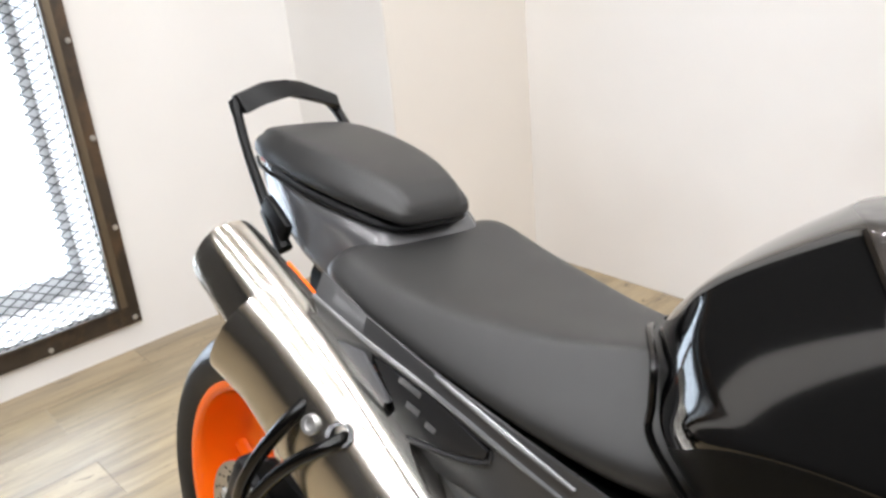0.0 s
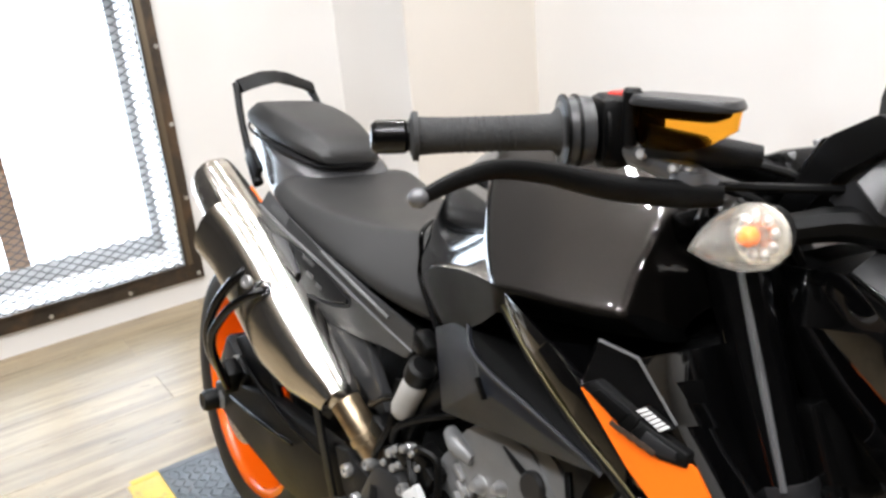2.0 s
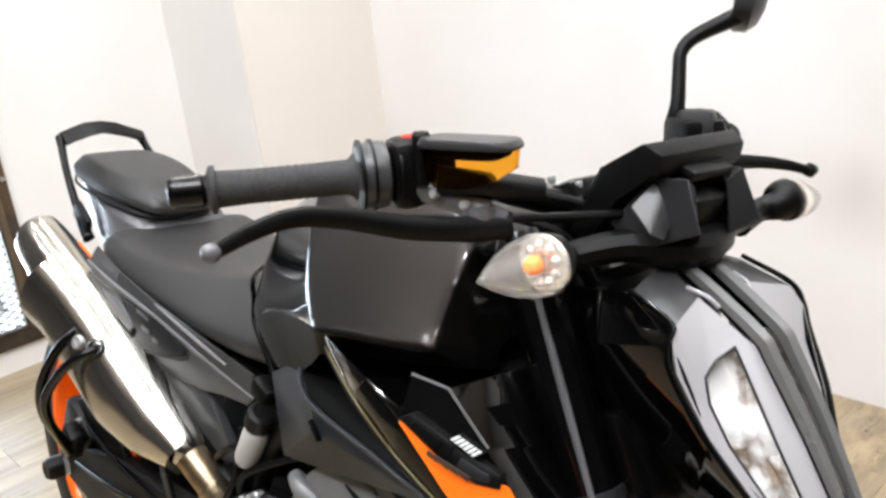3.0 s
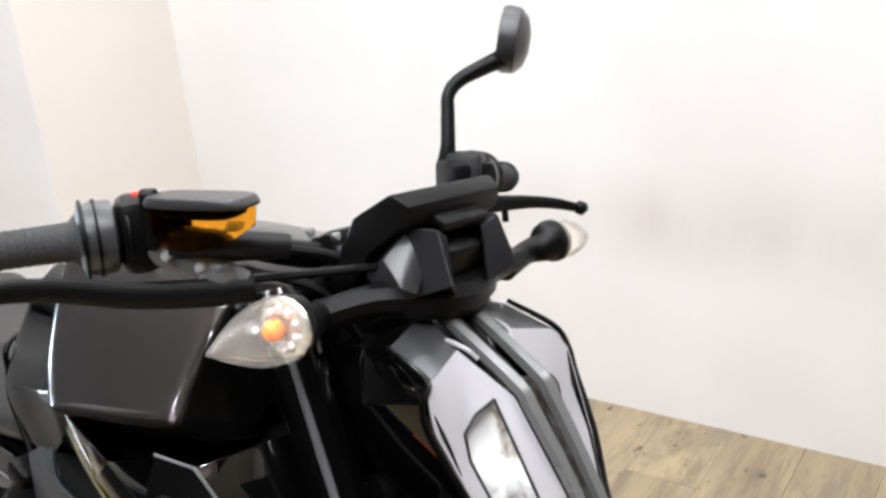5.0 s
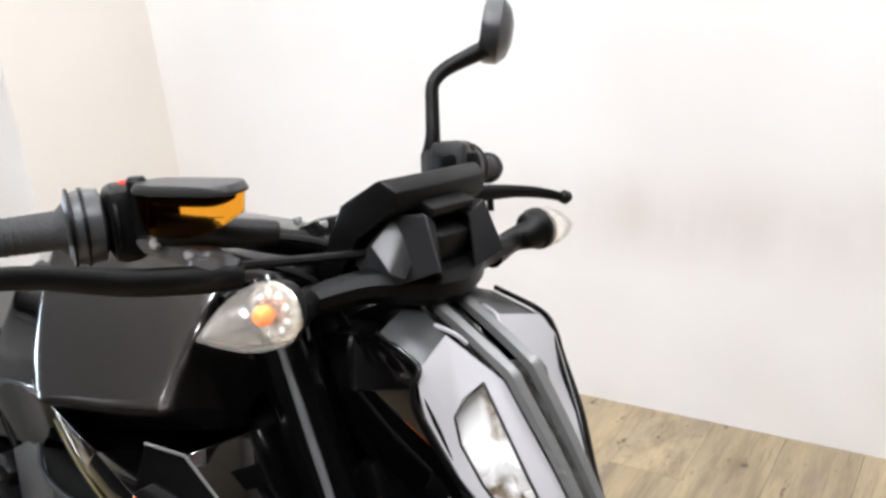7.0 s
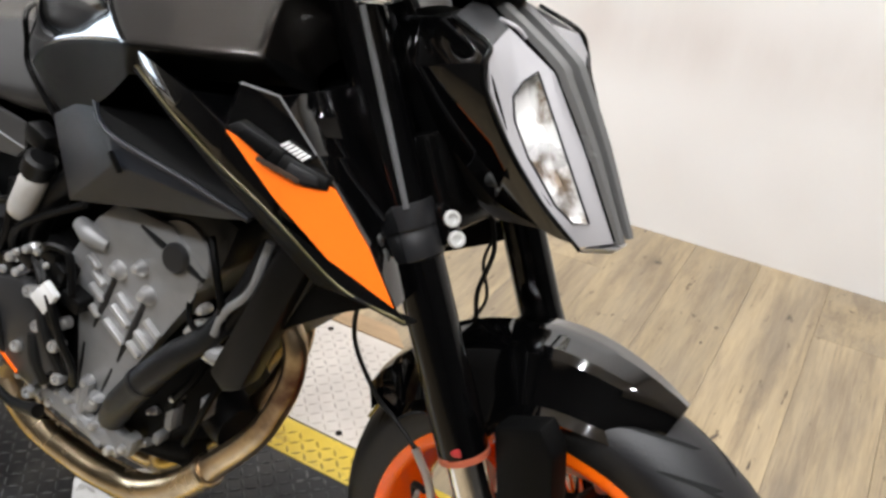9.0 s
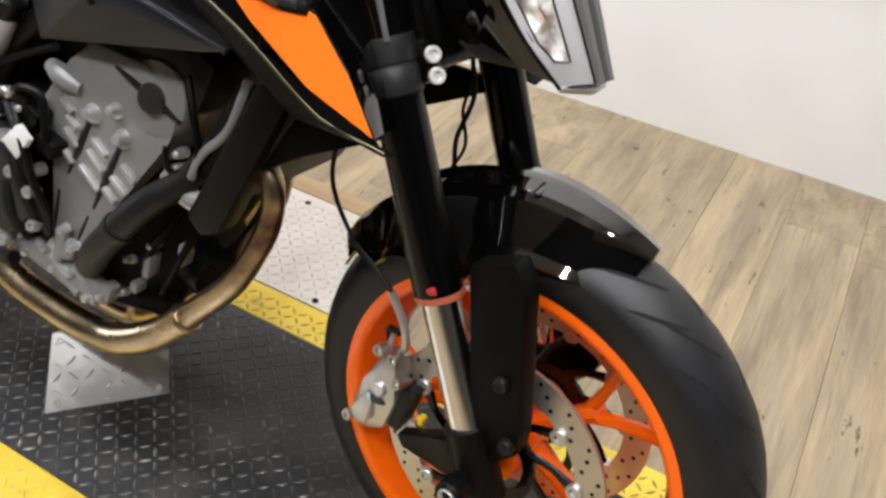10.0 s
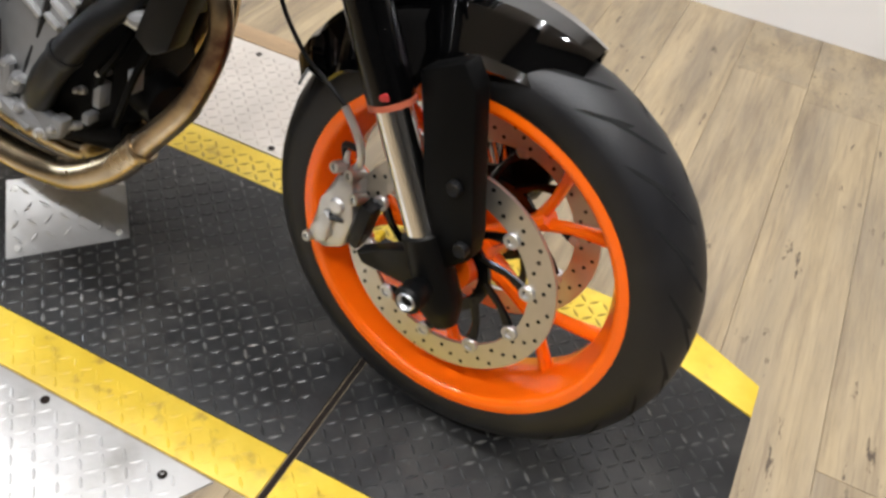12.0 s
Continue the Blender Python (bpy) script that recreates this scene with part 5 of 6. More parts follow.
        part("dark_bar", box(c, (0.013, 0.001, 0.0050), Matrix.Rotation(sg * radians(-16), 4, "Z") @ Matrix.Rotation(radians(24), 4, "Y"), 0.0003), MARK, sh)
    # two framed vents and a pale badge along the orange panel's upper edge
    for q in ([(-0.327, 0.237, 0.835), (-0.315, 0.232, 0.842), (-0.272, 0.221, 0.822), (-0.278, 0.2275, 0.806)], [(-0.2785, 0.2275, 0.805), (-0.272, 0.221, 0.821), (-0.231, 0.209, 0.806), (-0.229, 0.211, 0.795), (-0.250, 0.219, 0.795)]):
        q = [V(x, sg * (y + 0.004), z) for x, y, z in q]
        vent = part("shroud_vent", plate(q, (0, -sg * 0.010, 0), 0.0015), MATTE, sh, "framed black vent")
        m = sum(q, V(0, 0, 0)) / len(q)
        part("vent_slot", plate([m + (p - m) * 0.62 + V(0, sg * 0.0012, 0) for p in q], (0, -sg * 0.002, 0), 0.0006), BLACKIN if q[0].x < -0.3 else GREYPL, sh, "dark slot")
    b0, b1, b2, b3 = V(-0.279, sg * 0.2245, 0.827), V(-0.255, sg * 0.2175, 0.815), V(-0.248, sg * 0.2135, 0.821), V(-0.272, sg * 0.2205, 0.832)
    badge = part("shroud_badge", plate([b0, b3, b2, b1], (0, -sg * 0.006, 0), 0.0006), MATTE, sh, "black badge with pale unreadable lettering")
    for k in range(6):
        f0, f1 = 0.04 + k * 0.158, 0.04 + k * 0.158 + 0.125
        bar = [b0.lerp(b1, f0), b0.lerp(b1, f1), b3.lerp(b2, f1), b3.lerp(b2, f0)]
        mid = sum(bar, V(0, 0, 0)) / 4
        part("letter_bar", plate([mid.lerp(p, 0.90) + V(0, sg * 0.0012, 0.0006) for p in bar], (0, -sg * 0.001, 0), 0.0002), WHITEREF, badge)
    # the edge's bright reflections are put into this lighter tube
    part("shroud_edge", tube([pv["o"], pv["p"], pv["q"]], 0.0014, 6, 1), RIDGE, sh, "upper shroud edge with its highlight put into lighter grey")
    # the deck stripe's yellow reflection, put in as a bronze-coloured line
    part("lower_line", tube([pv["i"], pv["j"], pv["k"], pv["l"], pv["m"], pv["n"]], 0.0013, 6, 4), GOLDLINE, sh, "lower edge with the yellow stripe's reflection as a bronze line")
    part("shroud_spot", tube([V(-0.266, sg * 0.118, 0.752), V(-0.256, sg * 0.118, 0.756), V(-0.252, sg * 0.118, 0.747), V(-0.262, sg * 0.118, 0.742), V(-0.268, sg * 0.118, 0.747), V(-0.266, sg * 0.118, 0.752)], 0.0016, 6, 4), ALU, sh, "small bright wire clip")

# ---- side panels under the tank ----
for sg in (-1, 1):
    P = [V(-0.698, sg * 0.134, 0.741), V(-0.603, sg * 0.156, 0.789), V(-0.545, sg * 0.182, 0.763), V(-0.335, sg * 0.192, 0.728), V(-0.372, sg * 0.186, 0.716), V(-0.648, sg * 0.153, 0.648), V(-0.535, sg * 0.184, 0.732), V(-0.46, sg * 0.150, 0.790), V(-0.34, sg * 0.17, 0.730)]
    sp = part("side_panel", shell(P, [(0, 1, 6), (0, 6, 5), (1, 2, 6), (6, 2, 3), (6, 3, 4), (6, 4, 5)], 0.005, 0.002), BLUEGREY, bike, "slate grey plastic side panel")
    part("panel_flank", shell([P[1], P[2], P[3], P[7], P[8]], [(0, 3, 1), (1, 3, 4, 2)], 0.004, 0.001), BLACKIN, sp, "black inner flank")
    part("panel_slot", box(V(-0.530, sg * 0.187, 0.735), (0.005, 0.006, 0.026), Matrix.Rotation(radians(-38), 4, "Y"), 0.001), MATTE, sp)
    part("panel_edge", tube([P[1] + V(0.004, 0, 0), P[2] + V(0, sg * 0.002, 0.002), P[2].lerp(P[3], 0.6) + V(0, sg * 0.002, 0.002), P[3]], 0.0035, 6, 4), BLUEGREY, sp)
    part("frame_rail", tube([V(-0.27, sg * 0.10, 0.86), V(-0.42, sg * 0.118, 0.790), V(-0.60, sg * 0.120, 0.72), V(-0.74, sg * 0.115, 0.60), V(-0.80, sg * 0.115, 0.47)], 0.017, 12, 5), MATTE, bike, "black tubular frame rail")

# ---- seats and tail ----
def cushion(x, zt, zm, zb, flat, wide, nose=0.0):
    return half_ring([(x, 0, zt), (x + nose * 0.2, flat * 0.7, zt), (x + nose * 0.6, flat * 0.96, zt - 0.002), (x + nose, flat * 1.03, zt - 0.007), (x + nose, wide * 0.985, zm + 0.006), (x + nose, wide, zm - 0.004), (x + nose, wide * 0.97, zb), (x, 0, zb)][:7])


def firm(bm, width, cols, value, ends=()):
    """Firms the folds of a lofted skin along some columns and round some rings, for the smoothing that follows."""
    bm.verts.ensure_lookup_table()
    lay = bm.edges.layers.float.new("crease_edge")
    count = len(bm.verts) // width
    for r in range(count):
        for c in cols:
            for i in (c, width - c):
                if r + 1 < count:
                    bm.edges.get((bm.verts[r * width + i], bm.verts[(r + 1) * width + i]))[lay] = value
    for r in ends:
        for i in range(width):
            bm.edges.get((bm.verts[(r % count) * width + i], bm.verts[(r % count) * width + (i + 1) % width]))[lay] = value
    return bm


seat = part("rider_seat", firm(loft([cushion(-1.208, 0.836, 0.822, 0.806, 0.108, 0.124), cushion(-1.196, 0.848, 0.826, 0.804, 0.120, 0.140), cushion(-1.175, 0.848, 0.822, 0.802, 0.126, 0.146), cushion(-1.15, 0.841, 0.812, 0.796, 0.128, 0.148), cushion(-1.11, 0.831, 0.799, 0.784, 0.126, 0.147), cushion(-1.05, 0.823, 0.784, 0.766, 0.118, 0.143), cushion(-0.97, 0.818, 0.766, 0.746, 0.098, 0.134), cushion(-0.89, 0.819, 0.750, 0.722, 0.070, 0.123), cushion(-0.82, 0.830, 0.746, 0.706, 0.044, 0.115), cushion(-0.765, 0.840, 0.750, 0.704, 0.026, 0.108), cushion(-0.72, 0.838, 0.755, 0.712, 0.016, 0.098)]), 13, (3,), 0.35), SEATM, bike, "dark grey vinyl rider seat", subsurf=2, sharp=80)
pb = loft([cushion(-1.476, 0.930, 0.920, 0.908, 0.040, 0.056), cushion(-1.468, 0.944, 0.925, 0.904, 0.056, 0.074), cushion(-1.42, 0.952, 0.922, 0.898, 0.072, 0.091), cushion(-1.34, 0.946, 0.912, 0.889, 0.078, 0.098), cushion(-1.26, 0.933, 0.901, 0.880, 0.074, 0.095), cushion(-1.21, 0.922, 0.893, 0.872, 0.062, 0.083), cushion(-1.184, 0.912, 0.886, 0.868, 0.053, 0.071), cushion(-1.164, 0.898, 0.882, 0.866, 0.048, 0.063), cushion(-1.157, 0.884, 0.875, 0.866, 0.042, 0.055)])
bmesh.ops.transform(pb, matrix=Matrix.Translation((0, -0.005, 0)) @ Matrix.Diagonal((1, 0.93, 1, 1)), verts=pb.verts)
pill = part("pillion_seat", firm(pb, 13, (3,), 0.55, (-3,)), SEATM, bike, "dark grey vinyl pillion seat", subsurf=2, sharp=80)
pb = tube([V(-1.46, -0.070, 0.904), V(-1.42, -0.087, 0.898), V(-1.34, -0.0945, 0.888), V(-1.26, -0.093, 0.879), V(-1.20, -0.082, 0.871), V(-1.180, -0.066, 0.866), V(-1.166, -0.05, 0.865), V(-1.160, 0, 0.865), V(-1.166, 0.05, 0.865), V(-1.180, 0.066, 0.866), V(-1.20, 0.082, 0.871), V(-1.26, 0.093, 0.879), V(-1.34, 0.0945, 0.888), V(-1.42, 0.087, 0.898)], 0.0028, 8, 4)
bmesh.ops.transform(pb, matrix=Matrix.Translation((0, -0.005, 0)) @ Matrix.Diagonal((1, 0.93, 1, 1)), verts=pb.verts)
part("seat_piping", pb, MATTE, pill, "black seam piping")
tail = part("tail_unit", loft([sect(-1.50, 0.892, 0.045, 0.014, 3), sect(-1.43, 0.872, 0.076, 0.032, 5), sect(-1.32, 0.838, 0.094, 0.053, 5), sect(-1.24, 0.826, 0.104, 0.055, 5), sect(-1.19, 0.815, 0.092, 0.054, 5), sect(-1.172, 0.806, 0.084, 0.052, 5), sect(-1.16, 0.79, 0.078, 0.036, 4), sect(-1.0, 0.765, 0.09, 0.03, 3)]), TAILM, bike, "satin grey plastic tail unit", subsurf=1)
part("tail_lamp", box(V(-1.505, 0, 0.895), (0.02, 0.07, 0.02), None, 0.005), RED, tail)
rail = part("grab_rail", tube([V(-1.339, -0.104, 0.806), V(-1.382, -0.102, 0.850), V(-1.440, -0.094, 0.908), V(-1.486, -0.083, 0.956), V(-1.502, -0.077, 0.974)], [0.011, 0.008, 0.007, 0.0075, 0.011], 8, 3), MATTE, bike, "black grab rail behind the pillion seat")
part("rail_arm", tube([V(-1.339, 0.100, 0.806), V(-1.382, 0.096, 0.850), V(-1.440, 0.088, 0.908), V(-1.480, 0.080, 0.953), V(-1.494, 0.076, 0.970)], [0.011, 0.008, 0.007, 0.0075, 0.011], 8, 3), MATTE, rail)
part("rail_bar", plate([(-1.512, -0.081, 0.982), (-1.516, -0.030, 0.998), (-1.516, 0, 0.999), (-1.514, 0.028, 0.996), (-1.500, 0.081, 0.976), (-1.482, 0.077, 0.956), (-1.490, 0.030, 0.977), (-1.491, 0, 0.979), (-1.491, -0.026, 0.978), (-1.490, -0.076, 0.958)], (0.018, 0, 0.004), 0.004), MATTE, rail)
part("rail_plate", plate([(-1.350, -0.110, 0.795), (-1.325, -0.110, 0.840), (-1.375, -0.110, 0.872), (-1.392, -0.110, 0.845)], (0, 0.012, 0), 0.003), MATTE, rail)

# ---- side covers below the seat ----
for sg in (-1, 1):
    cv = {"a": (-1.170, 0.173, 0.808), "b": (-1.099, 0.160, 0.778), "c": (-0.995, 0.143, 0.744), "d": (-0.900, 0.128, 0.708), "e": (-0.786, 0.110, 0.669), "t": (-1.186, 0.150, 0.828), "u": (-1.100, 0.152, 0.800), "v": (-0.995, 0.142, 0.766), "w": (-0.900, 0.126, 0.736), "x": (-0.780, 0.112, 0.706), "f": (-1.145, 0.168, 0.767), "g": (-1.086, 0.157, 0.762), "h": (-0.932, 0.130, 0.708), "i": (-0.935, 0.132, 0.694), "j": (-0.984, 0.141, 0.685), "k": (-1.085, 0.157, 0.686), "l": (-1.165, 0.171, 0.774), "m": (-1.131, 0.164, 0.727), "n": (-0.805, 0.108, 0.652), "o": (-0.855, 0.115, 0.653), "p": (-0.902, 0.123, 0.649), "q": (-0.982, 0.136, 0.650), "r": (-1.052, 0.148, 0.674), "s": (-1.090, 0.158, 0.700)}
    k = list(cv)
    vs = [V(x, sg * y, z) for x, y, z in cv.values()]
    P = dict(zip(k, vs))
    F = lambda s: tuple(k.index(x) for x in s)  # noqa: E731
    sc = part("side_cover", shell(vs, [F("tuba"), F("uvcb"), F("vwdc"), F("wxed"), F("algb"), F("lfg"), F("bgc"), F("ghc"), F("chd"), F("hipod"), F("done"), F("ijqp"), F("jkrq"), F("lmsf"), F("mks"), F("fsg")], 0.004, 0.0015, even=False), COVERL, bike, "dark grey plastic side cover with raised ridge lines", sharp=20)
    part("cover_trim", tube([P["a"] + V(0, sg * 0.001, 0), P["b"] + V(0, sg * 0.001, 0), P["c"] + V(0, sg * 0.001, 0), P["d"], P["e"]], [0.0026, 0.0032, 0.0030, 0.0028, 0.0020], 8, 5), RIDGE, sc, "raised glossy ridge line with its highlight put into lighter grey")
    part("cover_trim", tube([V(-1.000, sg * 0.1445, 0.766), V(-0.916, sg * 0.1315, 0.734), V(-0.837, sg * 0.1200, 0.706)], [0.0022, 0.0032, 0.0024], 8, 5), RIDGE, sc, "raised glossy ridge line with its highlight put into lighter grey")
    part("cover_trim", tube([P["s"] + V(-0.006, sg * 0.002, 0.002), P["k"] + V(0.010, sg * 0.002, 0), P["j"] + V(0, sg * 0.002, 0), P["i"] + V(0, sg * 0.001, 0), P["h"] + V(0, sg * 0.001, 0)], [0.003, 0.0035, 0.003, 0.003, 0.0015], 8, 5), COVER, sc, "rounded pocket lip")
    part("cover_facet", plate([(-1.143, sg * 0.171, 0.766), (-1.097, sg * 0.1625, 0.762), (-1.058, sg * 0.1560, 0.716), (-1.100, sg * 0.1635, 0.700)], (0, -sg * 0.006, 0), 0.002), PALE, sc, "satin grey facet")
    part("cover_recess", plate([(-1.080, sg * 0.1595, 0.761), (-0.999, sg * 0.1455, 0.741), (-0.934, sg * 0.1345, 0.707), (-0.938, sg * 0.1350, 0.696), (-0.985, sg * 0.1440, 0.688), (-1.066, sg * 0.1575, 0.688), (-1.048, sg * 0.1540, 0.713)], (0, -sg * 0.004, 0), 0.001), GREYPL, sc, "dark recess with faint pale lettering")
    for x, y, z, w in ((-1.030, 0.1520, 0.744, 0.030), (-1.026, 0.1512, 0.721, 0.018), (-1.002, 0.1476, 0.708, 0.014)):
        part("pale_bar", box(V(x, sg * y, z), (w, 0.0012, 0.007), Matrix.Rotation(sg * radians(-10), 4, "Z") @ Matrix.Rotation(radians(20), 4, "Y"), 0.0004), RAILGREY, sc)
    # grey strut of the subframe down to the footrest hanger
    part("subframe_strut", plate([(-1.030, sg * 0.139, 0.668), (-0.910, sg * 0.120, 0.652), (-0.894, sg * 0.117, 0.634), (-0.861, sg * 0.112, 0.574), (-0.838, sg * 0.110, 0.536), (-0.860, sg * 0.110, 0.528), (-0.890, sg * 0.113, 0.550), (-0.936, sg * 0.124, 0.589), (-0.984, sg * 0.133, 0.640)], (0, -sg * 0.018, 0), 0.005), COVERL, bike, "dark grey cast subframe strut")

# ---- exhaust ----
E0, E1 = V(-0.900, -0.146, 0.545), V(-1.340, -0.196, 0.832)
ed = (E1 - E0).normalized()
eu = (V(0, 0, 1) - ed * ed.z).normalized()
ew = ed.cross(eu)


def ering(f, a, b, sh=0.0, n=28):
    c = E0.lerp(E1, f) + eu * sh
    return [c + (eu * math.copysign(abs(math.cos(t)) ** 0.85, math.cos(t)) * a + ew * math.copysign(abs(math.sin(t)) ** 0.85, math.sin(t)) * b) for t in (2 * math.pi * k / n for k in range(n))]


sil = part("silencer", loft([ering(0.0, 0.024, 0.023), ering(0.05, 0.030, 0.028), ering(0.16, 0.052, 0.043, -0.016), ering(0.30, 0.072, 0.051, -0.026), ering(0.46, 0.074, 0.053, -0.020), ering(0.62, 0.066, 0.051, -0.006), ering(0.80, 0.055, 0.045), ering(0.95, 0.048, 0.041), ering(0.99, 0.045, 0.038), ering(0.985, 0.039, 0.033), ering(0.93, 0.036, 0.030)]), CHROME, bike, "brushed stainless steel silencer", sharp=50, subsurf=1)
part("heat_shield", skin(bmesh.new(), [[v - ew * 0.010 for v in ering(f, a, b, s)[15:28]] + [v - ew * 0.0075 for v in ering(f, a, b, s)[15:28]][::-1] for f, a, b, s in ((0.03, 0.030, 0.029, 0), (0.16, 0.055, 0.045, -0.017), (0.31, 0.075, 0.053, -0.027), (0.50, 0.076, 0.055, -0.016), (0.66, 0.073, 0.058, -0.009), (0.76, 0.077, 0.069, -0.008))]), CHROME, sil, "steel heat shield", sharp=45)
part("shield_bolt", bolt(V(-1.020, -0.207, 0.590), V(0.1, -1, 0.3), 0.010, 0.006, 16), ALU, sil)
# orange mirrored in the steel, put in as a coloured strip
part("reflection_strip", skin(bmesh.new(), [[v + eu * 0.0012 + ew * w for v in ering(f, a, b, s)[3:5]] + [v - eu * 0.002 for v in ering(f, a, b, s)[3:5]][::-1] for f, a, b, s, w in ((0.52, 0.071, 0.0525, -0.014, 0.001), (0.62, 0.066, 0.051, -0.006, 0.001), (0.72, 0.060, 0.048, -0.003, 0.001), (0.84, 0.054, 0.0445, 0, 0.001))]), ORANGEP, sil, "orange reflection put on the silencer's inner side as a strip")
part("link_pipe", tube([V(-0.910, -0.147, 0.550), V(-0.878, -0.138, 0.520), V(-0.850, -0.125, 0.485), V(-0.838, -0.108, 0.440), V(-0.850, -0.10, 0.36), V(-0.90, -0.08, 0.28)], 0.024, 16, 5), GOLD, bike, "heat-tinted link pipe")
part("pipe_clamp", lathe([(0.0245, -0.008), (0.0262, -0.006), (0.0262, 0.006), (0.0245, 0.008)], V(-0.866, -0.133, 0.505), V(0.62, 0.25, -0.72), 24), GOLD, sil)
for y0, dx in ((-0.105, 0.0), (-0.030, -0.045), (0.03, -0.10)):
    part("header_pipe", tube([V(-0.420 + dx, y0 + 0.03, 0.575), V(-0.365 + dx, y0, 0.592), V(-0.328 + dx, y0 - 0.006, 0.567), V(-0.323 + dx, y0 - 0.008, 0.518), V(-0.343 + dx, y0 - 0.008, 0.460), V(-0.376 + dx, y0 - 0.008, 0.402), V(-0.436 + dx, y0 - 0.008, 0.333), V(-0.446 + dx, y0 - 0.008, 0.321), V(-0.496 + dx, y0 - 0.008, 0.270), V(-0.562 + dx * 0.6, y0 - 0.006, 0.228), V(-0.618, y0, 0.213), V(-0.70, y0, 0.214), V(-0.82, y0 + 0.01, 0.228), V(-0.95, y0 + 0.05, 0.27)], [0.0145, 0.0145, 0.0145, 0.0145, 0.0150, 0.0165, 0.0180, 0.0215, 0.0230, 0.0240, 0.0240, 0.0240, 0.0240, 0.0240], 18, 5), GOLD, bike, "heat-tinted steel exhaust header")
part("pipe_joint", lathe([(0.0180, -0.004), (0.0232, -0.003), (0.0236, 0.001), (0.0215, 0.005)], V(-0.444, -0.113, 0.323), V(0.62, 0, 0.78), 24), GOLD, bike)
part("collector", loft([sect(-0.92, 0.27, 0.10, 0.045, 2.6), sect(-1.05, 0.265, 0.11, 0.05, 2.8), sect(-1.16, 0.28, 0.09, 0.045, 2.6)]), GOLD, bike, "steel exhaust collector box")

# passenger footrest hanger: two bent tubes with open ends over the silencer
hang = part("passenger_peg_hanger", tube([V(-1.130, -0.182, 0.732), V(-1.112, -0.215, 0.722), V(-1.120, -0.246, 0.694), V(-1.146, -0.262, 0.652), V(-1.180, -0.266, 0.596), V(-1.222, -0.246, 0.530), V(-1.300, -0.190, 0.440)], 0.0082, 12, 5), SATIN, bike, "black tubular passenger footrest hanger")
part("hanger_tube", tube([V(-1.070, -0.190, 0.690), V(-1.058, -0.226, 0.694), V(-1.090, -0.252, 0.668), V(-1.124, -0.264, 0.632), V(-1.156, -0.268, 0.590), V(-1.192, -0.250, 0.535), V(-1.290, -0.192, 0.430)], 0.0078, 12, 5), SATIN, hang)
part("hanger_plate", plate([(-1.160, -0.158, 0.745), (-1.115, -0.158, 0.745), (-1.050, -0.160, 0.680), (-1.085, -0.168, 0.665)], (0, 0.02, 0), 0.003), MATTE, hang)
for c, d in ((V(-1.128, -0.186, 0.736), V(-0.2, -0.4, 0.9)), (V(-1.066, -0.200, 0.694), V(-0.35, 0.4, -0.8))):
    part("tube_mouth", lathe([(0.0075, 0.002), (0.0125, 0.002), (0.0130, -0.008), (0.0105, -0.012)], c, -d if c.x > -1.1 else d, 18, caps=False), MATTE, hang)
part("ring_eye", lathe([(0.0095, -0.004), (0.0145, -0.004), (0.0145, 0.004), (0.0095, 0.004)], V(-1.062, -0.216, 0.697), V(0.45, -0.45, 0.75), 24, loop=True), SATIN, hang, "open tube end")
part("hanger_bolt", bolt(V(-1.095, -0.226, 0.700), V(0.3, -1, 0.3), 0.011, 0.008, 14), ALU, hang)
part("hanger_foot", box(V(-1.345, -0.165, 0.425), (0.045, 0.03, 0.06), Matrix.Rotation(0.5, 4, "Y"), 0.006), MATTE, hang)

# ---- swingarm, rear brake, shock ----
sw = part("swingarm", plate([(-1.50, -0.142, 0.348), (-1.51, -0.142, 0.300), (-1.46, -0.142, 0.300), (-1.32, -0.142, 0.282), (-1.18, -0.142, 0.266), (-1.095, -0.142, 0.274), (-0.90, -0.142, 0.330), (-0.87, -0.142, 0.42), (-0.98, -0.142, 0.440), (-1.247, -0.142, 0.424), (-1.40, -0.142, 0.384)], (0, 0.035, 0), 0.008), MATTE, bike, "black swingarm")
part("swingarm_arm", plate([(-1.50, 0.105, 0.345), (-1.51, 0.105, 0.290), (-0.93, 0.105, 0.340), (-0.88, 0.105, 0.40), (-0.93, 0.105, 0.43)], (0, 0.035, 0), 0.006), MATTE, sw)
part("brake_carrier", plate([(-1.505, -0.128, 0.355), (-1.45, -0.128, 0.455), (-1.36, -0.128, 0.500), (-1.26, -0.128, 0.480), (-1.20, -0.128, 0.425), (-1.40, -0.128, 0.370)], (0, 0.016, 0), 0.005), MATTE, sw, "black rear brake carrier")
part("axle_bobbin", lathe([(0.008, 0.056), (0.018, 0.058), (0.023, 0.050), (0.023, 0.012), (0.016, 0.004), (0.016, -0.02)], V(-1.484, -0.118, 0.312), V(0, -1, 0), 24), MATTE, sw, "black rear axle bobbin")
part("axle_nut", lathe([(0.020, -0.01), (0.022, 0.006), (0.016, 0.008)], V(-1.462, -0.137, 0.318), V(0, -1, 0), 6), ALU, sw)
part("swingarm_rib", tube([V(-1.40, -0.145, 0.352), V(-1.25, -0.148, 0.365), V(-1.10, -0.148, 0.385)], [0.003, 0.005, 0.003], 8, 3), SATIN, sw)
part("chain_guard", shell([V(-1.30, -0.120, 0.44), V(-1.00, -0.120, 0.47), V(-0.95, -0.11, 0.55), V(-1.02, -0.08, 0.60), V(-1.20, -0.08, 0.52)], [(0, 1, 2, 3, 4)], 0.006), MATTE, sw, "black splash panel behind the silencer")
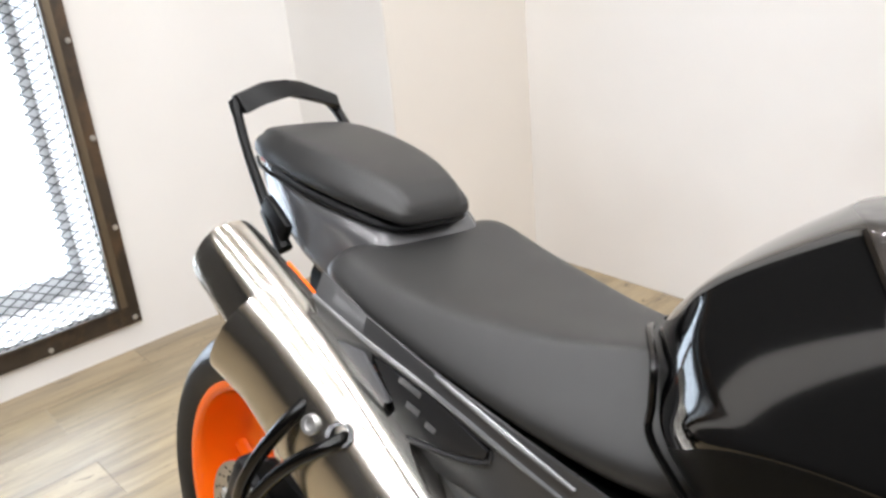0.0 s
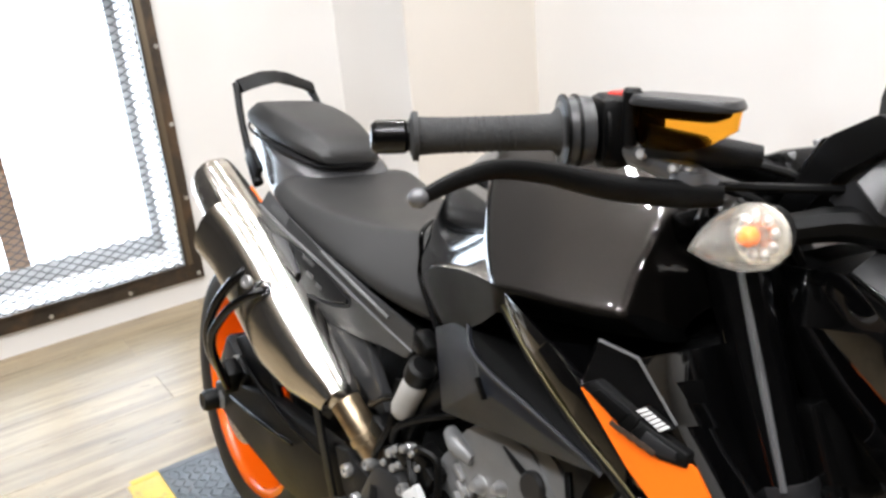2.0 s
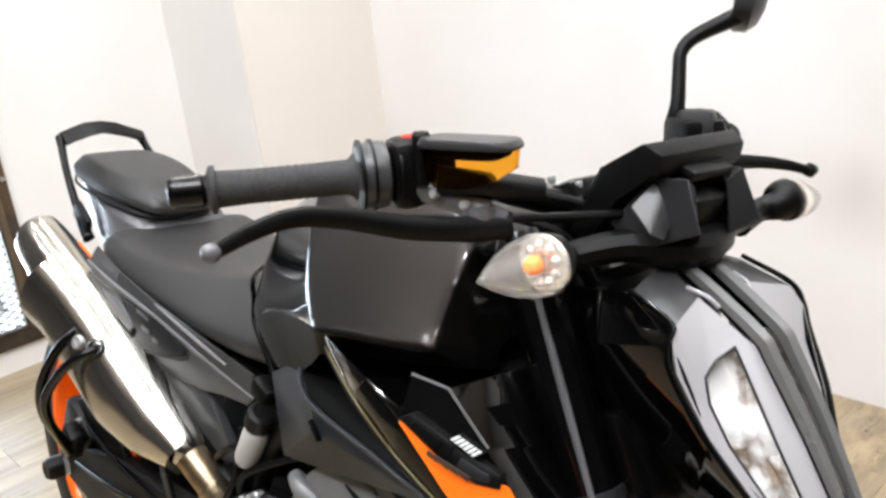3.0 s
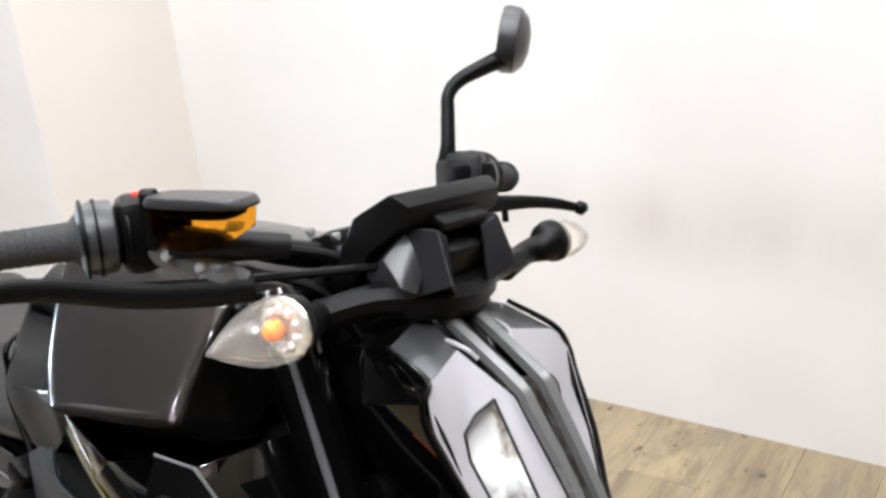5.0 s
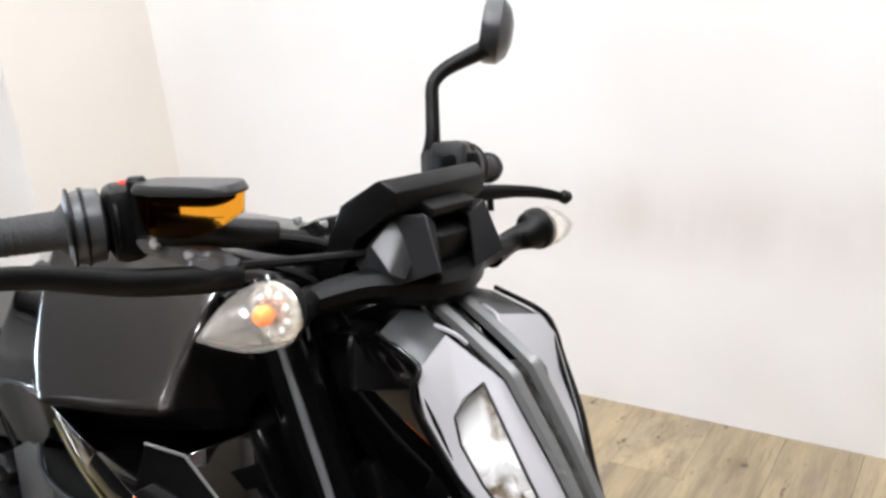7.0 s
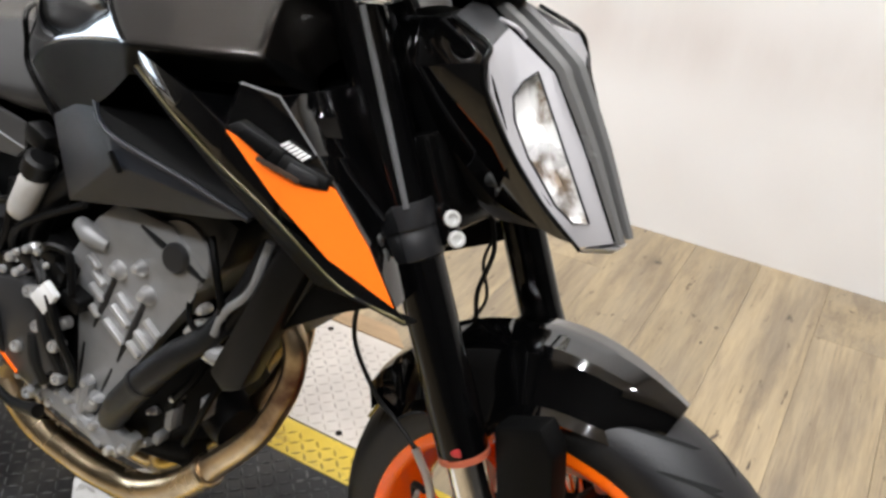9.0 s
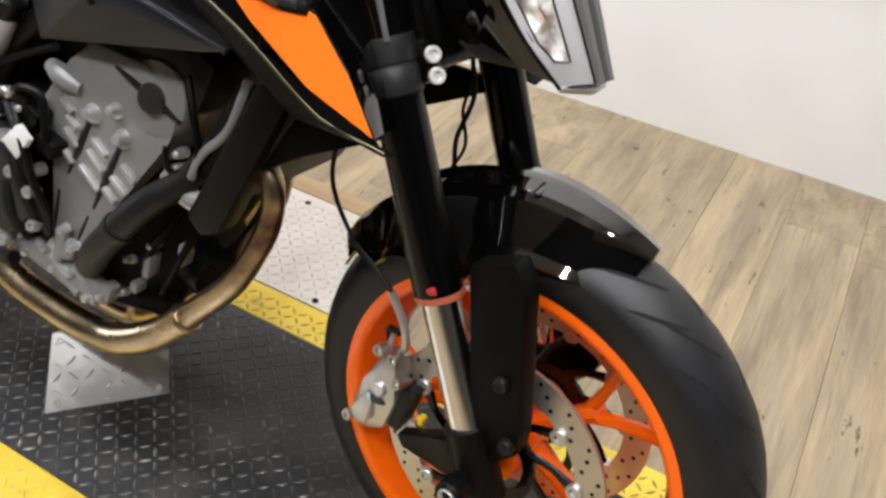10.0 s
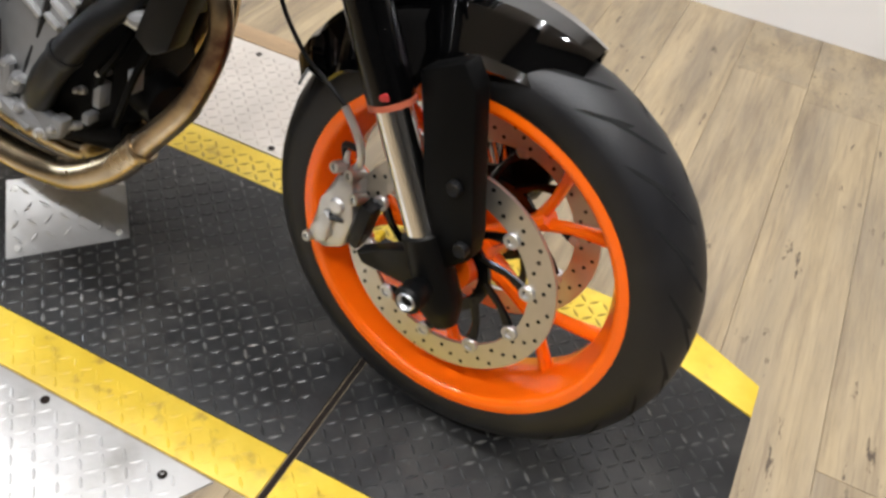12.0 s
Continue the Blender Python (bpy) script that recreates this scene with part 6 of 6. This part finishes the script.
rcal = part("rear_caliper", box(V(-1.395, -0.118, 0.420), (0.115, 0.050, 0.080), Matrix.Rotation(0.5, 4, "Y"), 0.012), DARKCASE, bike, "dark rear brake caliper")
for x, z in ((-1.375, 0.445), (-1.425, 0.42), (-1.395, 0.40), (-1.36, 0.42)):
    part("caliper_bolt", bolt(V(x, -0.135, z), V(0, -1, 0), 0.007, 0.01), ALU, rcal)
part("rear_hose", tube([V(-1.38, -0.13, 0.45), V(-1.30, -0.14, 0.44), V(-1.15, -0.145, 0.42), V(-1.0, -0.14, 0.41), V(-0.90, -0.13, 0.43)], 0.004, 8), MATTE, bike)
part("rear_hugger", loft([[v for v in ((RA + V(math.cos(t) * r, y, math.sin(t) * r)) for r, y in ((0.322, -0.105), (0.335, -0.05), (0.335, 0.05), (0.322, 0.105), (0.318, 0.10), (0.330, 0.05), (0.330, -0.05), (0.318, -0.10)))] for t in (radians(a) for a in range(8, 80, 8))]), MATTE, bike, "black rear hugger")
shk = part("rear_shock", tube([V(-0.90, -0.055, 0.64), V(-0.935, -0.055, 0.50), V(-0.955, -0.055, 0.42)], 0.022, 16, 1), DARKCASE, bike, "rear shock absorber")
part("spring", tube([V(-0.925, -0.055, 0.535) + V(-0.02 * k / 48, 0, -0.10 * k / 48) + V(math.cos(k * 0.785) * 0.032, math.sin(k * 0.785) * 0.032, 0) for k in range(49)], 0.006, 8, 1), DARKCASE, shk, "dark shock spring")
part("fluid_bottle", tube([V(-0.726, -0.138, 0.662), V(-0.732, -0.140, 0.645), V(-0.756, -0.140, 0.602), V(-0.762, -0.140, 0.592)], [0.014, 0.0185, 0.0185, 0.012], 16, 3), material("milky_bottle", (0.42, 0.41, 0.39), 0.4), bike, "white rear brake fluid bottle")
part("bottle_cap", lathe([(0.0190, -0.008), (0.0205, 0.0), (0.0205, 0.018), (0.015, 0.022)], V(-0.725, -0.138, 0.664), V(0.5, 0, 0.86), 20), MATTE, bike)
part("wiring_block", box(V(-0.735, -0.12, 0.700), (0.04, 0.03, 0.03), Matrix.Rotation(0.4, 4, "Y"), 0.008), MATTE, bike)
part("foot_peg", tube([V(-0.870, -0.165, 0.395), V(-0.885, -0.215, 0.395), V(-0.900, -0.285, 0.392)], [0.014, 0.016, 0.015], 12, 3, flat=0.7), GREYPL, bike, "rider footrest")
hp = part("footrest_hanger", plate([(-0.94, -0.150, 0.46), (-0.90, -0.150, 0.47), (-0.80, -0.150, 0.45), (-0.79, -0.150, 0.40), (-0.87, -0.150, 0.36), (-0.91, -0.150, 0.40)], (0, 0.015, 0), 0.004), DARKCASE, bike, "dark footrest hanger")
part("brake_pedal", tube([V(-0.87, -0.165, 0.385), V(-0.82, -0.175, 0.350), V(-0.75, -0.180, 0.330), V(-0.68, -0.185, 0.345)], [0.010, 0.008, 0.007, 0.010], 10, 4), MATTE, hp)
part("heel_guard", plate([(-1.00, -0.158, 0.50), (-0.985, -0.158, 0.52), (-0.93, -0.158, 0.40), (-0.90, -0.158, 0.345), (-0.93, -0.158, 0.345)], (0, 0.006, 0), 0.002), MATTE, hp, "black heel guard")
for x, z in ((-0.80, 0.435), (-0.885, 0.445), (-0.83, 0.39), (-0.855, 0.41)):
    part("hanger_bolt", bolt(V(x, -0.152, z), V(0, -1, 0), 0.011, 0.010, 14), ALU, hp)
part("side_stand", tube([V(-0.78, 0.12, 0.30), V(-0.80, 0.20, 0.17), V(-0.822, 0.267, 0.047)], [0.014, 0.012, 0.012], 10, 3), MATTE, bike, "black side stand")

# ---- engine ----
eng = part("engine", loft([sect(-0.90, 0.44, 0.10, 0.09, 4), sect(-0.84, 0.42, 0.12, 0.13, 4), sect(-0.72, 0.40, 0.125, 0.135, 4), sect(-0.58, 0.40, 0.12, 0.13, 4), sect(-0.49, 0.43, 0.10, 0.11, 4), sect(-0.455, 0.45, 0.08, 0.08, 4)]), BLACKIN, bike, "grey and black parallel-twin engine")
part("cylinder_block", plate([(-0.622, -0.132, 0.628), (-0.590, -0.132, 0.660), (-0.500, -0.132, 0.655), (-0.440, -0.132, 0.606), (-0.468, -0.132, 0.578), (-0.612, -0.132, 0.352), (-0.678, -0.132, 0.348), (-0.652, -0.132, 0.485), (-0.700, -0.132, 0.535), (-0.658, -0.132, 0.582)], (0, 0.26, 0), 0.008), CASE, eng, "grey cast cylinder block")
part("head_cover", box(V(-0.510, 0, 0.675), (0.19, 0.24, 0.08), Matrix.Rotation(radians(22), 4, "Y"), 0.018), DARKCASE, eng, "dark cylinder head")
for x, z, w in ((-0.627, 0.567, 0.024), (-0.619, 0.547, 0.024), (-0.622, 0.526, 0.030), (-0.634, 0.502, 0.036), (-0.573, 0.529, 0.030), (-0.581, 0.507, 0.036), (-0.592, 0.480, 0.042), (-0.525, 0.509, 0.030), (-0.541, 0.487, 0.032), (-0.557, 0.468, 0.026)):
    part("casting_rib", box(V(x, -0.134, z), (w, 0.012, 0.0078), Matrix.Rotation(radians(36), 4, "Y"), 0.003), ALU, eng, "bright machined rib")
for (x0, z0), (x1, z1), r in (((-0.590, 0.560), (-0.634, 0.470), 0.0065), ((-0.540, 0.542), (-0.590, 0.435), 0.0065), ((-0.652, 0.44), (-0.668, 0.36), 0.004), ((-0.600, 0.42), (-0.628, 0.36), 0.0035)):
    part("casting_groove", tube([V(x0, -0.1305, z0), V((x0 + x1) / 2, -0.1305, (z0 + z1) / 2), V(x1, -0.1305, z1)], [r * 0.7, r, r * 0.4], 8, 2), DARKCASE, eng)
for x, z, r in ((-0.584, 0.570, 0.0105), (-0.545, 0.586, 0.0085), (-0.534, 0.553, 0.0105), (-0.640, 0.385, 0.008), (-0.622, 0.365, 0.008)):
    part("case_bolt", lathe([(r * 0.25, 0.016), (r * 0.6, 0.015), (r * 0.8, 0.009), (r, 0.003), (r * 1.25, 0.0), (r * 1.25, -0.006)], V(x, -0.134, z), V(0.15, -1, 0.25), 14), ALU, eng, "bright case boss")
part("rounded_boss", tube([V(-0.660, -0.128, 0.607), V(-0.632, -0.134, 0.602), V(-0.605, -0.130, 0.594)], [0.010, 0.0155, 0.010], 14, 3), CASE, eng)
part("round_cover", lathe([(0.008, 0.016), (0.018, 0.016), (0.020, 0.010), (0.021, 0.009), (0.044, 0.008), (0.047, 0.002), (0.047, -0.03)], V(-0.489, -0.121, 0.617), V(0.05, -1, 0.1), 40), CASE, eng, "grey round end cover")
part("cover_hub", lathe([(0.006, 0.020), (0.016, 0.020), (0.019, 0.016), (0.0195, 0.004)], V(-0.489, -0.121, 0.617), V(0.05, -1, 0.1), 28), COVER, eng, "dark hub of the end cover")
part("cover_band", tube([V(-0.548, -0.129, 0.640), V(-0.520, -0.130, 0.629), V(-0.468, -0.130, 0.610), V(-0.448, -0.128, 0.600)], [0.004, 0.006, 0.006, 0.004], 8, 3), DARKCASE, eng)
part("clutch_cover", plate([(-0.800, -0.130, 0.500), (-0.735, -0.130, 0.515), (-0.690, -0.130, 0.470), (-0.675, -0.130, 0.400), (-0.720, -0.130, 0.350), (-0.800, -0.130, 0.365), (-0.840, -0.130, 0.43)], (0, -0.034, 0), 0.012), COVER, eng, "dark clutch cover")
for x0, z0, x1, z1 in ((-0.700, 0.500, -0.665, 0.395), (-0.715, 0.44, -0.70, 0.37), (-0.79, 0.47, -0.78, 0.39)):
    part("cover_rib", tube([V(x0, -0.160, z0), V((x0 + x1) / 2, -0.166, (z0 + z1) / 2), V(x1, -0.158, z1)], 0.009, 10, 3), DARKCASE, eng)
for x, z in ((-0.712, 0.505), (-0.805, 0.497), (-0.668, 0.44), (-0.664, 0.392), (-0.725, 0.345), (-0.80, 0.36), (-0.745, 0.41), (-0.70, 0.458)):
    part("cover_bolt", bolt(V(x, -0.160, z), V(0.1, -1, 0.2), 0.0085, 0.012, 12), ALU, eng, "bright cover bolt")
part("pump_cover", plate([(-0.625, -0.122, 0.325), (-0.600, -0.122, 0.338), (-0.560, -0.122, 0.322), (-0.562, -0.122, 0.296), (-0.605, -0.122, 0.296)], (0, -0.018, 0), 0.006), CASE, eng, "grey aluminium pump cover")
part("sump", loft([sect(-0.80, 0.29, 0.08, 0.03, 3), sect(-0.66, 0.275, 0.10, 0.03, 3), sect(-0.50, 0.30, 0.09, 0.035, 3)]), BLACKIN, eng, "dark aluminium sump")
def stud(x, y, z, r, mat, name="fitting"):
    return part(name, lathe([(r * 0.3, 0.012), (r * 0.85, 0.011), (r, 0.008), (r, 0.002), (r * 1.3, 0.0), (r * 1.3, -0.012)], V(x, y, z), V(random.uniform(-0.15, 0.25), -1, random.uniform(0.0, 0.35)), 12), mat, eng)


# pump flange and bolts along the lower case edge
LOWER = [(-0.800, 0.372), (-0.771, 0.345), (-0.738, 0.336), (-0.710, 0.326), (-0.668, 0.347), (-0.657, 0.321), (-0.621, 0.326), (-0.592, 0.300), (-0.568, 0.314)]
part("case_flange", tube([V(-0.82, -0.126, 0.385), V(-0.75, -0.130, 0.335), V(-0.68, -0.134, 0.325), V(-0.62, -0.134, 0.312), V(-0.575, -0.130, 0.300)], [0.012, 0.014, 0.018, 0.018, 0.010], 10, 4, flat=0.8), CASE, eng, "grey lower case flange")
for x, z in LOWER:
    stud(x, -0.140, z, random.uniform(0.0045, 0.0065), ALU, "flange_bolt")
    part("flange_lug", box(V(x + 0.004, -0.130, z + 0.004), (0.018, 0.022, random.uniform(0.022, 0.034)), Matrix.Rotation(random.uniform(0.2, 0.7), 4, "Y"), 0.004), CASE if random.random() < 0.6 else ALU, eng)
for x0, z0, x1, z1, r in ((-0.775, 0.352, -0.728, 0.322, 0.007), (-0.690, 0.350, -0.645, 0.322, 0.0085), (-0.662, 0.338, -0.610, 0.300, 0.010), (-0.637, 0.39, -0.648, 0.34, 0.010), (-0.620, 0.372, -0.632, 0.352, 0.011)):
    part("cast_web", tube([V(x0, -0.139, z0), V(x1, -0.139, z1)], r, 10, 1), CASE, eng)
# brackets and bolts in the dark space ahead of the pump
for x, z, w, h, k in ((-0.507, 0.378, 0.016, 0.046, 0.15), (-0.450, 0.418, 0.012, 0.042, 0.1), (-0.530, 0.335, 0.016, 0.020, 0.2)):
    part("cast_bracket", box(V(x, -0.112, z), (w * 0.7, 0.022, h * 0.8), Matrix.Rotation(k, 4, "Y"), 0.002), CASE, eng, "grey cast bracket")
for x, z in ((-0.540, 0.373), (-0.559, 0.312), (-0.500, 0.412)):
    stud(x, -0.116, z, 0.0048, ALU, "bracket_bolt")
part("oil_pipe", tube([V(-0.47, -0.125, 0.528), V(-0.445, -0.130, 0.514), V(-0.42, -0.126, 0.502)], [0.011, 0.0125, 0.010], 12, 3), ALU, eng, "bright metal oil pipe")
for x, z in ((-0.442, 0.545), (-0.452, 0.560), (-0.462, 0.535)):
    stud(x, -0.125, z, 0.0055, ALU, "pipe_bolt")
# sensors and connectors above the clutch
for x, z, r in ((-0.776, 0.513, 0.006), (-0.762, 0.535, 0.007), (-0.745, 0.548, 0.005), (-0.728, 0.556, 0.006), (-0.705, 0.561, 0.005), (-0.738, 0.526, 0.005), (-0.752, 0.515, 0.0065), (-0.690, 0.545, 0.005), (-0.673, 0.466, 0.007)):
    stud(x, -0.150, z, r, ALU, "sensor_bolt")
for x, z, w, h, k in ((-0.735, 0.542, 0.030, 0.022, 0.4), (-0.770, 0.525, 0.022, 0.030, -0.3), (-0.708, 0.548, 0.026, 0.016, 0.7), (-0.650, 0.508, 0.034, 0.022, 0.3), (-0.690, 0.560, 0.034, 0.018, 0.2), (-0.675, 0.540, 0.030, 0.030, 0.5), (-0.80, 0.55, 0.04, 0.03, 0.3)):
    part("connector", box(V(x, -0.140, z), (w, 0.034, h), Matrix.Rotation(k, 4, "Y"), 0.004), MATTE, eng, "black wiring connector")
for pts in ([(-0.78, -0.14, 0.52), (-0.76, -0.15, 0.57), (-0.72, -0.14, 0.60), (-0.66, -0.12, 0.63)], [(-0.70, -0.15, 0.56), (-0.68, -0.16, 0.58), (-0.655, -0.15, 0.57), (-0.645, -0.155, 0.52)], [(-0.72, -0.15, 0.55), (-0.69, -0.165, 0.53), (-0.675, -0.165, 0.48), (-0.66, -0.16, 0.44), (-0.665, -0.15, 0.38)], [(-0.70, -0.155, 0.55), (-0.672, -0.168, 0.51), (-0.655, -0.168, 0.46), (-0.645, -0.16, 0.42), (-0.655, -0.15, 0.38)], [(-0.86, -0.13, 0.56), (-0.80, -0.14, 0.60), (-0.74, -0.13, 0.62), (-0.68, -0.11, 0.66)], [(-0.84, -0.14, 0.47), (-0.80, -0.155, 0.52), (-0.775, -0.15, 0.57), (-0.77, -0.14, 0.64)]):
    part("wiring_loom", tube([V(*p) for p in pts], 0.0055, 8, 5), MATTE, eng, "black wiring loom")
part("sensor_cover", plate([(-0.707, -0.172, 0.503), (-0.676, -0.172, 0.534), (-0.656, -0.172, 0.518), (-0.680, -0.172, 0.484)], (0, 0.01, 0), 0.002), WHITEREF, eng, "pale square sensor cover")
part("sprocket_link", tube([V(-0.750, -0.162, 0.366), V(-0.768, -0.162, 0.378), V(-0.785, -0.162, 0.390)], 0.0045, 8, 1), ORANGE, eng)
wp = part("water_hose", tube([V(-0.600, -0.130, 0.345), V(-0.560, -0.150, 0.395), V(-0.510, -0.155, 0.455), V(-0.470, -0.150, 0.500), V(-0.430, -0.130, 0.540), V(-0.40, -0.11, 0.60), V(-0.375, -0.10, 0.66)], [0.020, 0.021, 0.020, 0.018, 0.016, 0.014, 0.014], 14, 5), DARKCASE, bike, "thick black coolant hose")
part("hose_clip", lathe([(0.0218, -0.006), (0.0228, 0), (0.0218, 0.006)], V(-0.520, -0.155, 0.443), V(0.6, 0, 0.75), 20), DARKCASE, wp)
part("hose", tube([V(-0.42, -0.14, 0.545), V(-0.405, -0.14, 0.58), V(-0.37, -0.14, 0.62), V(-0.355, -0.13, 0.68)], 0.0055, 10, 5), CASE, bike, "braided metal hose")
part("hose", tube([V(-0.445, -0.12, 0.53), V(-0.425, -0.135, 0.515), V(-0.405, -0.13, 0.52), V(-0.385, -0.12, 0.54)], 0.011, 10, 4), CASE, bike)
rad = part("radiator", box(V(-0.328, -0.030, 0.630), (0.045, 0.21, 0.20), Matrix.Rotation(radians(28), 4, "Y"), 0.008), DARKCASE, bike, "black radiator with side tank")
part("radiator_tank", plate([(-0.330, -0.152, 0.688), (-0.308, -0.152, 0.700), (-0.284, -0.152, 0.686), (-0.368, -0.152, 0.494), (-0.394, -0.152, 0.480), (-0.418, -0.152, 0.500)], (0, 0.040, 0), 0.007), MATTE, rad, "flat black radiator side tank")
for sg in (-1, 1):
    part("radiator_skirt", plate([(-0.330, sg * 0.132, 0.690), (-0.150, sg * 0.120, 0.690), (-0.200, sg * 0.126, 0.660), (-0.272, sg * 0.130, 0.622), (-0.345, sg * 0.132, 0.570)], (0, -sg * 0.012, 0), 0.003), BLACKIN, rad, "matt black radiator side skirt")
part("radiator_hood", plate([(-0.300, -0.12, 0.700), (-0.238, -0.115, 0.694), (-0.238, 0.115, 0.694), (-0.300, 0.12, 0.700)], (0, 0, -0.012), 0.003), BLACKIN, rad)
for pts, r in (([(-0.45, -0.10, 0.50), (-0.47, -0.12, 0.45), (-0.50, -0.12, 0.41), (-0.52, -0.11, 0.36)], 0.007), ([(-0.42, -0.11, 0.48), (-0.44, -0.125, 0.43), (-0.47, -0.12, 0.37), (-0.50, -0.10, 0.33)], 0.005), ([(-0.40, -0.12, 0.60), (-0.42, -0.135, 0.56), (-0.45, -0.14, 0.54), (-0.47, -0.13, 0.56), (-0.46, -0.12, 0.60)], 0.004), ([(-0.44, -0.13, 0.66), (-0.42, -0.14, 0.62), (-0.41, -0.14, 0.57), (-0.43, -0.13, 0.52)], 0.005)):
    part("breather_hose", tube([V(*p) for p in pts], r, 8, 5), BLACKIN, eng, "thin black hose")
part("oil_filter", lathe([(0.01, 0.05), (0.032, 0.048), (0.036, 0.03), (0.036, -0.02)], V(-0.47, -0.06, 0.38), V(0.8, -0.3, -0.1), 24), MATTE, eng)
part("frame_down_tube", tube([V(-0.27, -0.06, 0.80), V(-0.33, -0.10, 0.68), V(-0.42, -0.12, 0.55)], 0.016, 12, 4), MATTE, bike)
part("airbox", loft([sect(-0.72, 0.77, 0.10, 0.06, 3), sect(-0.55, 0.77, 0.14, 0.07, 3), sect(-0.38, 0.78, 0.15, 0.08, 3), sect(-0.27, 0.79, 0.11, 0.08, 3)]), BLACKIN, bike, "black airbox below the tank")
part("steering_head", lathe([(0.03, -0.02), (0.034, 0.0), (0.034, 0.16), (0.03, 0.18)], V(-0.245, 0, 0.77), FD, 24), MATTE, bike)
part("rear_inner_guard", loft([sect(-1.35, 0.74, 0.06, 0.05, 3), sect(-1.15, 0.70, 0.08, 0.06, 3), sect(-0.95, 0.68, 0.09, 0.07, 3)]), BLACKIN, bike, "black inner mudguard")
part("inner_frame", box(V(-0.86, 0, 0.55), (0.16, 0.17, 0.26), Matrix.Rotation(0.2, 4, "Y"), 0.02), BLACKIN, bike)

# ---- ceiling lamps ----
lamp = None
for lx in (-2.10, -1.50, -0.90, -0.30, 0.30, 0.90):
    for ly in (-1.70, -0.50, 0.70):
        if lamp is None:
            lamp = empty("ceiling_lamp", "round recessed ceiling spot light", "ceiling lamp", Matrix.Translation((lx, ly, CEIL_Z)), group="ceiling spot lights")
            part("trim_ring", lathe([(0.062, 0.0), (0.075, -0.002), (0.075, -0.008), (0.062, -0.010)], (0, 0, 0), (0, 0, 1), 32, loop=True), CEILM, lamp)
        else:
            copy_thing(lamp, Matrix.Translation((lx, ly, CEIL_Z)))

# ---- floor planks ----
PW, PL = 0.182, 1.22
rng = random.Random(7)
variants = []
for k in range(4):
    b = box((0, 0, -0.004), (PW - 0.0008, PL - 0.0008, 0.008), bevel=0.0004, seg=1)
    me = bpy.data.meshes.new("plank")
    b.to_mesh(me)
    b.free()
    me.materials.append(WOOD)
    variants.append(me)
x = LEFT_X + PW / 2 - 0.05
while x < RIGHT_X + PW / 2:
    y = FRONT_Y - rng.uniform(0, PL)
    while y < BACK_Y:
        lo, hi = max(y, FRONT_Y), min(y + PL, BACK_Y)
        if hi - lo > 0.05:
            ob = new("plank", variants[rng.randrange(4)])
            ob.location = (x, (lo + hi) / 2, 0)
            ob.scale = (1, (hi - lo) / PL, 1)
            ob.parent = floor_base
        y += PL
    x += PW
